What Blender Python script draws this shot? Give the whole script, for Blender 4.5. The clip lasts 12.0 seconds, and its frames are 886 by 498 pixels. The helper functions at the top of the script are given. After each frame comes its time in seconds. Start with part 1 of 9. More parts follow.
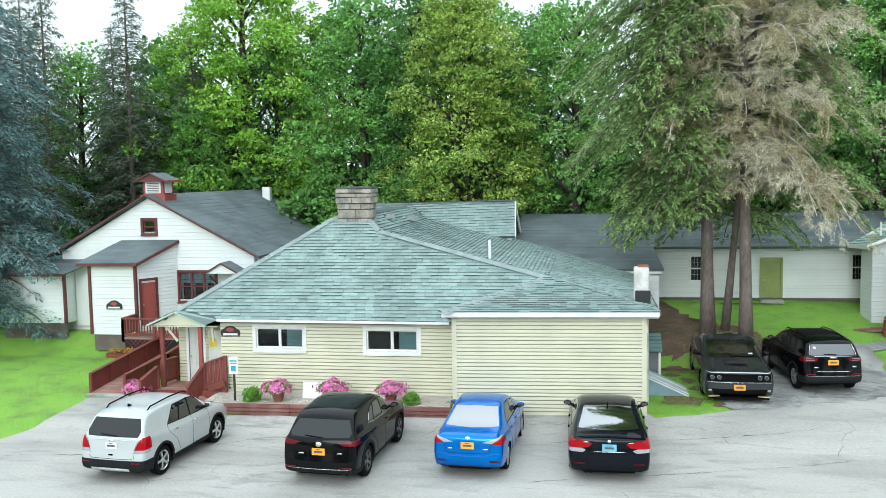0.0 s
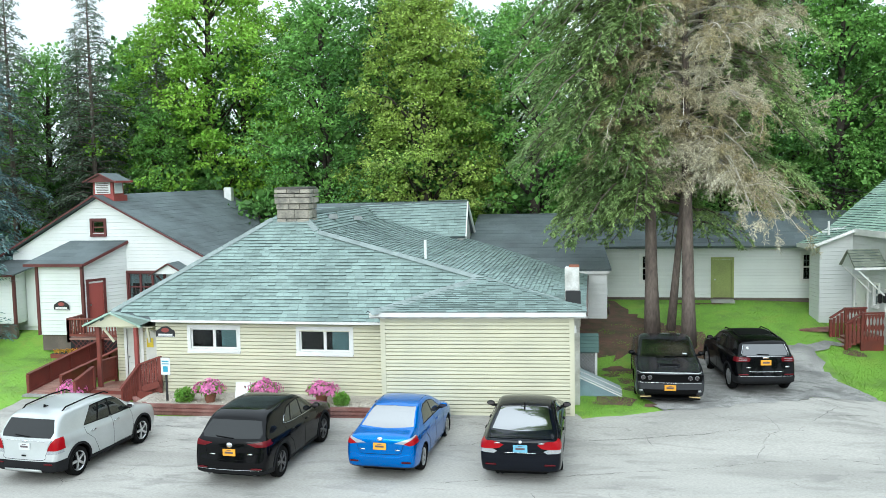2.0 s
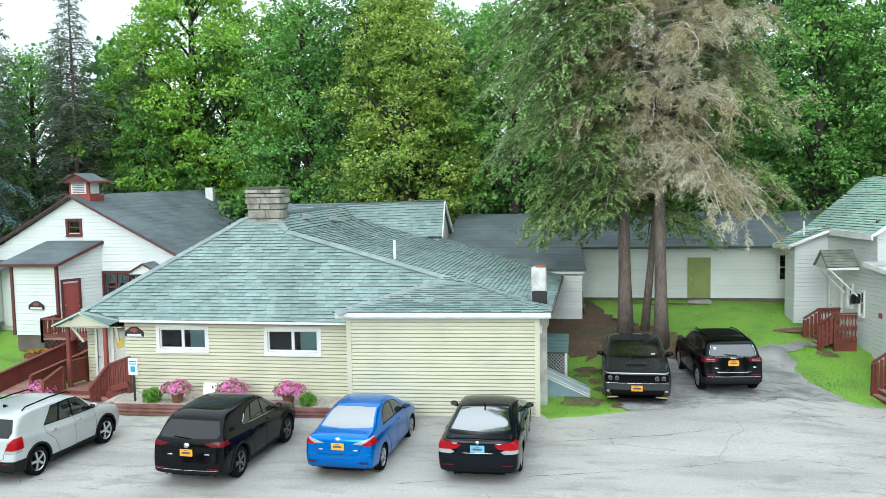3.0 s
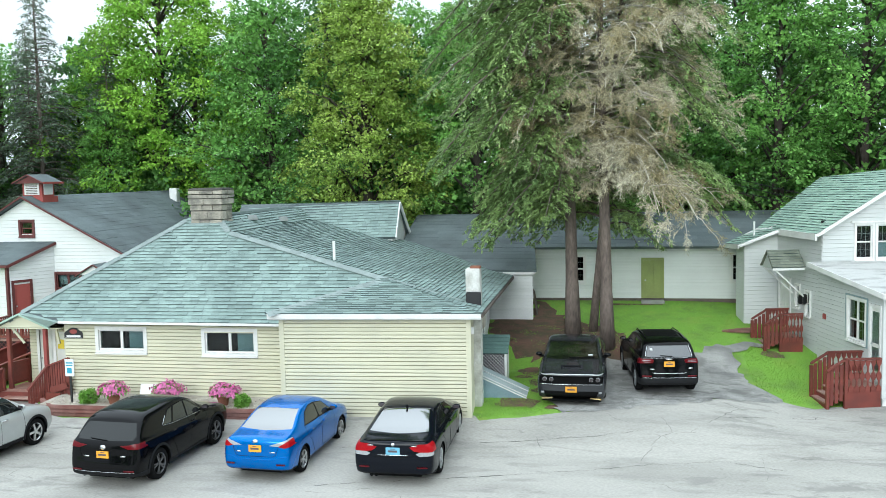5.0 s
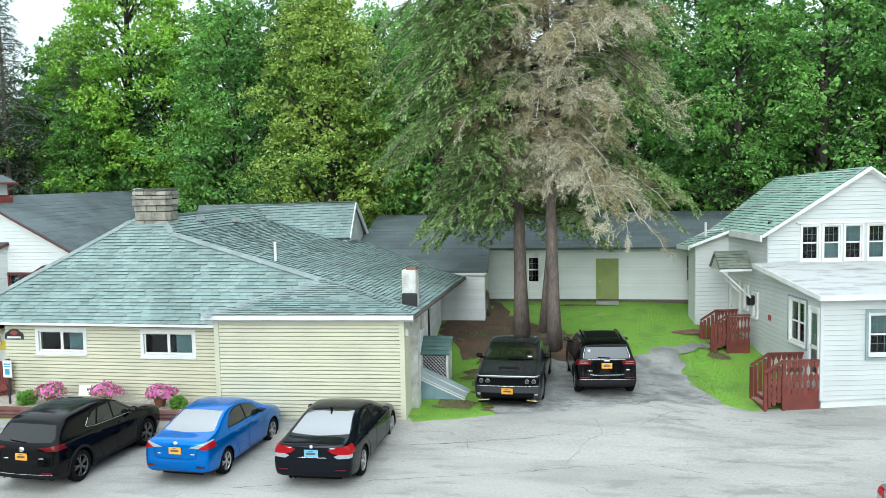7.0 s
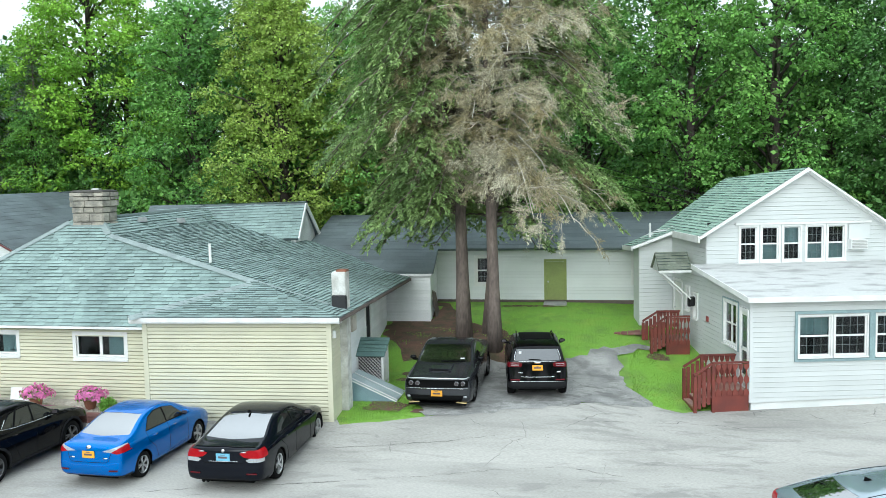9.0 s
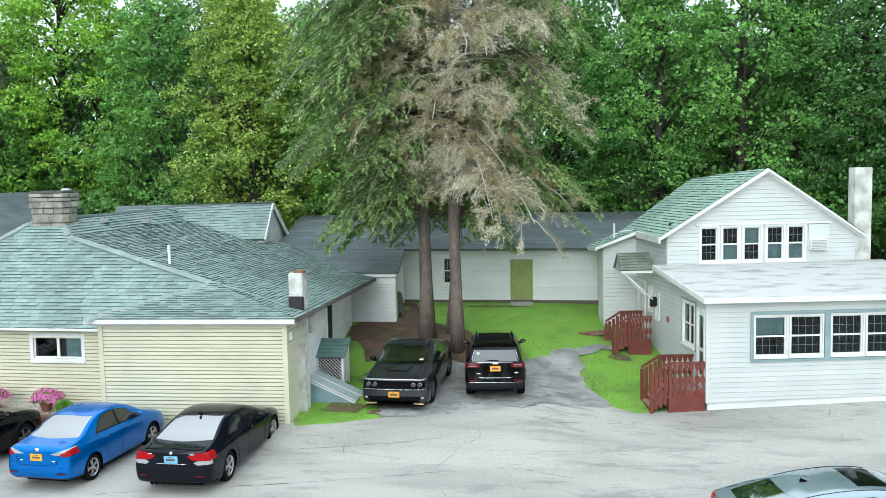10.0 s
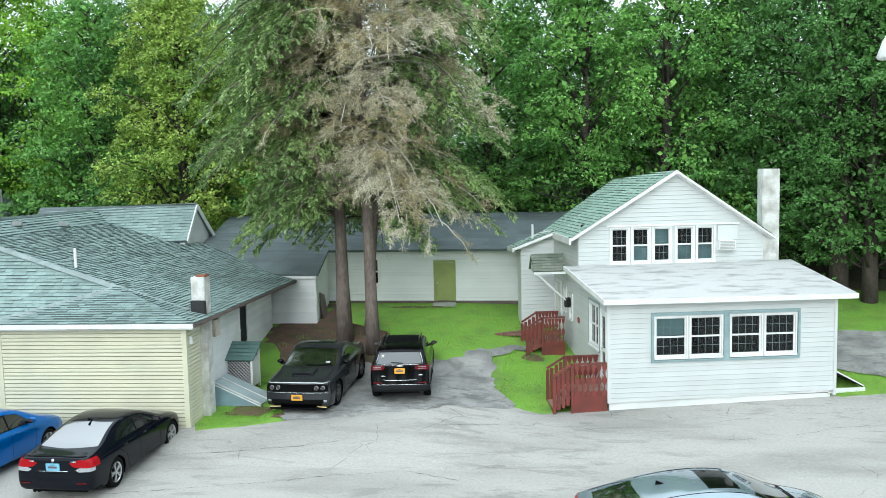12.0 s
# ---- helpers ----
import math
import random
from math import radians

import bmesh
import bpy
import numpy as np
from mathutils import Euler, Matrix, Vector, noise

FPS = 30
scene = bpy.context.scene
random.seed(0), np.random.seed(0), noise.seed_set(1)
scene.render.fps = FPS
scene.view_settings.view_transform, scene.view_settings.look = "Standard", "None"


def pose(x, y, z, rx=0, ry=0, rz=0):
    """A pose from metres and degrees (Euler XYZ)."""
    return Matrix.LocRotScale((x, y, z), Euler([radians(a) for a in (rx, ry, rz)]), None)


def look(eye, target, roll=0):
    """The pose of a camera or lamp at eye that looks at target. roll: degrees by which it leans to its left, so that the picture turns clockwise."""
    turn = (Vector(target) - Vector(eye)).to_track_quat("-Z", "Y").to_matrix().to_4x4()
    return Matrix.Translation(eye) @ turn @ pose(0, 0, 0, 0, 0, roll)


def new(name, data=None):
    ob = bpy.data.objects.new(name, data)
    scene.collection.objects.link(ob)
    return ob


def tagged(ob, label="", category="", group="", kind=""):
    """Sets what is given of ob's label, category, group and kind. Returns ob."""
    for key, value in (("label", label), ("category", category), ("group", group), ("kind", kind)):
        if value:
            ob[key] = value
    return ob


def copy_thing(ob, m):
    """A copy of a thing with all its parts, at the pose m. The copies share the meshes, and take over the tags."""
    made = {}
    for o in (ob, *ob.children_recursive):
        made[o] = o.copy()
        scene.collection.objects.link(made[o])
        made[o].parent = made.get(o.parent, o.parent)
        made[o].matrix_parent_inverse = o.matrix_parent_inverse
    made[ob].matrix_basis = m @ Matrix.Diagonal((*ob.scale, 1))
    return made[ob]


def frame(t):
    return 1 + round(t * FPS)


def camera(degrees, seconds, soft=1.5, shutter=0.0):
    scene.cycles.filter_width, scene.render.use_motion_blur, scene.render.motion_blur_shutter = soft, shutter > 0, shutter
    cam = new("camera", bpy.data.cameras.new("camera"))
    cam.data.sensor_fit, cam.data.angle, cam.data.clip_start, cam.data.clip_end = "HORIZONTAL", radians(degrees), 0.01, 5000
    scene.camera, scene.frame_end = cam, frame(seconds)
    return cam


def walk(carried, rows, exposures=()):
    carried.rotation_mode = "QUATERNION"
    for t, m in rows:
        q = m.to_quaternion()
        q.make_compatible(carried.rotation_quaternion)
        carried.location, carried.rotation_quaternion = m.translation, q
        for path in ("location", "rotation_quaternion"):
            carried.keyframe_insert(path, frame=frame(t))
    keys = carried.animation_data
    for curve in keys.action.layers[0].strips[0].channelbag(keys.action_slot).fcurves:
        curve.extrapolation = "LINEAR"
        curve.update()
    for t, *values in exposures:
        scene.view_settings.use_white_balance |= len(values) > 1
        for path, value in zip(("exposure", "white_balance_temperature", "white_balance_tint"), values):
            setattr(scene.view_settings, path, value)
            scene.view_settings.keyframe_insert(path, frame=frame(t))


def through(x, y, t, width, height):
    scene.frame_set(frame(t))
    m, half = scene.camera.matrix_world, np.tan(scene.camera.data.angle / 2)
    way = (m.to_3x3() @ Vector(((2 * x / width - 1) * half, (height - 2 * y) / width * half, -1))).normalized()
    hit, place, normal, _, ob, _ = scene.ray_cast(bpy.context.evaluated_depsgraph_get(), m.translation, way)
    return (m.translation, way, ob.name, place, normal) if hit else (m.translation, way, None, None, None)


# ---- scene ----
from mathutils.bvhtree import BVHTree

cam = camera(54.0, 12.0, 0.75)
PATH = [
    (0, (-1.921, -0.543, 7.243), (-2.253, 1.422, 7.076), -1.00),
    (0.5, (-1.356, -0.443, 7.201), (-1.691, 1.522, 7.036), -1.00),
    (1, (-0.809, -0.333, 7.201), (-1.147, 1.631, 7.035), -1.10),
    (1.5, (-0.293, -0.218, 7.226), (-0.632, 1.746, 7.058), -1.10),
    (2, (0.226, -0.120, 7.204), (-0.116, 1.843, 7.037), -1.10),
    (2.5, (0.766, 0.017, 7.201), (0.420, 1.980, 7.034), -1.10),
    (3, (1.247, 0.095, 7.173), (0.900, 2.058, 7.007), -1.10),
    (5, (3.267, 0.500, 7.186), (2.910, 2.461, 7.018), -1.20),
    (5.5, (3.739, 0.598, 7.173), (3.380, 2.558, 7.005), -1.20),
    (6, (4.199, 0.706, 7.174), (3.840, 2.666, 7.007), -1.20),
    (6.5, (4.691, 0.823, 7.181), (4.329, 2.783, 7.013), -1.20),
    (7, (5.144, 0.922, 7.189), (4.782, 2.882, 7.020), -1.20),
    (9, (7.058, 1.313, 7.291), (6.703, 3.273, 7.115), -1.20),
    (9.5, (7.536, 1.405, 7.285), (7.191, 3.367, 7.110), -1.20),
    (10, (8.014, 1.485, 7.347), (7.680, 3.449, 7.167), -1.20),
    (10.5, (8.543, 1.563, 7.382), (8.218, 3.528, 7.200), -1.30),
    (11, (9.079, 1.657, 7.403), (8.763, 3.623, 7.221), -1.30),
    (11.5, (9.635, 1.714, 7.463), (9.329, 3.682, 7.276), -1.30),
    (12, (10.162, 1.750, 7.519), (9.880, 3.721, 7.328), -1.30),
]
walk(cam, [(t, look(eye, target, roll)) for t, eye, target, roll in PATH], [(0.0, 0.09, 5850, 2), (12.0, 0.09, 5850, 2)])
# ---- world and sun ----
world = bpy.data.worlds.new("sky")
scene.world = world
world.use_nodes = True
wn = world.node_tree.nodes
sky = wn.new("ShaderNodeTexSky")
sky.sky_type, sky.sun_disc = "NISHITA", False
sky.sun_elevation, sky.sun_rotation = radians(25), radians(187)
sky.air_density, sky.dust_density, sky.ozone_density = 1.0, 6.0, 1.0
# overcast: brighter overhead than at the horizon
tcw, sep, grad, cloud = wn.new("ShaderNodeTexCoord"), wn.new("ShaderNodeSeparateXYZ"), wn.new("ShaderNodeMapRange"), wn.new("ShaderNodeMix")
grad.inputs[1].default_value, grad.inputs[2].default_value, grad.inputs[3].default_value, grad.inputs[4].default_value = 0.0, 1.0, 17.0, 40.0
tint, veil = wn.new("ShaderNodeVectorMath"), 0.8
tint.operation = "SCALE"
tint.inputs[0].default_value = (0.97, 1.0, 1.03)
cloud.data_type = "RGBA"
cloud.inputs[0].default_value = veil
wl = world.node_tree.links
wl.new(tcw.outputs["Generated"], sep.inputs[0])
wl.new(sep.outputs[2], grad.inputs[0])
wl.new(grad.outputs[0], tint.inputs["Scale"])
wl.new(sky.outputs[0], cloud.inputs[6])
wl.new(tint.outputs[0], cloud.inputs[7])
wl.new(cloud.outputs[2], wn["Background"].inputs[0])
wn["Background"].inputs[1].default_value = 0.065
sun = new("sun", bpy.data.lights.new("sun", "SUN"))
sun.data.energy, sun.data.angle, sun.data.color = 1.25, radians(32), (1.0, 0.985, 0.95)
sun.matrix_world = look((-5, -16, 19), (0, 24, 0))


# ---- materials ----
def mat(name, c, c2=None, rough=0.6, metal=0.0, stain=1.5, grain=30.0, spread=0.18, bump=0.15, rand="", amount=0.15, coat=0.0, stretch=(1, 1, 1), edge=(0.4, 0.65)):
    """A weathered surface: two colours mixed by a broad noise, a fine grain, a fine relief, and a random shade by piece."""
    m = bpy.data.materials.new(name)
    m.use_nodes = True
    n, l = m.node_tree.nodes, m.node_tree.links
    b = n["Principled BSDF"]
    b.inputs["Roughness"].default_value, b.inputs["Metallic"].default_value = rough, metal
    b.inputs["Coat Weight"].default_value = coat
    b.inputs["Coat Roughness"].default_value = 0.04
    tc, mp = n.new("ShaderNodeTexCoord"), n.new("ShaderNodeMapping")
    mp.inputs["Scale"].default_value = stretch
    l.new(tc.outputs["Object"], mp.inputs[0])
    n1, n2 = n.new("ShaderNodeTexNoise"), n.new("ShaderNodeTexNoise")
    for tex, scale, detail in ((n1, stain, 5), (n2, grain, 4)):
        l.new(mp.outputs[0], tex.inputs["Vector"])
        tex.inputs["Scale"].default_value, tex.inputs["Detail"].default_value = scale, detail
    ramp = n.new("ShaderNodeMapRange")
    ramp.inputs[1].default_value, ramp.inputs[2].default_value = edge
    l.new(n1.outputs[0], ramp.inputs[0])
    mix = n.new("ShaderNodeMix")
    mix.data_type = "RGBA"
    mix.inputs[6].default_value = (*c, 1)
    mix.inputs[7].default_value = (*(c2 or [v * 0.82 for v in c]), 1)
    l.new(ramp.outputs[0], mix.inputs[0])
    shade = n.new("ShaderNodeMapRange")
    shade.inputs[1].default_value, shade.inputs[2].default_value = 0.25, 0.75
    shade.inputs[3].default_value, shade.inputs[4].default_value = 1 - spread, 1 + spread
    l.new(n2.outputs[0], shade.inputs[0])
    hsv = n.new("ShaderNodeHueSaturation")
    l.new(mix.outputs[2], hsv.inputs["Color"])
    value = shade.outputs[0]
    if rand:
        src = n.new("ShaderNodeObjectInfo").outputs["Random"] if rand == "object" else n.new("ShaderNodeNewGeometry").outputs["Random Per Island"]
        r = n.new("ShaderNodeMapRange")
        r.inputs[3].default_value, r.inputs[4].default_value = 1 - amount, 1 + amount
        l.new(src, r.inputs[0])
        mul = n.new("ShaderNodeMath")
        mul.operation = "MULTIPLY"
        l.new(value, mul.inputs[0])
        l.new(r.outputs[0], mul.inputs[1])
        value = mul.outputs[0]
    l.new(value, hsv.inputs["Value"])
    l.new(hsv.outputs[0], b.inputs["Base Color"])
    if bump:
        bp = n.new("ShaderNodeBump")
        bp.inputs["Strength"].default_value, bp.inputs["Distance"].default_value = bump, 0.02
        l.new(n2.outputs[0], bp.inputs["Height"])
        l.new(bp.outputs[0], b.inputs["Normal"])
    return m


def leaf_mat(name, c, c2, amount=0.4, through=0.25):
    m = mat(name, c, c2, rough=0.5, stain=0.35, grain=8, spread=0.2, bump=0, rand="island", amount=amount, edge=(0.3, 0.7))
    n, l = m.node_tree.nodes, m.node_tree.links
    b = n["Principled BSDF"]
    b.inputs["Specular IOR Level"].default_value = 0.3
    tr, ms = n.new("ShaderNodeBsdfTranslucent"), n.new("ShaderNodeMixShader")
    ms.inputs[0].default_value = through
    l.new(b.inputs["Base Color"].links[0].from_socket, tr.inputs[0])
    l.new(b.outputs[0], ms.inputs[1])
    l.new(tr.outputs[0], ms.inputs[2])
    l.new(ms.outputs[0], n["Material Output"].inputs[0])
    return m


def crackle(m, scale, width, dark, share):
    """Adds a net of fine dark cracks to the surface m, in the patches where a broad noise passes share."""
    n, l = m.node_tree.nodes, m.node_tree.links
    b = n["Principled BSDF"]
    base = b.inputs["Base Color"].links[0].from_socket
    tc, warp, add = n.new("ShaderNodeTexCoord"), n.new("ShaderNodeTexNoise"), n.new("ShaderNodeMix")
    add.data_type, add.blend_type = "RGBA", "LINEAR_LIGHT"
    add.inputs[0].default_value = 0.16
    warp.inputs["Scale"].default_value, warp.inputs["Detail"].default_value = 2.4, 5
    l.new(tc.outputs["Object"], warp.inputs["Vector"])
    l.new(tc.outputs["Object"], add.inputs[6])
    l.new(warp.outputs["Color"], add.inputs[7])
    vo = n.new("ShaderNodeTexVoronoi")
    vo.feature, vo.voronoi_dimensions = "DISTANCE_TO_EDGE", "2D"
    vo.inputs["Scale"].default_value = scale
    l.new(add.outputs[2], vo.inputs["Vector"])
    line, area, times = n.new("ShaderNodeMapRange"), n.new("ShaderNodeMapRange"), n.new("ShaderNodeMath")
    line.inputs[1].default_value, line.inputs[2].default_value, line.inputs[3].default_value, line.inputs[4].default_value = 0, width, 1, 0
    l.new(vo.outputs["Distance"], line.inputs[0])
    broad = n.new("ShaderNodeTexNoise")
    broad.inputs["Scale"].default_value, broad.inputs["Detail"].default_value = 0.5, 3
    l.new(tc.outputs["Object"], broad.inputs["Vector"])
    area.inputs[1].default_value, area.inputs[2].default_value = share, share + 0.1
    l.new(broad.outputs[0], area.inputs[0])
    times.operation = "MULTIPLY"
    l.new(line.outputs[0], times.inputs[0])
    l.new(area.outputs[0], times.inputs[1])
    mix = n.new("ShaderNodeMix")
    mix.data_type = "RGBA"
    mix.inputs[7].default_value = (*dark, 1)
    l.new(times.outputs[0], mix.inputs[0])
    l.new(base, mix.inputs[6])
    l.new(mix.outputs[2], b.inputs["Base Color"])


def glass_mat(name, tint, rough=0.02):
    m = bpy.data.materials.new(name)
    m.use_nodes = True
    b = m.node_tree.nodes["Principled BSDF"]
    b.inputs["Base Color"].default_value = (*tint, 1)
    b.inputs["Roughness"].default_value = rough
    b.inputs["Transmission Weight"].default_value = 1.0
    b.inputs["IOR"].default_value = 1.4
    b.inputs["Coat Weight"].default_value = 0.0
    b.inputs["Coat Roughness"].default_value = 0.01
    return m


def blotches(m, scale, stretch, colour, share, depth, gate=0.35):
    """Adds ragged worn streaks of another colour to the surface m, thicker in some stretches than in others."""
    n, l = m.node_tree.nodes, m.node_tree.links
    b = n["Principled BSDF"]
    base = b.inputs["Base Color"].links[0].from_socket
    tc, mp, tex, broad = n.new("ShaderNodeTexCoord"), n.new("ShaderNodeMapping"), n.new("ShaderNodeTexNoise"), n.new("ShaderNodeTexNoise")
    mp.inputs["Scale"].default_value = stretch
    l.new(tc.outputs["Object"], mp.inputs[0])
    l.new(mp.outputs[0], tex.inputs["Vector"])
    l.new(tc.outputs["Object"], broad.inputs["Vector"])
    tex.inputs["Scale"].default_value, tex.inputs["Detail"].default_value, tex.inputs["Roughness"].default_value, tex.inputs["Distortion"].default_value = scale, 9, 0.68, 0.6
    broad.inputs["Scale"].default_value, broad.inputs["Detail"].default_value = 0.16, 3
    edge, area, times = n.new("ShaderNodeMapRange"), n.new("ShaderNodeMapRange"), n.new("ShaderNodeMath")
    edge.inputs[1].default_value, edge.inputs[2].default_value, edge.inputs[4].default_value = share, share + 0.09, depth
    area.inputs[1].default_value, area.inputs[2].default_value, area.inputs[3].default_value = 0.42, 0.6, gate
    l.new(tex.outputs[0], edge.inputs[0])
    l.new(broad.outputs[0], area.inputs[0])
    times.operation = "MULTIPLY"
    l.new(edge.outputs[0], times.inputs[0])
    l.new(area.outputs[0], times.inputs[1])
    mix = n.new("ShaderNodeMix")
    mix.data_type = "RGBA"
    mix.inputs[7].default_value = (*colour, 1)
    l.new(times.outputs[0], mix.inputs[0])
    l.new(base, mix.inputs[6])
    l.new(mix.outputs[2], b.inputs["Base Color"])


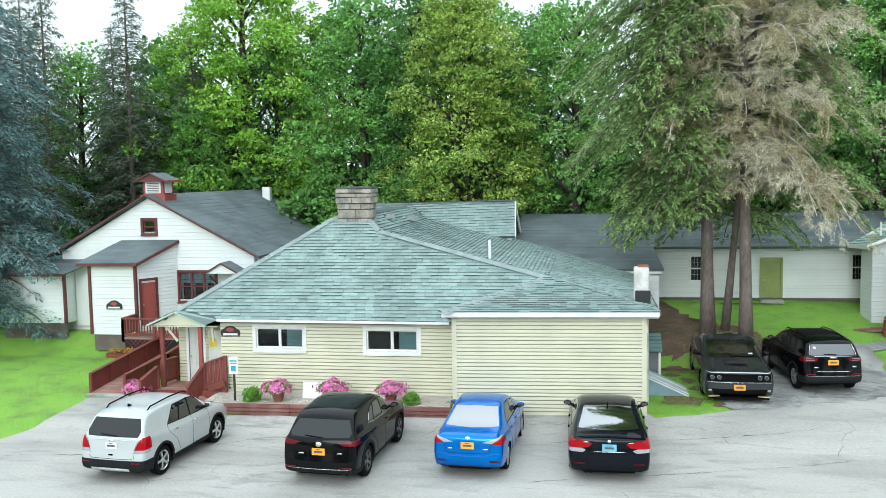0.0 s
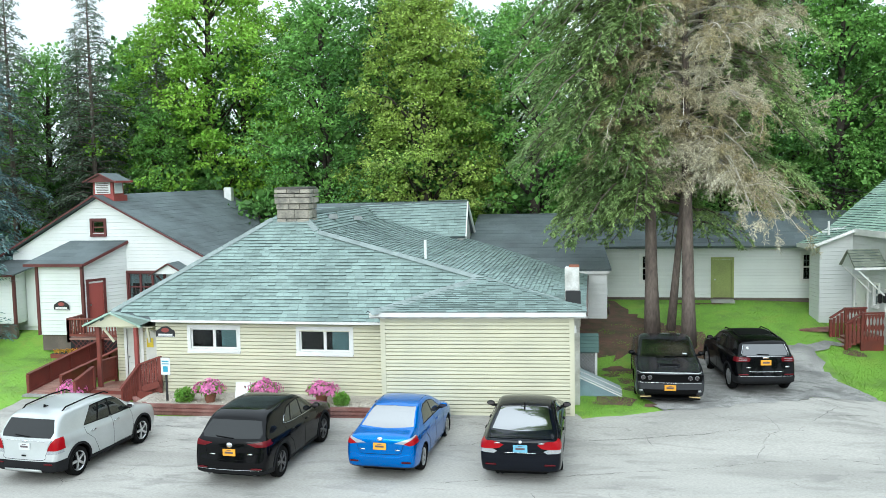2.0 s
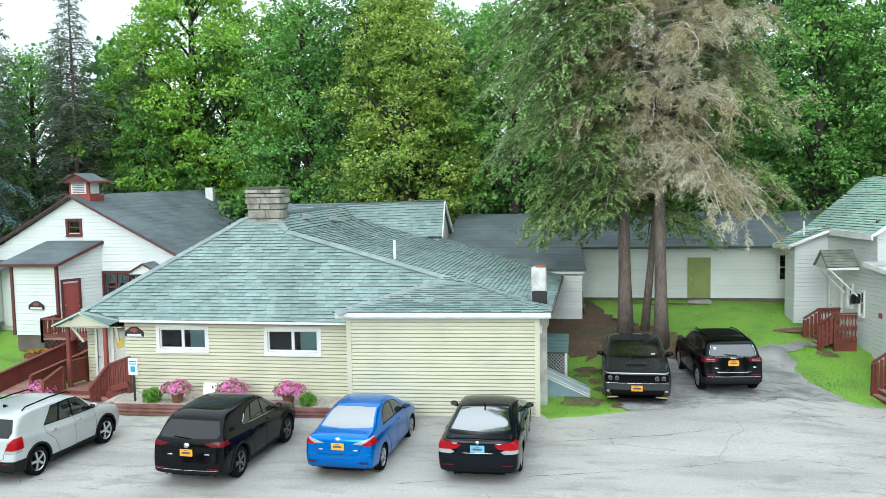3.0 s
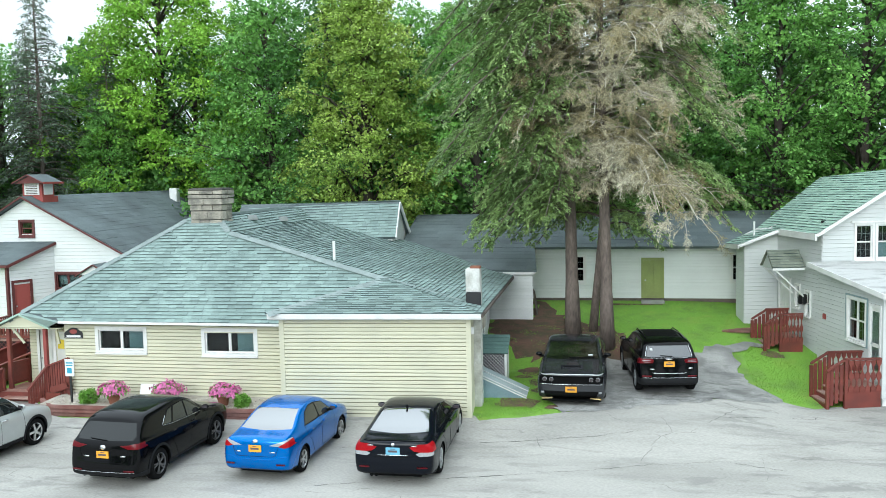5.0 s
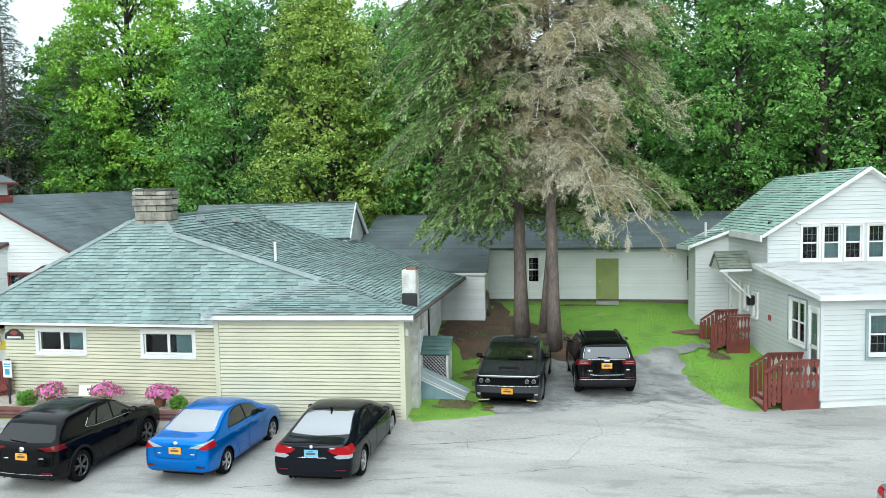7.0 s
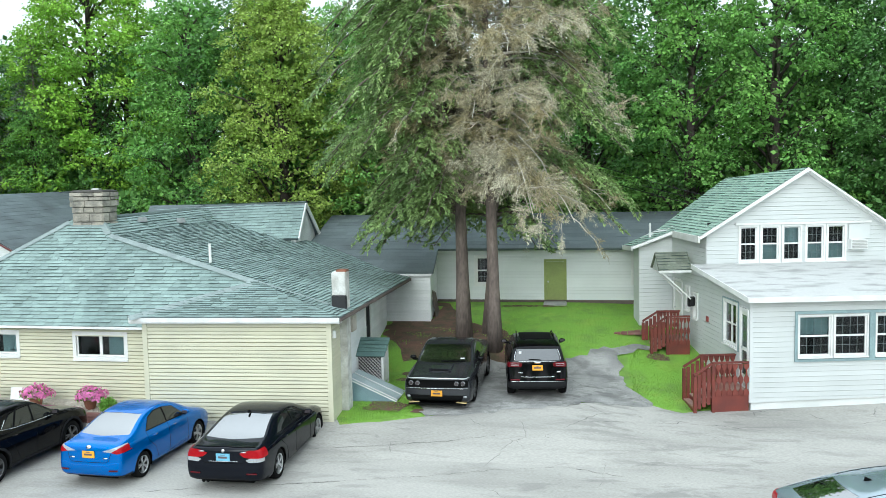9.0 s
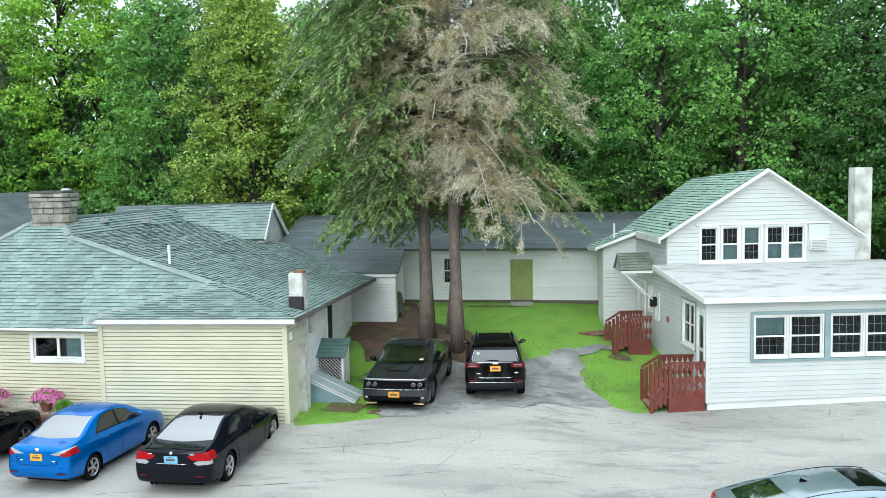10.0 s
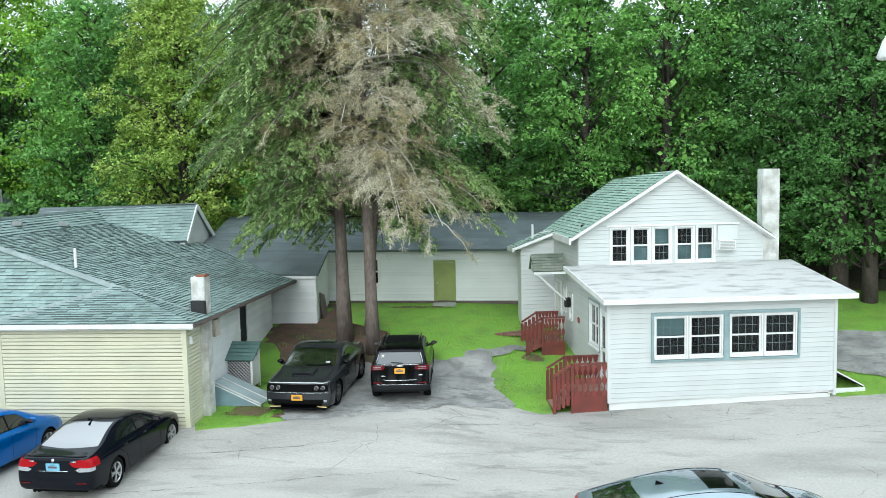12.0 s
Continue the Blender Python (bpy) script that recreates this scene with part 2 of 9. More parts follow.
M = dict(
    cream=mat("cream vinyl siding", (0.64, 0.62, 0.46), (0.57, 0.555, 0.42), 0.5, stain=0.8, grain=60, spread=0.05, bump=0.05, rand="object", amount=0.04),
    cream_wall=mat("cream sheathing", (0.5, 0.48, 0.34), rough=0.7),
    white=mat("white painted siding", (0.76, 0.78, 0.77), (0.7, 0.72, 0.71), 0.55, stain=0.7, grain=50, spread=0.05, bump=0.06, rand="object", amount=0.03),
    white_old=mat("weathered white siding", (0.8, 0.81, 0.8), (0.68, 0.7, 0.68), 0.65, stain=0.9, grain=40, spread=0.07, bump=0.1, rand="object", amount=0.05),
    white_house=mat("bright white clapboard paint", (0.61, 0.63, 0.62), (0.56, 0.58, 0.57), 0.55, stain=0.7, grain=50, spread=0.05, bump=0.06, rand="object", amount=0.03),
    white_wall=mat("white sheathing", (0.7, 0.7, 0.68), rough=0.7),
    trim=mat("white trim paint", (0.8, 0.8, 0.78), (0.7, 0.7, 0.68), 0.5, stain=2, spread=0.05, bump=0.05),
    shingle=mat("grey green asphalt shingle", (0.265, 0.35, 0.325), (0.2, 0.268, 0.25), 0.9, stain=0.45, grain=90, spread=0.28, bump=0.3, rand="island", amount=0.15),
    hipcap=mat("pale hip cap shingle", (0.27, 0.32, 0.31), rough=0.9, grain=80, spread=0.2, bump=0.3, rand="island", amount=0.1),
    dark_roof=mat("dark asphalt roll roofing", (0.135, 0.165, 0.17), (0.09, 0.108, 0.112), 0.85, stain=0.5, grain=50, spread=0.2, bump=0.2, rand="island", amount=0.12),
    green_roof=mat("pale green asphalt shingle", (0.33, 0.47, 0.38), (0.26, 0.38, 0.31), 0.9, stain=0.6, grain=80, spread=0.2, bump=0.3, rand="island", amount=0.12),
    pale_roof=mat("weathered pale roof coating", (0.52, 0.52, 0.505), (0.27, 0.27, 0.26), 0.8, stain=1.3, grain=25, spread=0.15, bump=0.2, stretch=(0.8, 2.4, 1), edge=(0.5, 0.72)),
    hood=mat("weathered olive shingle", (0.19, 0.21, 0.165), (0.14, 0.16, 0.12), 0.9, stain=2, grain=60, spread=0.25, bump=0.3, rand="island", amount=0.15),
    maroon=mat("dark red trim paint", (0.12, 0.03, 0.028), rough=0.6, spread=0.15),
    red_door=mat("faded red door paint", (0.32, 0.07, 0.06), rough=0.6),
    deck=mat("red brown deck stain", (0.185, 0.04, 0.028), (0.13, 0.032, 0.025), 0.55, stain=2, grain=40, spread=0.2, bump=0.15, rand="object", amount=0.15),
    deck_floor=mat("worn deck boards", (0.27, 0.12, 0.09), (0.36, 0.24, 0.2), 0.7, stain=1.5, grain=30, spread=0.2, rand="object", amount=0.12),
    green_door=mat("olive green door paint", (0.3, 0.35, 0.11), (0.26, 0.3, 0.1), 0.5),
    white_door=mat("white door enamel", (0.74, 0.75, 0.7), rough=0.4, spread=0.04),
    cut_edge=mat("dark cut edge of asphalt felt", (0.15, 0.19, 0.18), (0.1, 0.13, 0.125), 0.95),
    mint=mat("pale mint trim paint", (0.4, 0.55, 0.46), (0.34, 0.48, 0.4), 0.55),
    aqua=mat("blue grey window trim", (0.27, 0.37, 0.38), rough=0.55),
    concrete=mat("mottled concrete", (0.42, 0.42, 0.40), (0.24, 0.24, 0.23), 0.85, stain=1.6, grain=25, spread=0.15, bump=0.3),
    plaster=mat("stained white masonry", (0.66, 0.66, 0.63), (0.38, 0.37, 0.33), 0.8, stain=2.2, grain=20, spread=0.12, bump=0.25),
    foundation=mat("brown foundation block", (0.16, 0.125, 0.11), (0.11, 0.09, 0.08), 0.9, stain=2, grain=30, spread=0.25, bump=0.3),
    stone=mat("tan chimney block", (0.38, 0.35, 0.29), (0.20, 0.19, 0.165), 0.9, stain=3, grain=25, spread=0.25, bump=0.4, rand="object", amount=0.2),
    mortar=mat("dark mortar", (0.12, 0.115, 0.105), rough=0.95),
    metal=mat("galvanised metal", (0.55, 0.56, 0.57), rough=0.35, metal=0.9, spread=0.08),
    black=mat("black plastic", (0.02, 0.02, 0.022), rough=0.5, spread=0.1),
    # near black: unlit rooms and lattice gaps painted dark; also door and hatch leaves
    dark=mat("near black unlit fill and dark leaves", (0.02, 0.022, 0.024), rough=0.9),
    bulkhead=mat("blue grey bulkhead paint", (0.25, 0.36, 0.41), (0.2, 0.29, 0.33), 0.55),
    leaf_grey=mat("pale grey green sheet metal", (0.4, 0.47, 0.47), (0.33, 0.4, 0.4), 0.5),
    box_green=mat("green bin lid", (0.12, 0.2, 0.18), (0.08, 0.14, 0.13), 0.7),
    asphalt=mat("pale worn asphalt", (0.415, 0.4, 0.365), (0.28, 0.27, 0.245), 0.9, stain=0.42, grain=26, spread=0.17, bump=0.25, edge=(0.44, 0.74), stretch=(0.5, 1.3, 1)),
    drive=mat("dark cracked asphalt", (0.35, 0.345, 0.325), (0.22, 0.218, 0.21), 0.92, stain=1.3, grain=30, spread=0.3, bump=0.35, edge=(0.38, 0.66)),
    tar=mat("dark crack filler", (0.1, 0.097, 0.09), rough=0.8),
    grass_ground=mat("lawn soil", (0.20, 0.38, 0.05), (0.14, 0.235, 0.05), 0.95, stain=1.1, grain=30, spread=0.3, bump=0.5, edge=(0.48, 0.72)),
    woods=mat("forest floor", (0.06, 0.075, 0.03), (0.1, 0.075, 0.045), 0.95, stain=0.8, grain=10, spread=0.3, bump=0.5),
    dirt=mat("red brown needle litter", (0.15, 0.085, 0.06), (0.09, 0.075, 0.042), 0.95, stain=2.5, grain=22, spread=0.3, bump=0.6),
    gravel=mat("pale bed gravel", (0.52, 0.48, 0.42), (0.42, 0.38, 0.32), 0.9, stain=3, grain=35, spread=0.3, bump=0.8),
    timber=mat("red landscape timber", (0.2, 0.08, 0.065), (0.27, 0.14, 0.12), 0.75, stain=2, grain=25, spread=0.2, rand="object", amount=0.15),
    bark=mat("grey brown bark", (0.18, 0.143, 0.122), (0.115, 0.09, 0.078), 0.95, stain=2.5, grain=14, spread=0.35, bump=0.9, stretch=(1, 1, 0.3)),
    # darker copy of the bark: shade inside the crowns put into its colour
    shade_bark=mat("bark darkened for crown shade", (0.075, 0.06, 0.05), (0.05, 0.04, 0.034), 0.95, stain=2.5, grain=14, spread=0.35, bump=0.9, stretch=(1, 1, 0.3)),
    dead_limb=mat("bleached dead limbs", (0.56, 0.53, 0.47), (0.40, 0.35, 0.27), 0.9, stain=0.6, grain=10, spread=0.2, bump=0, rand="island", amount=0.3),
    dead=mat("grey dead twigs", (0.56, 0.52, 0.385), (0.34, 0.29, 0.155), 0.9, stain=0.45, grain=10, spread=0.2, bump=0, rand="island", amount=0.5, edge=(0.42, 0.58)),
    glass=glass_mat("window glass", (0.5, 0.58, 0.6)),
    terracotta=mat("brown terracotta", (0.25, 0.1, 0.06), rough=0.8),
    soil=mat("potting soil", (0.05, 0.035, 0.025), rough=1.0),
    pink=leaf_mat("pink petunia petals", (0.72, 0.14, 0.42), (0.8, 0.35, 0.6), 0.3, 0.3),
    shrub=leaf_mat("shrub leaves", (0.16, 0.34, 0.05), (0.24, 0.44, 0.08)),
    paper=mat("white sign board", (0.8, 0.8, 0.8), rough=0.5, spread=0.03, bump=0),
    sign_blue=mat("sign blue", (0.05, 0.35, 0.5), rough=0.5, spread=0.03, bump=0),
    yellow=mat("yellow notice", (0.8, 0.62, 0.05), rough=0.6, spread=0.03, bump=0),
    curtain=mat("pale curtain cloth", (0.5, 0.66, 0.64), rough=0.9),
)


# ---- mesh helpers ----
def obj(name, bm, material, parent=None, label="", smooth=False):
    me = bpy.data.meshes.new(name)
    bm.to_mesh(me)
    bm.free()
    if smooth:
        me.shade_smooth()
    if material:
        me.materials.append(material)
    ob = new(name, me)
    if parent:
        ob.parent = parent
    return tagged(ob, label) if label else ob


def part(name, bm, material, parent, label="", smooth=False):
    return obj(name, bm, material, parent, label, smooth)


def thing(name, m, label, category, group="", kind=""):
    ob = new(name)
    ob.empty_display_size = 0.2
    ob.matrix_basis = m
    return tagged(ob, label, category, group, kind)


def add_box(bm, x0, x1, y0, y1, z0, z1, m=None):
    vs = [bm.verts.new((x, y, z)) for z in (z0, z1) for x, y in ((x0, y0), (x1, y0), (x1, y1), (x0, y1))]
    for f in ((3, 2, 1, 0), (4, 5, 6, 7), (0, 1, 5, 4), (1, 2, 6, 5), (2, 3, 7, 6), (3, 0, 4, 7)):
        bm.faces.new([vs[i] for i in f])
    if m is not None:
        bmesh.ops.transform(bm, matrix=m, verts=vs)
    return vs


def box(x0, x1, y0, y1, z0, z1, bevel=0.0, m=None):
    bm = bmesh.new()
    add_box(bm, x0, x1, y0, y1, z0, z1, m)
    if bevel:
        bmesh.ops.bevel(bm, geom=bm.edges[:], offset=bevel, segments=2, affect="EDGES")
    return bm


def add_bar(bm, a, b, w, h=None, up=(0, 0, 1)):
    """A square bar from a to b."""
    a, b = Vector(a), Vector(b)
    d = (b - a).normalized()
    s = d.cross(Vector(up))
    s = s.normalized() if s.length > 1e-4 else Vector((1, 0, 0))
    t = s.cross(d)
    h = h or w
    vs = [bm.verts.new(p + s * i * w / 2 + t * j * h / 2) for p in (a, b) for i, j in ((-1, -1), (1, -1), (1, 1), (-1, 1))]
    for f in ((3, 2, 1, 0), (4, 5, 6, 7), (0, 1, 5, 4), (1, 2, 6, 5), (2, 3, 7, 6), (3, 0, 4, 7)):
        bm.faces.new([vs[i] for i in f])


def bar(a, b, w, h=None, up=(0, 0, 1)):
    bm = bmesh.new()
    add_bar(bm, a, b, w, h, up)
    return bm


def add_tube(bm, pts, radii, sides=6, cap=True):
    rings = []
    for i, (p, r) in enumerate(zip(pts, radii)):
        p, r = Vector(p), float(r)
        d = (Vector(pts[min(i + 1, len(pts) - 1)]) - Vector(pts[max(i - 1, 0)])).normalized()
        s = d.cross(Vector((0.31, 0.2, 0.93)))
        s = s.normalized() if s.length > 1e-3 else Vector((1, 0, 0))
        t = d.cross(s)
        rings.append([bm.verts.new(p + r * (math.cos(2 * math.pi * k / sides) * s + math.sin(2 * math.pi * k / sides) * t)) for k in range(sides)])
    for a, b in zip(rings, rings[1:]):
        for k in range(sides):
            bm.faces.new((a[k], a[(k + 1) % sides], b[(k + 1) % sides], b[k]))
    if cap:
        bm.faces.new(rings[0][::-1])
        bm.faces.new(rings[-1])
    return rings


def tube(pts, radii, sides=8):
    bm = bmesh.new()
    add_tube(bm, pts, radii, sides)
    return bm


def add_slab(bm, pts, t):
    """A polygon with thickness t below it."""
    pts = [Vector(p) for p in pts]
    nrm = (pts[1] - pts[0]).cross(pts[2] - pts[0]).normalized()
    if nrm.z < 0:
        pts.reverse()
        nrm = -nrm
    top = [bm.verts.new(p) for p in pts]
    low = [bm.verts.new(p - nrm * t) for p in pts]
    bm.faces.new(top)
    bm.faces.new(low[::-1])
    for i in range(len(pts)):
        j = (i + 1) % len(pts)
        bm.faces.new((top[i], low[i], low[j], top[j]))


def slab(pts, t):
    bm = bmesh.new()
    add_slab(bm, pts, t)
    return bm


def prism(poly, y0, y1):
    """A polygon of (x, z) drawn out from y0 to y1."""
    bm = bmesh.new()
    a = [bm.verts.new((x, y0, z)) for x, z in poly]
    b = [bm.verts.new((x, y1, z)) for x, z in poly]
    bm.faces.new(a)
    bm.faces.new(b[::-1])
    for i in range(len(poly)):
        j = (i + 1) % len(poly)
        bm.faces.new((a[j], a[i], b[i], b[j]))
    bmesh.ops.recalc_face_normals(bm, faces=bm.faces[:])
    return bm


def leaf_mesh(name, pos, way, side, length, width, material, parent):
    """Many small diamond leaves in one mesh: each with its base, its way, the way across it and its size."""
    pos, way, side = np.asarray(pos), np.asarray(way), np.asarray(side)
    way /= np.linalg.norm(way, axis=1)[:, None] + 1e-9
    side -= way * (side * way).sum(1)[:, None]
    side /= np.linalg.norm(side, axis=1)[:, None] + 1e-9
    ln, wd = np.asarray(length)[:, None], np.asarray(width)[:, None]
    v = np.stack([pos, pos + way * ln * 0.45 + side * wd / 2, pos + way * ln, pos + way * ln * 0.45 - side * wd / 2], 1).reshape(-1, 3)
    n = len(pos)
    me = bpy.data.meshes.new(name)
    me.vertices.add(4 * n)
    me.vertices.foreach_set("co", v.ravel())
    me.loops.add(4 * n)
    me.loops.foreach_set("vertex_index", np.arange(4 * n))
    me.polygons.add(n)
    me.polygons.foreach_set("loop_start", np.arange(0, 4 * n, 4))
    me.polygons.foreach_set("loop_total", np.full(n, 4))
    me.update()
    me.materials.append(material)
    ob = new(name, me)
    ob.parent = parent
    return ob


# ---- walls, siding, roofs ----
def span_at(poly, z):
    """Where the level z cuts a convex polygon of (u, z): its least and largest u."""
    us = []
    for (a, za), (b, zb) in zip(poly, poly[1:] + poly[:1]):
        if (za - z) * (zb - z) <= 0 and za != zb:
            us.append(a + (b - a) * (z - za) / (zb - za))
        elif za == zb == z:
            us += [a, b]
    return (min(us), max(us)) if us else None


def top_at(poly, u):
    zs = []
    for (a, za), (b, zb) in zip(poly, poly[1:] + poly[:1]):
        if (a - u) * (b - u) <= 0 and a != b:
            zs.append(za + (zb - za) * (u - a) / (b - a))
    return (min(zs), max(zs)) if zs else (0, 0)


def wall(parent, m, poly, thick, holes, material, siding=None, course=0.15, label="", lip=0.022, share=0.9, skip_low=0.0):
    """A wall in the plane y = 0 of m, its face to -y: poly of (u, z), holes (u0, u1, z0, z1) that go through, and boards before it."""
    bm = bmesh.new()
    us = sorted({u for u, _ in poly} | {h[i] for h in holes for i in (0, 1)})
    for u0, u1 in zip(us, us[1:]):
        if u1 - u0 < 1e-4:
            continue
        lo0, hi0 = top_at(poly, u0 + 1e-4)
        lo1, hi1 = top_at(poly, u1 - 1e-4)
        cuts = sorted((h[2], h[3]) for h in holes if h[0] < (u0 + u1) / 2 < h[1])
        bottom = (lo0, lo1)
        for a, b in cuts + [(None, None)]:
            t0, t1 = (a, a) if a is not None else (hi0, hi1)
            vs = [bm.verts.new((u, y, z)) for y in (0, thick) for u, z in ((u0, bottom[0]), (u1, bottom[1]), (u1, t1), (u0, t0))]
            for f in ((0, 1, 2, 3), (7, 6, 5, 4), (1, 0, 4, 5), (2, 1, 5, 6), (3, 2, 6, 7), (0, 3, 7, 4)):
                bm.faces.new([vs[i] for i in f])
            bottom = (b, b)
    bmesh.ops.remove_doubles(bm, verts=bm.verts[:], dist=0.0005)
    w = part("wall", bm, material, parent, label)
    w.matrix_basis = m
    if siding:
        z0, z1 = min(z for _, z in poly), max(z for _, z in poly)
        z = z0 + skip_low
        while z < z1 - 0.03:
            zt = min(z + course, z1)
            s0, s1 = span_at(poly, z + 1e-3), span_at(poly, zt - 1e-3)
            z_next = zt
            if s0 and s1:
                cut = sorted((h[0], h[1]) for h in holes if h[2] < (z + zt) / 2 < h[3])
                lo, lot = s0[0], s1[0]
                for a, b in cut + [(None, None)]:
                    hi, hit = (a, a) if a is not None else (s0[1], s1[1])
                    if hi - lo > 0.03:
                        bm = bmesh.new()
                        o, i, q = -lip, -0.002, share
                        zk, lk, hk = z + q * (zt - z), lo + (lot - lo) * q, hi + (hit - hi) * q
                        vs = [bm.verts.new(c) for c in ((lo, o, z - 0.004), (hi, o, z - 0.004), (hi, i, z - 0.004), (lo, i, z - 0.004), (lk, o + 0.008, zk), (hk, o + 0.008, zk), (lk, i, zk + 0.006), (hk, i, zk + 0.006), (lot, i, zt), (hit, i, zt))]
                        for f in ((0, 1, 5, 4), (4, 5, 7, 6), (6, 7, 9, 8), (1, 0, 3, 2), (0, 4, 6, 8, 3), (1, 2, 9, 7, 5)):
                            bm.faces.new([vs[k] for k in f])
                        part("clapboard", bm, siding, w)
                    lo = lot = b
            z = z_next
    return w


def shingles(parent, pts, material, course=0.15, width=0.32, name="shingle_field", lift=0.036):
    """Courses of tabs laid over a flat roof polygon; the first two points are its eave."""
    pts = [Vector(p) for p in pts]
    e = (pts[1] - pts[0]).normalized()
    nrm = (pts[1] - pts[0]).cross(pts[2] - pts[0]).normalized()
    if nrm.z < 0:
        nrm = -nrm
    s = nrm.cross(e)
    if s.z < 0:
        s = -s
    poly = [((p - pts[0]).dot(e), (p - pts[0]).dot(s)) for p in pts]
    smax = max(p[1] for p in poly)
    verts, faces, edge = [], [], []
    rng = random.Random(int(abs(pts[0].x * 31 + pts[0].y * 17) * 10))
    row, z = 0, min(p[1] for p in poly)
    while z < smax - 0.02:
        zt = min(z + course, smax)
        a, b = span_at(poly, z + 1e-3), span_at(poly, zt - 1e-3)
        if a and b and a[1] - a[0] > 0.05:
            u = a[0] - width * rng.random()
            while u < a[1]:
                w = width * rng.uniform(0.75, 1.3)
                u0, u1 = max(u, a[0]), min(u + w - 0.006, a[1])
                t0, t1 = max(u, b[0]), min(u + w - 0.006, b[1])
                u += w
                if u1 - u0 < 0.02:
                    continue
                t0, t1 = min(t0, b[1]), max(t1, b[0])
                h = lift * rng.choice((0.4, 0.7, 0.9, 1.15))
                k = len(verts)
                for uu, ss, hh in ((u0, z, h), (u1, z, h), (t1, zt, 0.003), (t0, zt, 0.003), (u0, z, 0.0), (u1, z, 0.0)):
                    verts.append(pts[0] + e * uu + s * ss + nrm * (hh + 0.002))
                faces += [(k, k + 1, k + 2, k + 3), (k + 1, k, k + 4, k + 5)]
                edge += [0, 1]
        z, row = zt, row + 1
    me = bpy.data.meshes.new(name)
    me.from_pydata([tuple(v) for v in verts], [], faces)
    me.materials.append(material)
    if course < 0.25:
        me.materials.append(M["cut_edge"])
        me.polygons.foreach_set("material_index", edge)
    ob = new(name, me)
    ob.parent = parent
    return tagged(ob, kind="stuff")


def roof(parent, polys, thick, material, course=0.11, width=0.32, label="", under=None, lift=0.03):
    """A roof of flat slopes, each a part laid with shingles."""
    for p in polys:
        r = part("roof", slab(p, thick), under or material, parent, label)
        shingles(r, p, material, course, width, lift=lift if course < 0.25 else 0.009)
    return r


def caps(parent, a, b, material, width=0.3, step=0.2, name="ridge_capping"):
    """Bent cap shingles along a hip or ridge."""
    a, b = Vector(a), Vector(b)
    d = (b - a).normalized()
    s = d.cross(Vector((0, 0, 1))).normalized()
    up = s.cross(d)
    verts, faces, n = [], [], int((b - a).length / step)
    for i in range(n):
        p, q = a + d * i * step, a + d * (i + 1.15) * step
        k = len(verts)
        verts += [p - s * width / 2 - up * 0.05, p + up * 0.05, p + s * width / 2 - up * 0.05, q - s * width / 2 - up * 0.065, q + up * 0.035, q + s * width / 2 - up * 0.065]
        faces += [(k, k + 1, k + 4, k + 3), (k + 1, k + 2, k + 5, k + 4)]
    me = bpy.data.meshes.new(name)
    me.from_pydata([tuple(v) for v in verts], [], faces)
    me.materials.append(material)
    ob = new(name, me)
    ob.parent = parent
    return tagged(ob, kind="stuff")


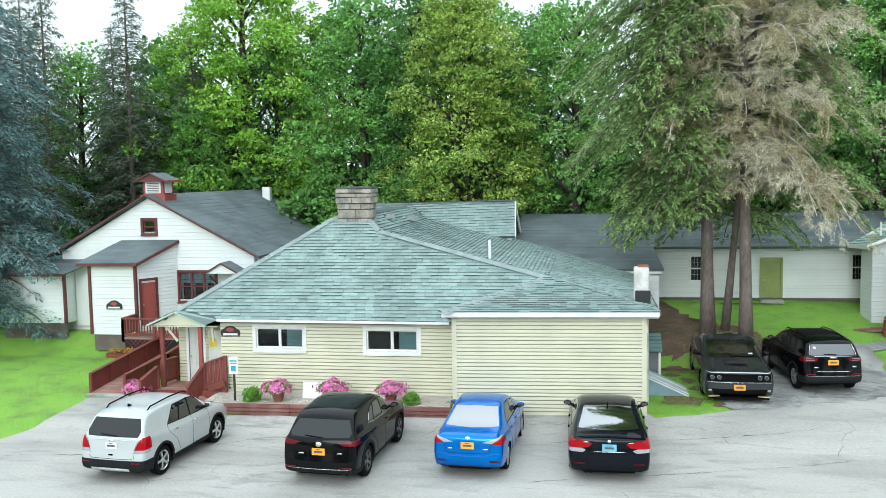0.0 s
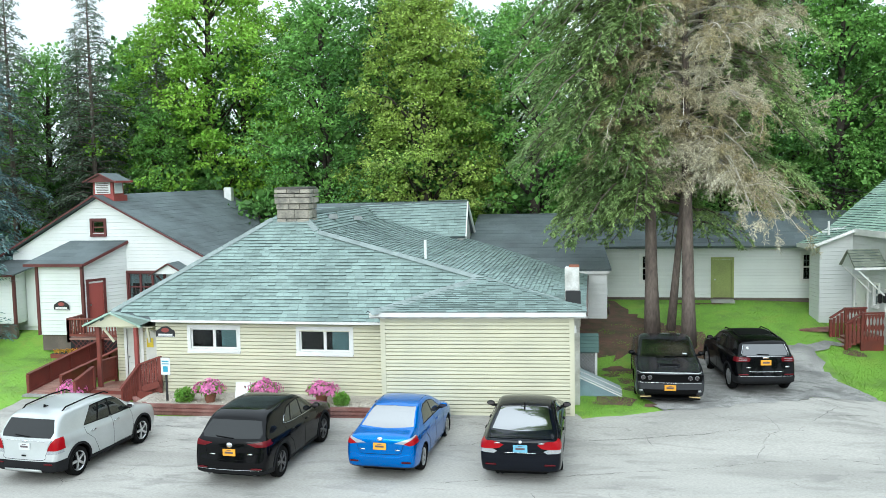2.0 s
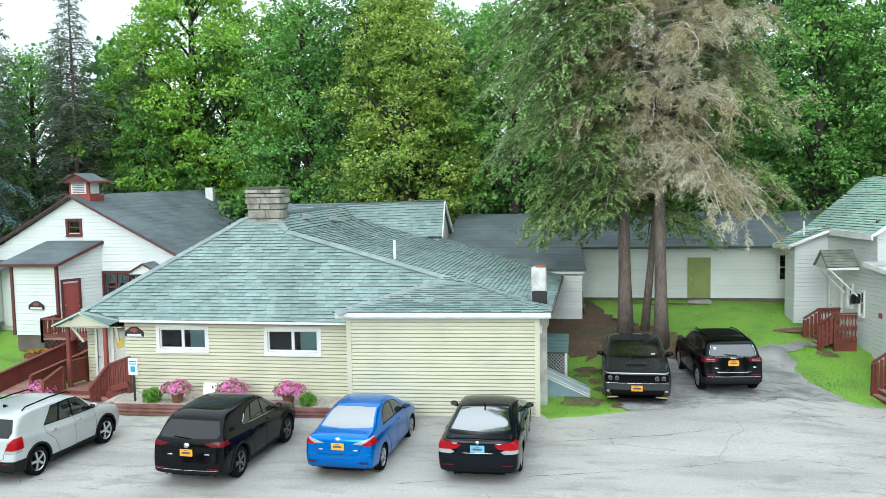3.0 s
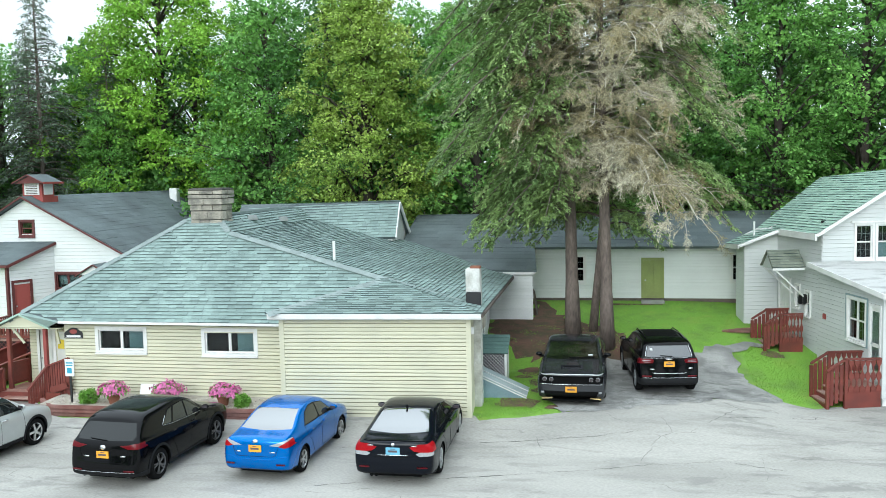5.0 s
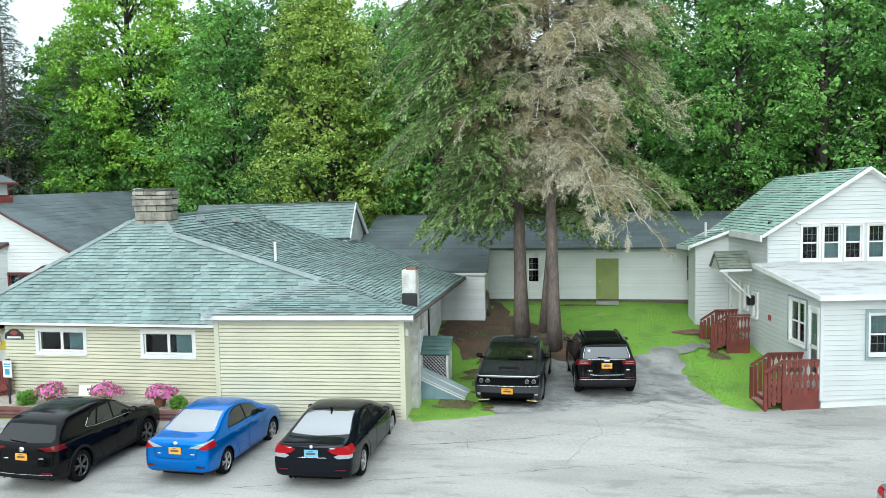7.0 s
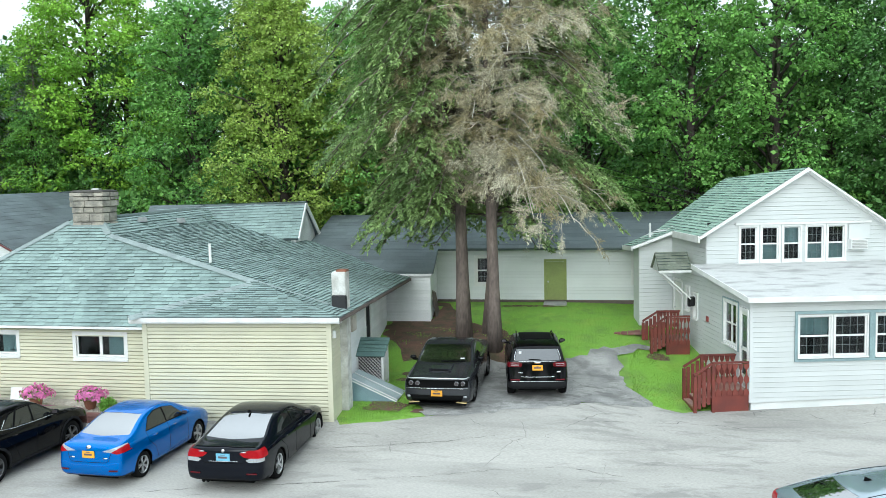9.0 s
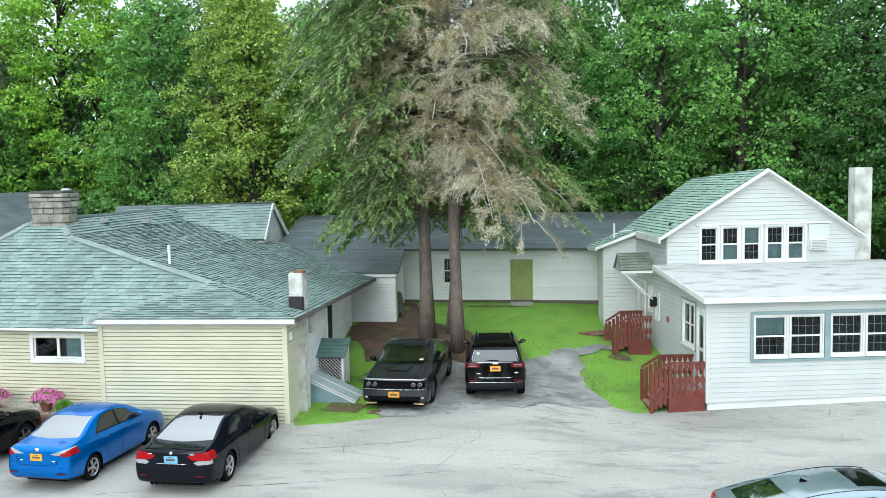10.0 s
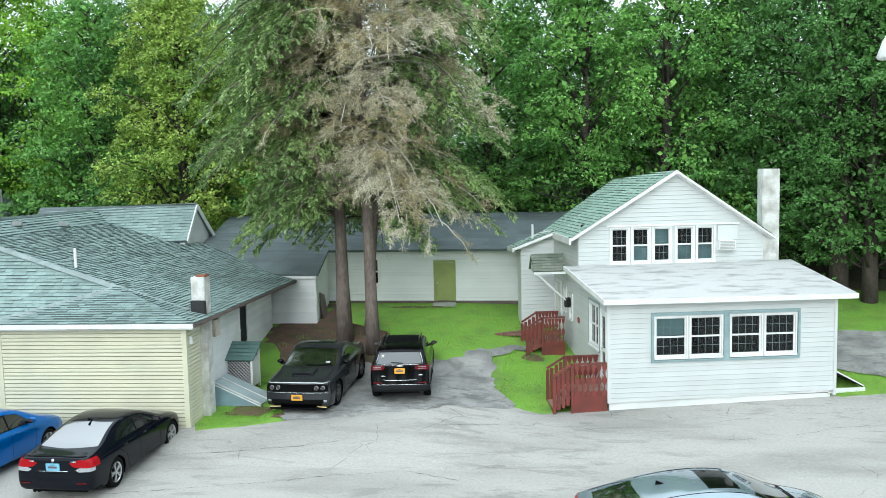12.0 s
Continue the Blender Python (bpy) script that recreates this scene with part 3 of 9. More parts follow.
def window(parent, m, u0, u1, z0, z1, trim, sashes=1, cols=1, rows=1, slide=False, surround=0.1, glow=None, label="", muntin=None):
    """A window in a hole of a wall's plane: surround, sill, sash bars, panes and muntins."""
    bm = bmesh.new()
    f = surround
    for x0, x1, a, b in ((u0 - f, u0 + 0.02, z0 - f, z1 + f), (u1 - 0.02, u1 + f, z0 - f, z1 + f), (u0 + 0.02, u1 - 0.02, z1 - 0.02, z1 + f), (u0 + 0.02, u1 - 0.02, z0 - f, z0 + 0.02)):
        add_box(bm, x0, x1, -0.06, 0.03, a, b)
    w = part("window", bm, trim, parent, label)
    w.matrix_basis = m
    part("window_sill", box(u0 - f, u1 + f, -0.1, -0.06, z0 - f - 0.02, z0 - f + 0.03), trim, w)
    bm = bmesh.new()
    zm = (z0 + z1) / 2
    sw = (u1 - u0 - 0.04) / sashes
    bars = M["trim"] if muntin is None else muntin
    for i in range(sashes):
        a, b = u0 + 0.02 + i * sw, u0 + 0.02 + (i + 1) * sw
        for x0, x1, p, q in ((a, a + 0.045, z0 + 0.02, z1 - 0.02), (b - 0.045, b, z0 + 0.02, z1 - 0.02), (a + 0.045, b - 0.045, z1 - 0.065, z1 - 0.02), (a + 0.045, b - 0.045, z0 + 0.02, z0 + 0.075)):
            add_box(bm, x0, x1, 0.0, 0.045, p, q)
        if not slide:
            add_box(bm, a + 0.045, b - 0.045, -0.005, 0.045, zm - 0.025, zm + 0.025)
            for lo, hi in ((z0 + 0.075, zm - 0.025), (zm + 0.025, z1 - 0.065)):
                for c in range(1, cols):
                    x = a + 0.045 + (b - a - 0.09) * c / cols
                    add_box(bm, x - 0.005, x + 0.005, 0.026, 0.038, lo, hi)
                for r in range(1, rows):
                    z = lo + (hi - lo) * r / rows
                    add_box(bm, a + 0.045, b - 0.045, 0.027, 0.037, z - 0.005, z + 0.005)
    part("sash", bm, bars, w)
    for i in range(sashes):
        a, b = u0 + 0.02 + i * sw + 0.045, u0 + 0.02 + (i + 1) * sw - 0.045
        pieces = [(z0 + 0.075, z1 - 0.065)] if slide else [(z0 + 0.075, zm - 0.025), (zm + 0.025, z1 - 0.065)]
        for lo, hi in pieces:
            part("pane", box(a, b, 0.02, 0.024, lo, hi), M["glass"], w)
    if glow:
        a, b = (glow + (0.0, 1.0))[2:4]
        part("curtain", box(u0 + glow[0] * (u1 - u0), u0 + glow[1] * (u1 - u0), 0.12, 0.13, z0 + 0.02 + a * (z1 - z0 - 0.04), z0 + 0.02 + b * (z1 - z0 - 0.04)), M["curtain"], w)
    return w


def door(parent, m, u0, u1, z0, z1, material, trim, panels=6, label="", glazed=False):
    bm = bmesh.new()
    for x0, x1, a, b in ((u0 - 0.09, u0, z0, z1 + 0.09), (u1, u1 + 0.09, z0, z1 + 0.09), (u0, u1, z1, z1 + 0.09)):
        add_box(bm, x0, x1, -0.06, 0.02, a, b)
    d = part("door", bm, trim, parent, label)
    d.matrix_basis = m
    part("leaf", box(u0, u1, -0.01, 0.035, z0, z1), material, d)
    w, h = u1 - u0, z1 - z0
    if glazed:
        for lo, hi in ((0.08, 0.42), (0.48, 0.94)):
            part("pane", box(u0 + 0.12 * w, u1 - 0.12 * w, -0.02, -0.014, z0 + lo * h, z0 + hi * h), M["glass"], d)
    else:
        for lo, hi in ((0.08, 0.36), (0.42, 0.74), (0.8, 0.93))[: panels // 2]:
            for a, b in ((0.14, 0.46), (0.54, 0.86)):
                part("panel", box(u0 + a * w, u0 + b * w, -0.022, -0.01, z0 + lo * h, z0 + hi * h, 0.006), material, d)
    part("knob", box(u0 + 0.06 * w, u0 + 0.06 * w + 0.05, -0.06, -0.01, z0 + 0.45 * h, z0 + 0.45 * h + 0.06, 0.012), M["metal"], d)
    return d


# ---- ground ----
crackle(M["drive"], 1.3, 0.022, (0.09, 0.09, 0.086), 0.5)
blotches(M["drive"], 1.6, (1, 1.6, 1), (0.13, 0.128, 0.118), 0.5, 0.75, 0.6)
blotches(M["drive"], 2.4, (1, 1.8, 1), (0.46, 0.45, 0.42), 0.58, 0.6, 0.4)
blotches(M["asphalt"], 0.9, (0.5, 1.7, 1), (0.2, 0.195, 0.18), 0.52, 0.6)
blotches(M["asphalt"], 3.2, (0.6, 1.5, 1), (0.17, 0.165, 0.15), 0.58, 0.55, 0.2)
crackle(M["asphalt"], 0.42, 0.006, (0.1, 0.098, 0.09), 0.54)
blotches(M["grass_ground"], 1.3, (1, 1.3, 1), (0.27, 0.36, 0.06), 0.53, 0.6, 0.5)
blotches(M["pale_roof"], 1.6, (0.7, 2.2, 1), (0.2, 0.2, 0.195), 0.6, 0.6, 0.5)


def ground_z(x, y):
    a = np.interp(y, [-80, 22.3, 24.3, 27, 29.7, 31, 33, 36, 40, 60, 140], [0, 0, 0.32, 0.48, 0.55, 1.25, 1.55, 2.0, 2.4, 4, 9])
    b = np.interp(y, [-80, 22.3, 24.3, 27, 29, 32.5, 36, 40, 60, 140], [0, 0, 0.03, 0.1, 0.34, 1.08, 1.9, 2.4, 4, 9])
    w = np.clip((x - 6) / 4, 0, 1)
    w = w * w * (3 - 2 * w)
    return float(a * (1 - w) + b * w)


BENDS = (22.3, 24.3, 27, 29, 29.7, 31, 32.5, 33, 36, 40)


def drape(name, poly, dz, material, step=0.6, parent=None):
    """A sheet with the outline poly that follows the ground."""
    bm = bmesh.new()
    bm.faces.new([bm.verts.new((x, y, 0)) for x, y in poly])
    xs, ys = [p[0] for p in poly], [p[1] for p in poly]
    bmesh.ops.triangulate(bm, faces=bm.faces[:])
    for k in range(2):
        lo, hi = (min(xs), max(xs)) if k == 0 else (max(min(ys), 19), max(ys))
        st = step * 2 if k == 0 else step
        v = lo + st
        while v < hi:
            co = (v, 0, 0) if k == 0 else (0, v, 0)
            bmesh.ops.bisect_plane(bm, geom=bm.verts[:] + bm.edges[:] + bm.faces[:], plane_co=co, plane_no=(1, 0, 0) if k == 0 else (0, 1, 0))
            v += st
    for v in BENDS:
        bmesh.ops.bisect_plane(bm, geom=bm.verts[:] + bm.edges[:] + bm.faces[:], plane_co=(0, v, 0), plane_no=(0, 1, 0))
    for v in bm.verts:
        v.co.z = ground_z(v.co.x, v.co.y) + dz
    bmesh.ops.recalc_face_normals(bm, faces=bm.faces[:])
    if bm.faces and sum(f.normal.z for f in bm.faces) < 0:
        bmesh.ops.reverse_faces(bm, faces=bm.faces[:])
    return obj(name, bm, material, parent)


def ragged(pts, amp=0.08, step=0.35, seed=1):
    """A closed outline with a slightly uneven edge."""
    rng = random.Random(seed)
    out = []
    for (a, b), (c, d) in zip(pts, pts[1:] + pts[:1]):
        n = max(1, min(60, int(math.hypot(c - a, d - b) / step)))
        for i in range(n):
            j = amp if i else amp * 0.3
            out.append((a + (c - a) * i / n + rng.uniform(-j, j), b + (d - b) * i / n + rng.uniform(-j, j)))
    return out


def make_ground():
    bm = bmesh.new()
    xs = [-400, -150, -80, -50, -38] + [-32 + 1.0 * i for i in range(66)] + [40, 55, 80, 150, 400]
    ys = [-300, -100, -40, -10, 5, 15, 19] + [20.5 + 0.5 * i for i in range(44)] + [44, 48, 54, 60, 75, 100, 140, 240, 420]
    ys = sorted(set(ys) | set(BENDS))
    grid = [[bm.verts.new((x, y, ground_z(x, y))) for x in xs] for y in ys]
    for r, q in zip(grid, grid[1:]):
        for i in range(len(xs) - 1):
            bm.faces.new((r[i], r[i + 1], q[i + 1], q[i]))
    tagged(obj("ground", bm, M["grass_ground"], smooth=True), "green mown lawn on a gentle rise", "lawn", kind="structure")
    road = ragged([(-70, 15), (-40, 17.5), (-26, 19.3), (-18.4, 21.1), (-17.75, 24.5), (-16.4, 24.75), (-14.2, 24.6), (-13.2, 23.7), (-12.6, 23.5), (-6.0, 23.8), (-5.6, 24.2), (-0.3, 24.5), (-0.1, 24.15), (1.0, 24.45), (2.3, 25.05), (3.6, 25.5), (6.3, 26.5), (8.47, 27.27), (9.4, 26.95), (9.9, 27.2), (11.3, 27.5), (18.0, 28.88), (18.3, 28.7), (19.6, 29.0), (24, 29.4), (60, 30), (60, -60), (-70, -60)], 0.06, 0.4, 3)
    tagged(drape("road", road, 0.036, M["asphalt"]), "pale worn asphalt road and parking area with cracks", "road", kind="structure")
    drive = ragged([(2.2, 24.95), (1.75, 26.0), (1.7, 28.9), (2.46, 29.9), (3.1, 30.15), (4.4, 30.3), (5.5, 30.38), (6.1, 30.4), (7.0, 30.95), (8.2, 31.9), (8.9, 31.9), (7.74, 30.88), (7.7, 29.95), (7.95, 28.56), (8.6, 27.2), (6.4, 26.4), (3.7, 25.4)], 0.13, 0.22, 9)
    tagged(drape("driveway", drive, 0.044, M["drive"], 0.3), "darker cracked asphalt driveway between the buildings", "driveway", kind="structure")
    side = ragged([(18.6, 30.8), (20.2, 30.0), (24, 29.8), (60, 31), (60, 34.5), (30, 34.2), (21.2, 33.7), (18.0, 33.7)], 0.08, 0.4, 4)
    tagged(drape("side_road", side, 0.036, M["drive"]), "grey asphalt side drive beside the white house", "road", kind="structure")
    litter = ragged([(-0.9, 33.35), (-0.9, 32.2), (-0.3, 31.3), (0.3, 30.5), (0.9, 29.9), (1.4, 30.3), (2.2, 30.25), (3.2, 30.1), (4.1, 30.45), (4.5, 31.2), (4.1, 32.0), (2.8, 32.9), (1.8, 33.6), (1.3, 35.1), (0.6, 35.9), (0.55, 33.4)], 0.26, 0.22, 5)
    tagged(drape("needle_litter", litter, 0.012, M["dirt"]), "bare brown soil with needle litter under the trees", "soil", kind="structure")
    woods = ragged([(-60, 38.8), (-26, 38.8), (-24, 34), (-21, 40), (16, 39.8), (19, 38.0), (60, 38.5), (120, 139), (-120, 139)], 0.3, 1.0, 6)
    tagged(drape("forest_floor", woods, 0.015, M["woods"], 2.5), "dark leaf litter under the woods", "forest floor", kind="structure")
    rng = random.Random(12)
    lines = [[(-3.4, 19.4), (-1.7, 19.88), (0.6, 20.5), (2.8, 21.15), (4.5, 21.8), (6.2, 22.2)], [(-0.6, 22.65), (1.2, 23.0), (3.05, 23.4), (4.6, 23.9)], [(6.4, 24.9), (8.4, 25.6), (10.1, 26.2)], [(-12.0, 21.3), (-11.2, 21.9), (-10.5, 22.2), (-9.6, 22.1)], [(-17.4, 19.8), (-15.2, 20.1), (-13.8, 20.1)],
             [(-3.7, 22.2), (-2.6, 22.5), (-1.8, 22.5)], [(12.9, 27.2), (13.3, 26.7), (13.9, 26.5)], [(14.2, 26.5), (14.9, 26.8), (15.6, 27.1)], [(14.6, 26.6), (14.9, 26.2)], [(9.6, 26.6), (9.2, 26.0), (9.0, 25.5)], [(9.3, 26.1), (10.2, 25.9), (11.4, 25.5)], [(6.3, 22.2), (7.0, 21.9), (7.9, 21.6)], [(13.8, 25.2), (14.6, 25.1), (15.3, 25.3)],
             [(3.2, 28.0), (4.0, 28.3), (4.6, 28.2)], [(6.0, 28.0), (6.8, 27.8), (7.6, 28.3)], [(2.8, 25.7), (3.6, 25.9), (4.3, 26.3)], [(-9.9, 20.4), (-9.2, 21.0), (-8.9, 21.8)], [(16.2, 25.6), (17.6, 26.3), (19.0, 26.6)],
             [(2.6, 27.1), (3.4, 27.0), (4.2, 27.2), (4.9, 27.0)], [(6.2, 28.9), (6.5, 28.3), (7.0, 28.2), (7.5, 28.4), (8.0, 28.2)], [(6.4, 27.1), (7.3, 26.9)], [(3.3, 29.0), (3.7, 29.4), (4.0, 29.2)], [(6.6, 29.8), (7.2, 29.6), (7.5, 29.9)], [(5.0, 26.3), (6.2, 26.5), (7.4, 26.9)], [(-5.4, 23.3), (-3.6, 23.5), (-1.2, 23.7)], [(-12.4, 22.9), (-11.0, 22.8), (-9.8, 22.6)]]
    for pts in lines:
        way = []
        for (a, b), (c, d) in zip(pts, pts[1:]):
            n = max(2, int(math.hypot(c - a, d - b) / 0.14))
            way += [(a + (c - a) * i / n + rng.uniform(-0.035, 0.035), b + (d - b) * i / n + rng.uniform(-0.045, 0.045)) for i in range(n)]
        bm = bmesh.new()
        prev = None
        for (a, b), (c, d) in zip(way, way[1:]):
            w = rng.choice((0.002, 0.003, 0.005, 0.008, 0.013))
            l = math.hypot(c - a, d - b) or 1
            nx, ny = -(d - b) / l * w, (c - a) / l * w
            cur = [bm.verts.new((a + s * nx, b + s * ny, ground_z(a, b) + (0.051 if 1.6 < a < 8.8 and b > 25.6 else 0.043))) for s in (1, -1)]
            if prev:
                bm.faces.new((prev[0], prev[1], cur[1], cur[0]))
            prev = cur
        bmesh.ops.recalc_face_normals(bm, faces=bm.faces[:])
        tagged(obj("asphalt_crack", bm, M["tar"]), "dark ragged crack in the asphalt", "crack", "asphalt cracks", "structure")
    g = np.random.default_rng(77)
    areas = [(-0.2, 2.2, 24.35, 29.2, 9000), (3.6, 9.0, 30.6, 35.9, 12000), (8.0, 11.2, 27.2, 31.6, 9000), (-25, -17.8, 21.8, 30.2, 15000), (18.3, 23, 29.0, 30.6, 5000), (18.0, 24, 33.9, 37.6, 5000), (-13.6, -13.2, 23.8, 24.6, 200)]
    tufts = [(-0.4, 3.8, 29.9, 32.8, 5000), (0.0, 1.7, 25.2, 26.5, 1200), (0.6, 1.9, 28.0, 30.4, 1500), (1.6, 2.3, 24.8, 27.5, 900), (8.0, 8.5, 27.2, 30.9, 900), (4.4, 7.2, 30.3, 30.8, 900)]
    xy = np.concatenate([np.c_[g.uniform(a, b, n), g.uniform(c, d, n)] for a, b, c, d, n in areas])
    keep = [not (x > 1.65 and x < 9 and y > 25.1 and y < 30.5 and not (x > 8.0 and y < 31)) or (x > 8.1 and y > 27.4) for x, y in xy]
    xy = xy[keep]
    xy = xy[(xy[:, 1] > 24.3 + 0.42 * np.maximum(0, xy[:, 0])) | (xy[:, 0] > 2.3) | (xy[:, 0] < -1)]
    xy = xy[(xy[:, 0] > -1) | (xy[:, 1] > 20.9 + np.maximum(0, (xy[:, 0] + 18.4)) * 5 + np.maximum(0, -18.4 - xy[:, 0]) * -0.24)]
    wild = np.concatenate([np.c_[g.uniform(a, b, n), g.uniform(c, d, n)] for a, b, c, d, n in tufts])
    wild = wild[np.sin(wild[:, 0] * 5.1 + 2 * np.sin(wild[:, 1] * 3.3)) + np.sin(wild[:, 1] * 6.7 + wild[:, 0] * 2.2) > g.uniform(0.0, 1.4, len(wild))]
    xy = np.concatenate([xy, wild])
    n = len(xy)
    pos = np.c_[xy, [ground_z(x, y) for x, y in xy]]
    blades = leaf_mesh("grass_blades", pos, np.c_[g.normal(0, 0.5, (n, 2)), g.uniform(0.4, 0.9, n)], g.normal(0, 1, (n, 3)) * [1, 1, 0.1], g.uniform(0.03, 0.08, n), g.uniform(0.007, 0.016, n), leaf_mat("grass blades", (0.33, 0.55, 0.09), (0.24, 0.42, 0.07), 0.2, 0.5), None)
    tagged(blades, "short green lawn grass with clover", "grass", kind="stuff")
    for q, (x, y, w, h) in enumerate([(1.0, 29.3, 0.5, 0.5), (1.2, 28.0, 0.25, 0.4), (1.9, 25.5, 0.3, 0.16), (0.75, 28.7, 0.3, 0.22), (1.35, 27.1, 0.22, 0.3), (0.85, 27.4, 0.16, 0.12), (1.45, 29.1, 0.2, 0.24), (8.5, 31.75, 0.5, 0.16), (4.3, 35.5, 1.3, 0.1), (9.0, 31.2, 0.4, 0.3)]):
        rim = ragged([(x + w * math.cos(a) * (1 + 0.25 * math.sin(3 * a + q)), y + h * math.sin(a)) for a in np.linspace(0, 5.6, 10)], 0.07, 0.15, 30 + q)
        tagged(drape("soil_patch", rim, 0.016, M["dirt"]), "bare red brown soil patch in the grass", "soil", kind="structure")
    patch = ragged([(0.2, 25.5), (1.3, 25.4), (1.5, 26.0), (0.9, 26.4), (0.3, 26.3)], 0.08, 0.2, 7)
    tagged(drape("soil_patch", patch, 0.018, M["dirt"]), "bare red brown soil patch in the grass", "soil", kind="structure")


make_ground()


# ---- the cream main building ----
def T(x, y, z, rz=0):
    return pose(x, y, z, 0, 0, rz)


main = thing("main_building", Matrix.Identity(4), "cream sided single storey building with grey green shingle roof", "building")
EZ, RX, RY, RZ = 2.9, -9.6, 27.85, 5.95  # eave height, ridge x, hip end y, ridge height
# front wall
fm = T(-13.43, 25.14, 0)
W1, W2 = (1.15, 2.73, 1.94, 2.62), (4.72, 6.36, 1.9, 2.6)
wall(main, fm, [(0, 0.35), (7.66, 0.35), (7.66, 2.85), (0, 2.85)], 0.2, [W1, W2], M["cream_wall"], M["cream"], 0.11, "cream clapboard front wall", lip=0.055, share=0.76)
window(main, fm, *W1, M["trim"], 2, slide=True, surround=0.09, glow=(0.62, 0.97), label="white framed sliding window")
window(main, fm, *W2, M["trim"], 2, slide=True, surround=0.09, glow=(0.62, 0.97), label="white framed sliding window")
part("gutter", bar((-13.4, 24.78, 2.88), (-6.05, 24.78, 2.86), 0.08, 0.07), M["trim"], main, "white eaves gutter")
# garage block
ga = 3.2
gm = T(-5.79, 24.06, 0, ga)
wall(main, gm, [(0, 0.2), (5.4, 0.2), (5.4, 3.2), (0, 3.2)], 0.2, [], M["cream_wall"], M["cream"], 0.109, "cream clapboard projecting wall", skip_low=0.03, lip=0.055, share=0.74)
for u in (0, 5.4):
    p = part("corner_board", box(u - 0.07, u + 0.07, -0.068, 0.05, 0.2, 3.2), M["cream"], main)
    p.matrix_basis = gm
wall(main, T(-5.79, 25.14, 0, ga - 90), [(0, 0.3), (1.08, 0.3), (1.08, 3.2), (0, 3.2)], 0.2, [], M["cream_wall"], M["cream"], 0.109)
sm = T(-0.40, 24.36, 0, 90 + ga)
wall(main, sm, [(0, 0.2), (1.15, 0.2), (1.15, 3.2), (0, 3.2)], 0.2, [], M["cream_wall"], M["cream"], 0.109, "cream clapboard side wall", skip_low=0.03, lip=0.055, share=0.74)
sw = T(-0.46, 25.5, 0, 93.6)
wall(main, sw, [(0, 0.35), (7.6, 0.9), (7.6, 3.35), (0, 3.3)], 0.2, [(3.6, 4.4, 1.75, 3.2)], M["white_wall"], M["white_old"], 0.14, "weathered white clapboard side wall")
door(main, sw, 3.6, 4.4, 1.3, 3.2, M["dark"], M["trim"], label="dark side door in the white wall")
# fascia of the garage roof
p = part("fascia", box(-0.33, 5.78, -0.34, -0.28, 3.23, 3.36), M["trim"], main, "white fascia board")
p.matrix_basis = gm
p = part("soffit", box(-0.33, 5.78, -0.28, 0.0, 3.19, 3.21), M["trim"], main)
p.matrix_basis = gm
part("fascia", bar((0.03, 24.06, 3.3), (0.0, 33.3, 3.28), 0.04, 0.09), M["foundation"], main, "weathered brown fascia board")
GL, GR, GP = (-6.12, 23.72, 3.37), (0.02, 24.06, 3.37), (-3.2, 26.02, 4.12)
HIPR = (-0.02, 25.24, 3.34)
TR, TL, MR, ML = (RX + 0.3, RY, RZ), (-10.4, RY, RZ), (-8.7, 27.37, 5.47), (-10.8, 27.58, 5.68)
HL = (-14.87, 25.05, 3.15)  # foot of the hip over the porch
polys = [
    [(-13.4, 24.8, EZ), (-5.9, 24.8, EZ), GP, MR, TR, TL, ML, HL],
    [GL, GR, GP],
    [(-6.12, 24.95, 3.05), GL, GP],
    [GR, HIPR, GP],
    [HIPR, (-0.02, 33.3, 3.34), (-4.6, 36.0, 4.463), (-8.7, 36.0, 5.47), MR, GP],
    [MR, (-8.7, 36.0, 5.47), (RX + 0.3, 36.0, RZ), TR],
    [(-15.3, 36, EZ), (-15.3, 24.98, EZ), HL, ML, (-10.8, 36, 5.68)],
    [(-10.8, 36, 5.68), ML, TL, (-10.4, 36, RZ)],
    [TL, TR, (RX + 0.3, 36, RZ), (-10.4, 36, RZ)],
]
mroof = roof(main, polys, 0.1, M["shingle"], 0.135, 0.27, "grey green asphalt shingle roof", M["dark_roof"], lift=0.036)
caps(mroof, TR, MR, M["hipcap"])
caps(mroof, MR, GP, M["hipcap"])
caps(mroof, ML, TL, M["hipcap"])
caps(mroof, GP, HIPR, M["hipcap"])
caps(mroof, GL, GP, M["hipcap"], 0.5)
caps(mroof, HL, ML, M["hipcap"])
# rear cross gable
rear = [[(-12, 34.6, 4.6), (-4.9, 34.7, 4.75), (-5.0, 36.0, 6.12), (-12, 36.0, 6.12)], [(-4.9, 37.4, 4.75), (-12, 37.4, 4.6), (-12, 36, 6.12), (-5.0, 36, 6.12)]]
roof(main, rear, 0.1, M["shingle"], 0.15, 0.27, "grey green rear cross gable roof", M["dark_roof"])
p = part("wall", prism([(34.8, 3.6), (37.2, 3.6), (37.2, 4.8), (36.0, 6.0), (34.8, 4.8)], -0.1, 0.1), M["white_wall"], main)
p.matrix_basis = T(-5.15, 0, 0) @ Matrix(((0, 1, 0, 0), (1, 0, 0, 0), (0, 0, 1, 0), (0, 0, 0, 1)))
part("rake_board", bar((-4.88, 34.7, 4.7), (-4.98, 36.0, 6.08), 0.05, 0.16), M["trim"], main)
part("rake_board", bar((-4.88, 37.4, 4.7), (-4.98, 36.0, 6.08), 0.05, 0.16), M["trim"], main)
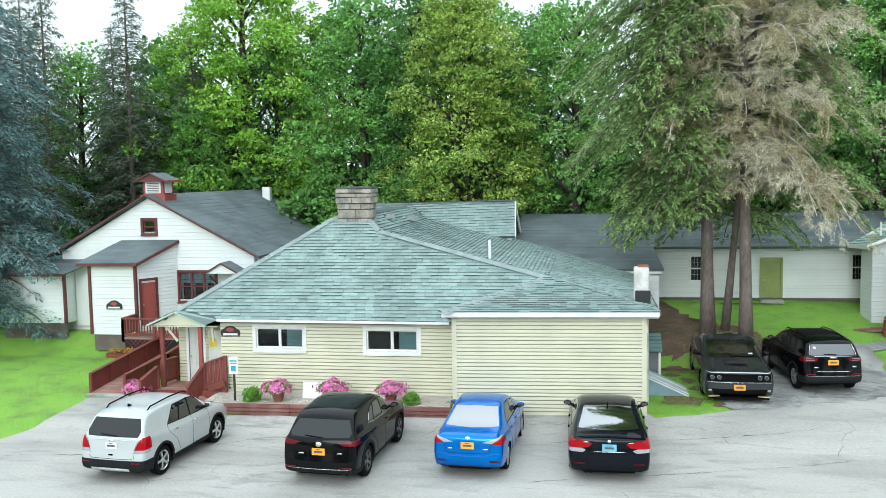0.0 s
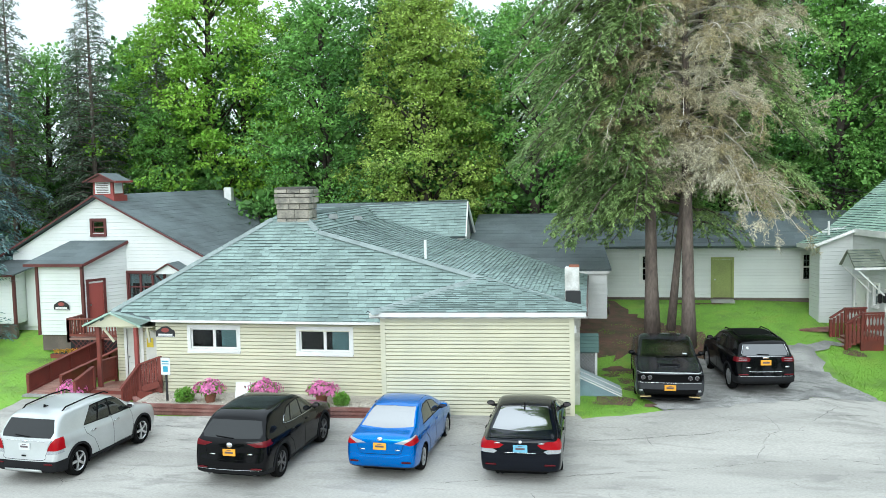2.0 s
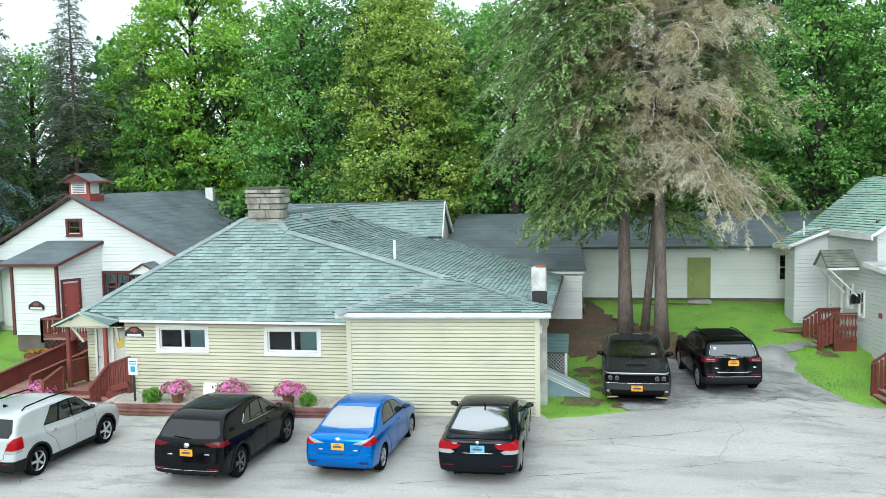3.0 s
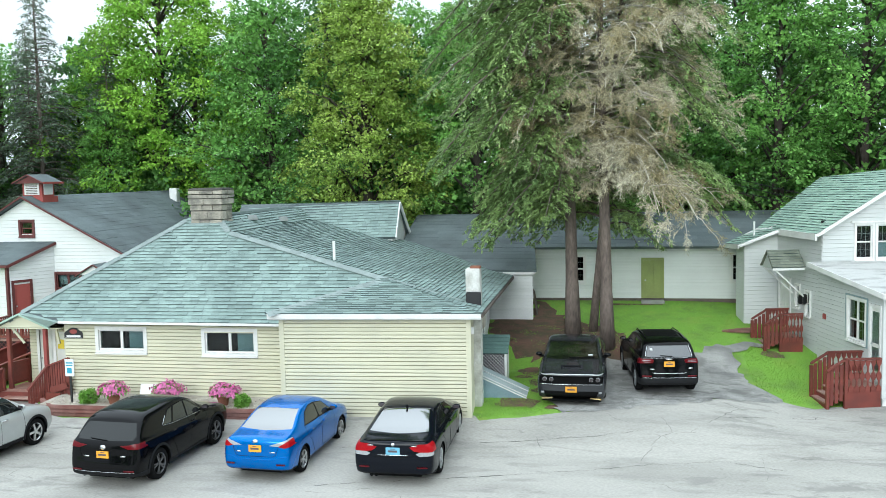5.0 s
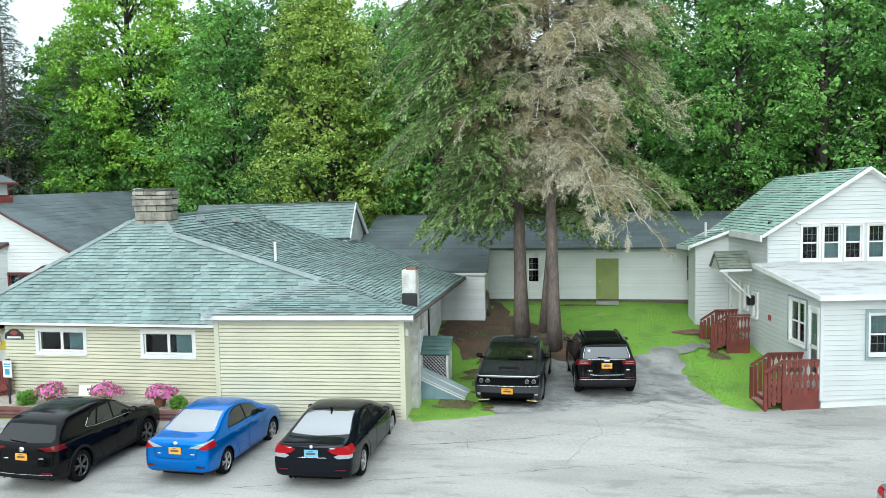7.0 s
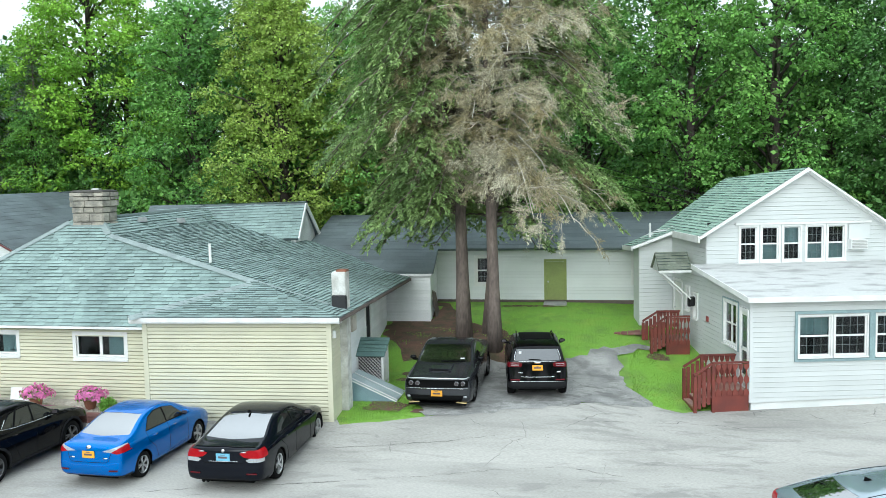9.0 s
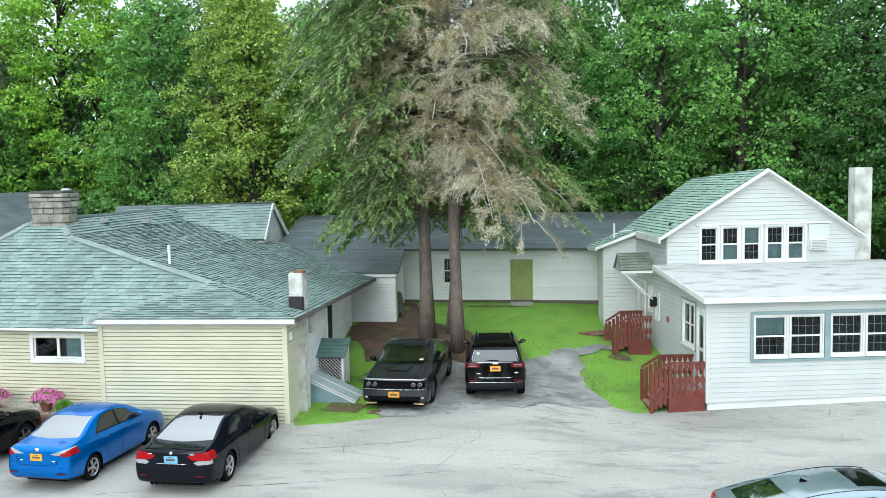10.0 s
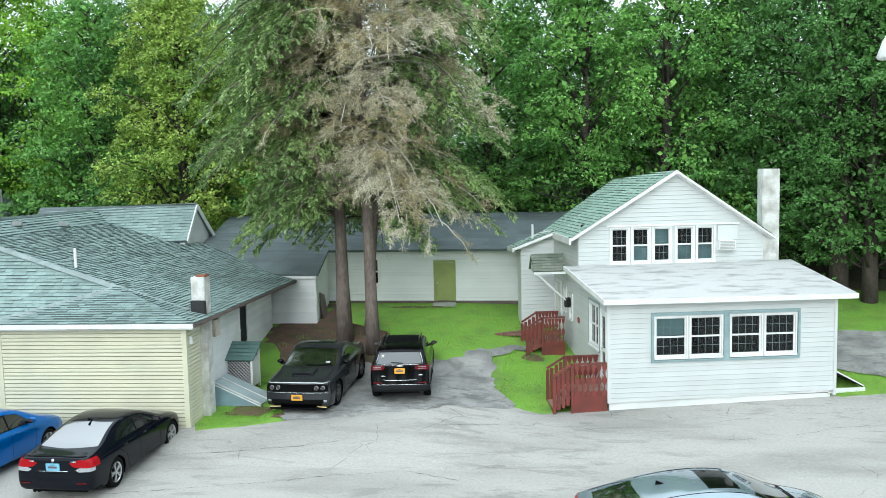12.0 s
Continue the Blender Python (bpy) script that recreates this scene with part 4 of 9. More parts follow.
# closing walls
for a, b in (((-15.1, 26.2), (-15.1, 36)), ((-15.1, 36), (-0.9, 36))):
    bm = bmesh.new()
    x0, x1, y0, y1 = min(a[0], b[0]) - 0.1, max(a[0], b[0]) + 0.1, min(a[1], b[1]) - 0.1, max(a[1], b[1]) + 0.1
    add_box(bm, x0, x1, y0, y1, 0.3, 2.9)
    part("wall", bm, M["cream_wall"], main)


def block_chimney():
    c = part("chimney", box(-10.22, -9.16, 27.68, 28.46, 5.4, 6.94), M["mortar"], main, "tan block chimney with stained ragged courses")
    rng = random.Random(4)
    z = 5.72
    for row, (h, wide, n) in enumerate(((0.16, 0.0, 3), (0.3, 0.0, 2), (0.2, 0.01, 3), (0.21, 0.05, 2), (0.13, 0.06, 2), (0.15, 0.05, 3))):
        x0, x1, y0, y1 = -10.25 - wide, -9.13 + wide, 27.66 - wide, 28.5 + wide
        for face in range(2):
            k = n if face == 0 else 2
            cuts = [0.0] + sorted((i + rng.uniform(-0.2, 0.2)) / k for i in range(1, k)) + [1.0]
            for a, b in zip(cuts, cuts[1:]):
                j, d, e = rng.uniform(0, 0.03), rng.uniform(0.006, 0.02), rng.uniform(0.004, 0.022)
                if face == 0:
                    bmx = box(x0 + a * (x1 - x0) + 0.008, x0 + b * (x1 - x0) - 0.008, y0 - j, y0 + 0.07, z + e, z + h - d, 0.012)
                else:
                    bmx = box(x1 - 0.06, x1 + j, y0 + a * (y1 - y0) + 0.008, y0 + b * (y1 - y0) - 0.008, z + e, z + h - d, 0.012)
                part("block", bmx, M["stone"], c)
        z += h
    part("cap", box(-10.3, -9.08, 27.62, 28.54, z, z + 0.05, 0.015), M["mortar"], c)
    part("flashing", box(-10.3, -9.1, 27.6, 28.5, 5.6, 5.78, 0.01), M["hipcap"], c)


block_chimney()
# white chimney on the side wall
wc = part("chimney", box(-0.62, -0.2, 25.4, 25.82, 0.3, 4.47, 0.02), M["plaster"], main, "stained white masonry chimney on the side wall")
part("cap", box(-0.5, -0.2, 25.48, 25.78, 4.46, 4.53, 0.01), M["terracotta"], wc)
part("cleanout_box", box(-0.6, -0.16, 25.28, 25.4, 3.38, 3.8, 0.02), M["black"], wc, "black metal box on the chimney")
part("vent_pipe", tube([(-5.05, 26.9, 4.5), (-5.05, 26.9, 5.2)], [0.045, 0.045], 10), M["trim"], main, "white plastic vent pipe")
for x, y, z in ((-9.05, 30.0, 5.84), (-8.8, 32.4, 5.66)):
    v = part("roof_vent", prism([(-0.18, 0), (0.18, 0), (0.14, 0.16), (-0.14, 0.16)], -0.2, 0.2), M["metal"], main, "small metal roof vent")
    v.matrix_basis = T(x, y, z - 0.08, 30)


# ---- white annex and long rear building ----
longb = thing("long_building", Matrix.Identity(4), "long white clapboard building with dark roof and olive door", "building")
lm = T(-5.0, 36.02, 0)
LW = [(7.12, 7.63, 2.75, 3.85), (13.33, 13.8, 2.8, 3.9)]
LD = (9.95, 10.66, 2.12, 3.66)
wall(longb, lm, [(0, 2.12), (18, 2.12), (18, 4.2), (0, 4.2)], 0.2, LW + [LD], M["white_wall"], M["white"], 0.128, "white clapboard wall")
for h in LW:
    window(longb, lm, *h, M["trim"], 1, 3, 2, surround=0.07, label="white sash window")
door(longb, lm, *LD, M["green_door"], M["green_door"], label="olive green panelled door")
part("foundation", box(-5, 13, 36.06, 36.2, 0.8, 2.12), M["foundation"], longb, "brown block foundation")
part("door_step", box(4.85, 5.75, 35.6, 36.02, 1.75, 2.06, 0.02), M["concrete"], longb)
EA = 3.62
roof(longb, [[(-5, 33.25, EA - 0.05), (0.88, 33.25, EA - 0.05), (0.64, 35.62, 4.22), (-5, 35.62, 4.22)], [(-5, 35.62, 4.22), (13.2, 35.62, 4.22), (13.2, 39.6, 5.42), (-5, 39.6, 5.42)], [(13.2, 43.5, 4.2), (-5, 43.5, 4.2), (-5, 39.6, 5.42), (13.2, 39.6, 5.42)]], 0.09, M["dark_roof"], 0.4, 1.0, "dark grey roof with faint courses")
for x in (-4.9, 13.0):
    p = part("wall", prism([(36.1, 1.5), (43.2, 1.5), (43.2, 4.2), (39.6, 5.3), (36.1, 4.2)], -0.1, 0.1), M["white_wall"], longb)
    p.matrix_basis = T(x, 0, 0) @ Matrix(((0, 1, 0, 0), (1, 0, 0, 0), (0, 0, 1, 0), (0, 0, 0, 1)))
part("wall", box(-5, 13, 43.1, 43.3, 1.5, 4.2), M["white_wall"], longb)
an = T(-1.15, 33.5, 0)
wall(longb, an, [(0, 1.55), (1.85, 1.55), (1.85, 3.48), (0, 3.48)], 0.15, [], M["white_wall"], M["white_old"], 0.128, "white clapboard annex wall")
wall(longb, T(0.7, 33.5, 0, 95), [(0, 1.55), (2.5, 1.9), (2.5, 4.1), (0, 3.5)], 0.15, [], M["white_wall"], M["white"], 0.128)
part("fascia", bar((-1.2, 33.3, 3.46), (0.8, 33.3, 3.46), 0.05, 0.14), M["trim"], longb)


lean = thing("leaning_board", pose(0.82, 34.3, ground_z(0.9, 34.3), 0, -9, 0), "rust brown weathered board leaning on the annex wall", "board")
for k in range(3):
    part("plank", box(-0.02, 0.02, k * 0.21 - 0.3, k * 0.21 - 0.1, -0.05, 1.0 - 0.07 * k, 0.006), M["foundation"], lean)


# ---- white house ----
TH = 11.5
house = thing("white_house", T(11.35, 27.32, 0, TH), "white clapboard house with green gable roof and sunroom", "house")
I4 = Matrix.Identity(4)
FW = [(1.37, 2.34, 1.73, 2.95), (2.42, 3.4, 1.73, 2.95), (3.64, 4.6, 1.73, 2.95), (4.68, 5.64, 1.73, 2.95)]
wall(house, I4, [(0, 0.42), (6.85, 0.5), (6.85, 3.42), (0, 3.42)], 0.18, FW, M["white_wall"], M["white_house"], 0.148, "white clapboard sunroom wall")
for x in (0.0, 6.85):
    part("corner_board", box(x - 0.045, x + 0.045, -0.045, 0.05, 0.42, 3.4), M["white_house"], house, "white corner board")
part("foundation", box(0.03, 6.75, 0.05, 0.18, -0.2, 0.46), M["white_old"], house, "white painted foundation")
for h in FW:
    window(house, I4, *h, M["trim"], 1, 4, 2, surround=0.02, glow=(0.05, 0.95, 0.52, 1.0) if h is FW[0] else None, label="white sash window with many panes", muntin=None)
for x0, x1, z0, z1 in ((1.26, 1.33, 1.6, 3.08), (5.68, 5.75, 1.6, 3.08), (3.44, 3.6, 1.6, 3.08), (1.33, 3.44, 3.0, 3.08), (3.6, 5.68, 3.0, 3.08), (1.33, 3.44, 1.6, 1.67), (3.6, 5.68, 1.6, 1.67)):
    part("window_surround", box(x0, x1, -0.085, -0.03, z0, z1), M["aqua"], house, "blue grey window surround board")
sdm = pose(-0.105, 4.0, 0, 0, 0, -88.5)
SH = [(2.0, 3.05, 1.85, 3.15), (3.35, 3.85, 1.0, 3.05)]
wall(house, sdm, [(0, 0.4), (4.0, 0.4), (4.0, 3.42), (0, 3.98)], 0.18, SH, M["white_wall"], M["white_house"], 0.148, "white clapboard side wall")
window(house, sdm, *SH[0], M["trim"], 2, 2, 2, surround=0.06, label="double white sash window")
for x0, x1, z0, z1 in ((1.88, 1.93, 1.74, 3.26), (3.12, 3.17, 1.74, 3.26), (1.93, 3.12, 3.22, 3.26), (1.93, 3.12, 1.74, 1.78)):
    part("window_surround", box(x0, x1, -0.055, -0.025, z0, z1), M["aqua"], house, "thin blue grey surround board").matrix_basis = sdm
door(house, sdm, *SH[1], M["white_door"], M["trim"], label="white storm door with glass", glazed=True)
wall(house, pose(6.85, 0, 0, 0, 0, 90), [(0, 0.45), (4.0, 0.6), (4.0, 3.98), (0, 3.42)], 0.18, [], M["white_wall"], M["white_house"], 0.148)
part("roof", slab([(-0.2, -0.32, 3.55), (7.35, -0.32, 3.52), (7.35, 4.0, 4.06), (-0.5, 4.0, 4.06)], 0.14), M["pale_roof"], house, "pale weathered sunroom roof")
part("fascia", bar((-0.21, -0.342, 3.475), (7.36, -0.342, 3.445), 0.035, 0.15), M["trim"], house, "white fascia board")
part("fascia", bar((-0.21, -0.33, 3.48), (-0.51, 4.0, 3.99), 0.03, 0.15), M["trim"], house)
# upper gable front
UW = [(u - 0.3, u + 0.3, 4.1, 5.28) for u in (1.4, 2.125, 2.85, 3.635, 4.345)]
um = pose(0, 4.0, 0)
wall(house, um, [(0.0, 3.95), (6.35, 3.95), (6.35, 5.0), (3.28, 7.06), (0.0, 5.06)], 0.18, UW, M["white_wall"], M["white_house"], 0.142, "white clapboard gable wall")
for h in UW:
    window(house, um, *h, M["trim"], 1, 3, 2, surround=0.04, glow=(0.05, 0.95, 0.0, 0.5) if h[0] > 3.0 or h is UW[1] else (0.05, 0.95, 0.5, 1.0) if h is UW[2] else None, label="small white sash window")
part("window_board", box(0.95, 5.5, 3.9, 3.965, 5.33, 5.4), M["trim"], house)
part("window_board", box(0.95, 5.5, 3.9, 3.965, 3.98, 4.055), M["trim"], house)
part("window_board", box(4.76, 5.46, 3.94, 3.965, 4.8, 5.3), M["white_house"], house, "white panel over the air conditioner")
ac = part("air_conditioner", box(4.74, 5.3, 3.72, 4.0, 4.46, 4.8, 0.015), M["white_old"], house, "white window air conditioner")
for i in range(6):
    part("louvre", box(4.77, 5.27, 3.705, 3.72, 4.5 + 0.05 * i, 4.53 + 0.05 * i), M["concrete"], ac)
wall(house, pose(-0.33, 7.8, 0, 0, 0, -85.04), [(0, 1.0), (3.8, 0.6), (3.8, 4.95), (0, 4.95)], 0.18, [(1.05, 1.75, 1.35, 3.2), (2.15, 2.45, 2.3, 3.1), (2.85, 3.15, 2.1, 2.95)], M["white_wall"], M["white_house"], 0.142, "white clapboard side wall")
hs = pose(-0.33, 7.8, 0, 0, 0, -85.04)
door(house, hs, 1.05, 1.75, 1.35, 3.2, M["white_door"], M["trim"], label="white side door under the awning")
window(house, hs, 2.15, 2.45, 2.3, 3.1, M["trim"], 1, surround=0.05, label="narrow white sash window")
window(house, hs, 2.85, 3.15, 2.1, 2.95, M["trim"], 1, surround=0.05, label="narrow white sash window")
wall(house, pose(6.35, 4.0, 0, 0, 0, 90), [(0, 0.6), (3.8, 1.0), (3.8, 5.0), (0, 5.0)], 0.18, [], M["white_wall"], M["white_house"], 0.142)
part("wall", prism([(-1.5, 1.2), (6.35, 1.0), (6.35, 4.9), (2.9, 6.7), (-1.5, 4.3)], 7.7, 7.85), M["white_wall"], house)
# rear wing on the side
wall(house, pose(-1.5, 7.0, 0), [(0, 1.45), (1.22, 1.45), (1.22, 4.86), (0, 4.42)], 0.15, [], M["white_wall"], M["white_house"], 0.142, "white clapboard wing wall")
wall(house, pose(-1.5, 7.8, 0, 0, 0, -90), [(0, 1.45), (0.8, 1.45), (0.8, 4.4), (0, 4.4)], 0.15, [], M["white_wall"], M["white_house"], 0.142, "white clapboard wing wall")
part("foundation", box(-1.48, -0.1, 7.03, 7.75, 0.7, 1.45), M["plaster"], house)
PKZ, PKU, BU, BV, BZ = 7.2, 3.28, 2.82, 10.4, 6.79
roof(house, [
    [(6.65, 3.75, 4.9), (5.59, 10.4, 4.9), (BU, BV, BZ), (PKU, 3.75, PKZ)],
    [(-0.3, 8.9, 4.9), (-0.3, 3.75, 5.0), (PKU, 3.75, PKZ), (BU, BV, BZ)],
    [(-1.8, 8.2, 4.38), (-1.8, 6.75, 4.45), (-0.28, 6.75, 5.0), (-0.28, 8.9, 4.92)],
], 0.1, M["green_roof"], 0.16, 0.32, "pale green shingle gable roof", M["trim"])
part("rake_board", bar((-0.32, 3.72, 4.93), (PKU, 3.72, 7.12), 0.05, 0.16, (0, 1, 0)), M["trim"], house, "white rake board")
part("rake_board", bar((6.67, 3.72, 4.82), (PKU, 3.72, 7.12), 0.05, 0.16, (0, 1, 0)), M["trim"], house, "white rake board")
part("fascia", bar((-0.34, 3.72, 4.9), (-0.34, 6.73, 4.88), 0.06, 0.22), M["trim"], house, "white fascia board")
part("fascia", bar((-1.83, 6.73, 4.37), (-1.83, 8.2, 4.3), 0.06, 0.16), M["trim"], house)
part("rake_board", bar((-1.8, 6.73, 4.38), (-0.32, 6.73, 4.92), 0.05, 0.16, (0, 1, 0)), M["trim"], house)
part("chimney", box(6.35, 6.95, 4.05, 4.5, 3.7, 7.16, 0.02), M["plaster"], house, "stained white masonry chimney")
part("vent_pipe", tube([(-1.0, 7.4, 4.7), (-1.0, 7.4, 5.25)], [0.04, 0.04], 8), M["trim"], house)
# awning over the side door
aw = part("awning", slab([(-1.45, 4.55, 3.82), (-0.02, 4.55, 3.82), (-0.02, 5.1, 4.38), (-1.45, 5.1, 4.38)], 0.04), M["hood"], house, "grey green gabled door hood on white brackets")
part("awning_slope", slab([(-0.02, 5.65, 3.82), (-1.45, 5.65, 3.82), (-1.45, 5.1, 4.38), (-0.02, 5.1, 4.38)], 0.04), M["hood"], aw)
shingles(aw, [(-1.45, 4.55, 3.82), (-0.02, 4.55, 3.82), (-0.02, 5.1, 4.38), (-1.45, 5.1, 4.38)], M["hood"], 0.12, 0.3)
part("valance", box(-1.42, -0.03, 4.56, 4.6, 3.72, 3.8), M["trim"], aw)
gb = part("hood_gable", prism([(4.62, 3.76), (5.58, 3.76), (5.1, 4.3)], -0.02, 0.02), M["white_house"], aw)
gb.matrix_basis = Matrix.Translation((-1.36, 0, 0)) @ Matrix(((0, 1, 0, 0), (1, 0, 0, 0), (0, 0, 1, 0), (0, 0, 0, 1)))
for v in (4.65, 5.55):
    part("bracket", bar((-1.3, v, 3.75), (-0.03, v, 2.8), 0.05), M["trim"], aw)
aw.matrix_basis = Matrix.Translation((-0.3, 0, 0)) @ Matrix.Scale(0.79, 4, (1, 0, 0))


p = part("plaque", box(0.4, 0.6, -0.05, -0.02, 2.2, 2.38, 0.006), M["red_door"], house, "small brown wall plaque")
p.matrix_basis = sdm
for u, z in ((2.62, 2.45), (2.9, 2.5)):
    p = part("wall_lamp", box(u - 0.06, u + 0.06, -0.16, -0.02, z, z + 0.34, 0.03), M["black"], house, "dark wall lantern")
    p.matrix_basis = hs


def scalloped_board(bw, h):
    """One railing board with its sides cut so that lens openings show between neighbours."""
    bm = bmesh.new()
    prof = [(0.02, 0.47), (0.14, 0.42), (0.22, 0.13), (0.36, 0.13), (0.44, 0.42), (0.5, 0.46), (0.56, 0.4), (0.64, 0.1), (0.78, 0.1), (0.87, 0.38), (0.98, 0.46)]
    vs = []
    for y in (-0.015, 0.015):
        vs.append([bm.verts.new((s * w * bw, y, f * h)) for s, seq in ((-1, prof), (1, prof[::-1])) for f, w in seq])
    bm.faces.new(vs[0])
    bm.faces.new(vs[1][::-1])
    for a in range(len(vs[0])):
        b = (a + 1) % len(vs[0])
        bm.faces.new((vs[0][b], vs[0][a], vs[1][a], vs[1][b]))
    return bm


def porch_steps(m, w, d, h, label):
    """Stained wooden entry steps: a landing and two treads between cut-out railings. Steps rise towards +x."""
    s = thing("entry_steps", m, label, "steps", "entry steps of the white house")
    part("landing", box(0.55, w, 0.03, d - 0.03, h - 0.06, h), M["deck_floor"], s)
    part("skirt", box(0.55, w, 0, 0.03, -0.35, h), M["deck"], s)
    part("skirt", box(0.55, w, d - 0.03, d, -0.35, h), M["deck"], s)
    n = 3
    for i in range(n):
        zt = h * (i + 1) / (n + 1)
        part("tread", box(0.0 + 0.18 * i, 0.2 + 0.18 * i, 0.02, d - 0.02, zt - 0.04, zt), M["deck_floor"], s)
        part("riser", box(0.01 + 0.18 * i, 0.03 + 0.18 * i, 0.02, d - 0.02, zt - h / (n + 1) - (0.3 if i == 0 else 0), zt - 0.04), M["deck"], s)
    for y in (0.02, d - 0.02):
        bw = (w - 0.62) / 6
        for i in range(6):
            part("railing_board", scalloped_board(bw, 0.96), M["deck"], s).matrix_basis = pose(0.62 + (i + 0.5) * bw, y + (-0.035 if y < 0.5 else 0.035), h - 0.14)
        part("rail", bar((0.5, y, h + 0.84), (w, y, h + 0.84), 0.1, 0.05), M["deck"], s)
        part("post", box(0.52, 0.61, y - 0.045, y + 0.045, -0.3, h + 0.82), M["deck"], s)
        part("post", box(-0.02, 0.07, y - 0.045, y + 0.045, -0.35, h + 0.45), M["deck"], s)
        part("rail", bar((0.0, y, h + 0.5), (0.55, y, h + 0.84), 0.1, 0.05), M["deck"], s)
        for i in range(3):
            part("railing_board", box(0.1 + 0.14 * i, 0.2 + 0.14 * i, y - 0.015, y + 0.015, 0.1 + 0.06 * i, h + 0.5 + 0.09 * i), M["deck"], s)
    return s


ms = T(11.35, 27.32, 0, TH)
porch_steps(ms @ pose(-1.64, 0.02, 0.15), 1.6, 1.1, 0.62, "red brown stained wooden entry steps by the sunroom door")
porch_steps(ms @ pose(-1.72, 4.5, 0.96), 1.33, 1.2, 0.42, "red brown stained wooden entry steps under the awning")

# near-black sheets behind the windows: the dark of unlit rooms put into colour
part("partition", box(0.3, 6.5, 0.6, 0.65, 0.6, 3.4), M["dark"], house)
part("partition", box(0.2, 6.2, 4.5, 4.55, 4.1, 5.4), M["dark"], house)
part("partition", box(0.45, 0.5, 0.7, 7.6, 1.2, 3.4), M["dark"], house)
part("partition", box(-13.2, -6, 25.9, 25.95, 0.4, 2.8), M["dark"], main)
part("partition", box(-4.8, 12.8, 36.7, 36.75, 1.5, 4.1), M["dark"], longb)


# ---- porch, ramp and bed of the main building ----
porch = thing("entry_porch", Matrix.Identity(4), "small gabled entry porch with green roof and brown deck", "porch")
roof(porch, [[(-13.86, 24.95, 2.71), (-13.38, 24.78, 2.9), (-14.87, 25.07, 3.16), (-14.87, 24.95, 3.13)], [(-15.79, 26.8, 2.72), (-15.79, 24.95, 2.72), (-14.87, 24.95, 3.13), (-14.87, 26.8, 3.13)]], 0.07, M["shingle"], 0.11, 0.3, "grey green shingle porch roof", M["shingle"])
part("gable", prism([(-15.68, 2.66), (-13.98, 2.66), (-14.87, 3.06)], 25.0, 25.07), M["cream"], porch, "cream gable board")
for x, z in ((-15.83, 2.67), (-13.82, 2.66)):
    part("rake_board", bar((x, 24.92, z), (-14.87, 24.92, 3.1), 0.05, 0.12, (0, 1, 0)), M["mint"], porch, "pale mint rake board")
part("soffit", box(-15.75, -13.5, 25.0, 26.0, 2.62, 2.65), M["cream"], porch)
for x, mt in ((-15.45, "deck"), (-14.15, "red_door")):
    part("post", box(x - 0.06, x + 0.06, 25.1, 25.22, 0.4, 2.62, 0.01), M[mt], porch, "brown porch post")
for x in (-15.3, -13.75):
    part("bracket", bar((x, 25.15, 2.6), (x + (0.3 if x < -14.5 else -0.02), 25.3, 2.1), 0.07), M["cream"], porch)
for i in range(11):
    part("deck_board", box(-15.6, -13.45, 24.75 + 0.115 * i, 24.855 + 0.115 * i, 0.6, 0.64), M["deck_floor"], porch)
part("deck_skirt", box(-15.6, -13.45, 24.72, 24.75, 0.3, 0.64), M["deck"], porch)
for i in range(2):
    part("tread", box(-15.3, -14.2, 24.72 - 0.28 * (i + 1), 24.72 - 0.28 * i, 0.48 - 0.15 * i, 0.52 - 0.15 * i), M["deck_floor"], porch)
pw = T(-15.3, 26.02, 0)
wall(porch, pw, [(0, 0.35), (1.9, 0.35), (1.9, 3.0), (0, 3.0)], 0.15, [(0.35, 0.85, 0.64, 2.4)], M["cream_wall"], M["cream"], 0.11, "cream clapboard recessed wall", lip=0.05, share=0.78)
door(porch, pw, 0.35, 0.85, 0.64, 2.4, M["white_door"], M["trim"], label="white entry door")
wall(porch, T(-13.43, 26.02, 0, -90), [(0, 0.35), (0.88, 0.35), (0.88, 2.9), (0, 2.9)], 0.15, [], M["cream_wall"], M["cream"], 0.11)
od = part("storm_door", box(0, 0.72, -0.02, 0.02, 0, 1.75, 0.008), M["white_door"], porch, "open white storm door")
od.matrix_basis = T(-14.12, 25.7, 0.66, -8)
part("knob", box(0.1, 0.15, -0.07, -0.02, 0.75, 0.81, 0.01), M["metal"], od)
part("notice", box(0.05, 0.3, -0.03, -0.022, 1.2, 1.5), M["yellow"], od)


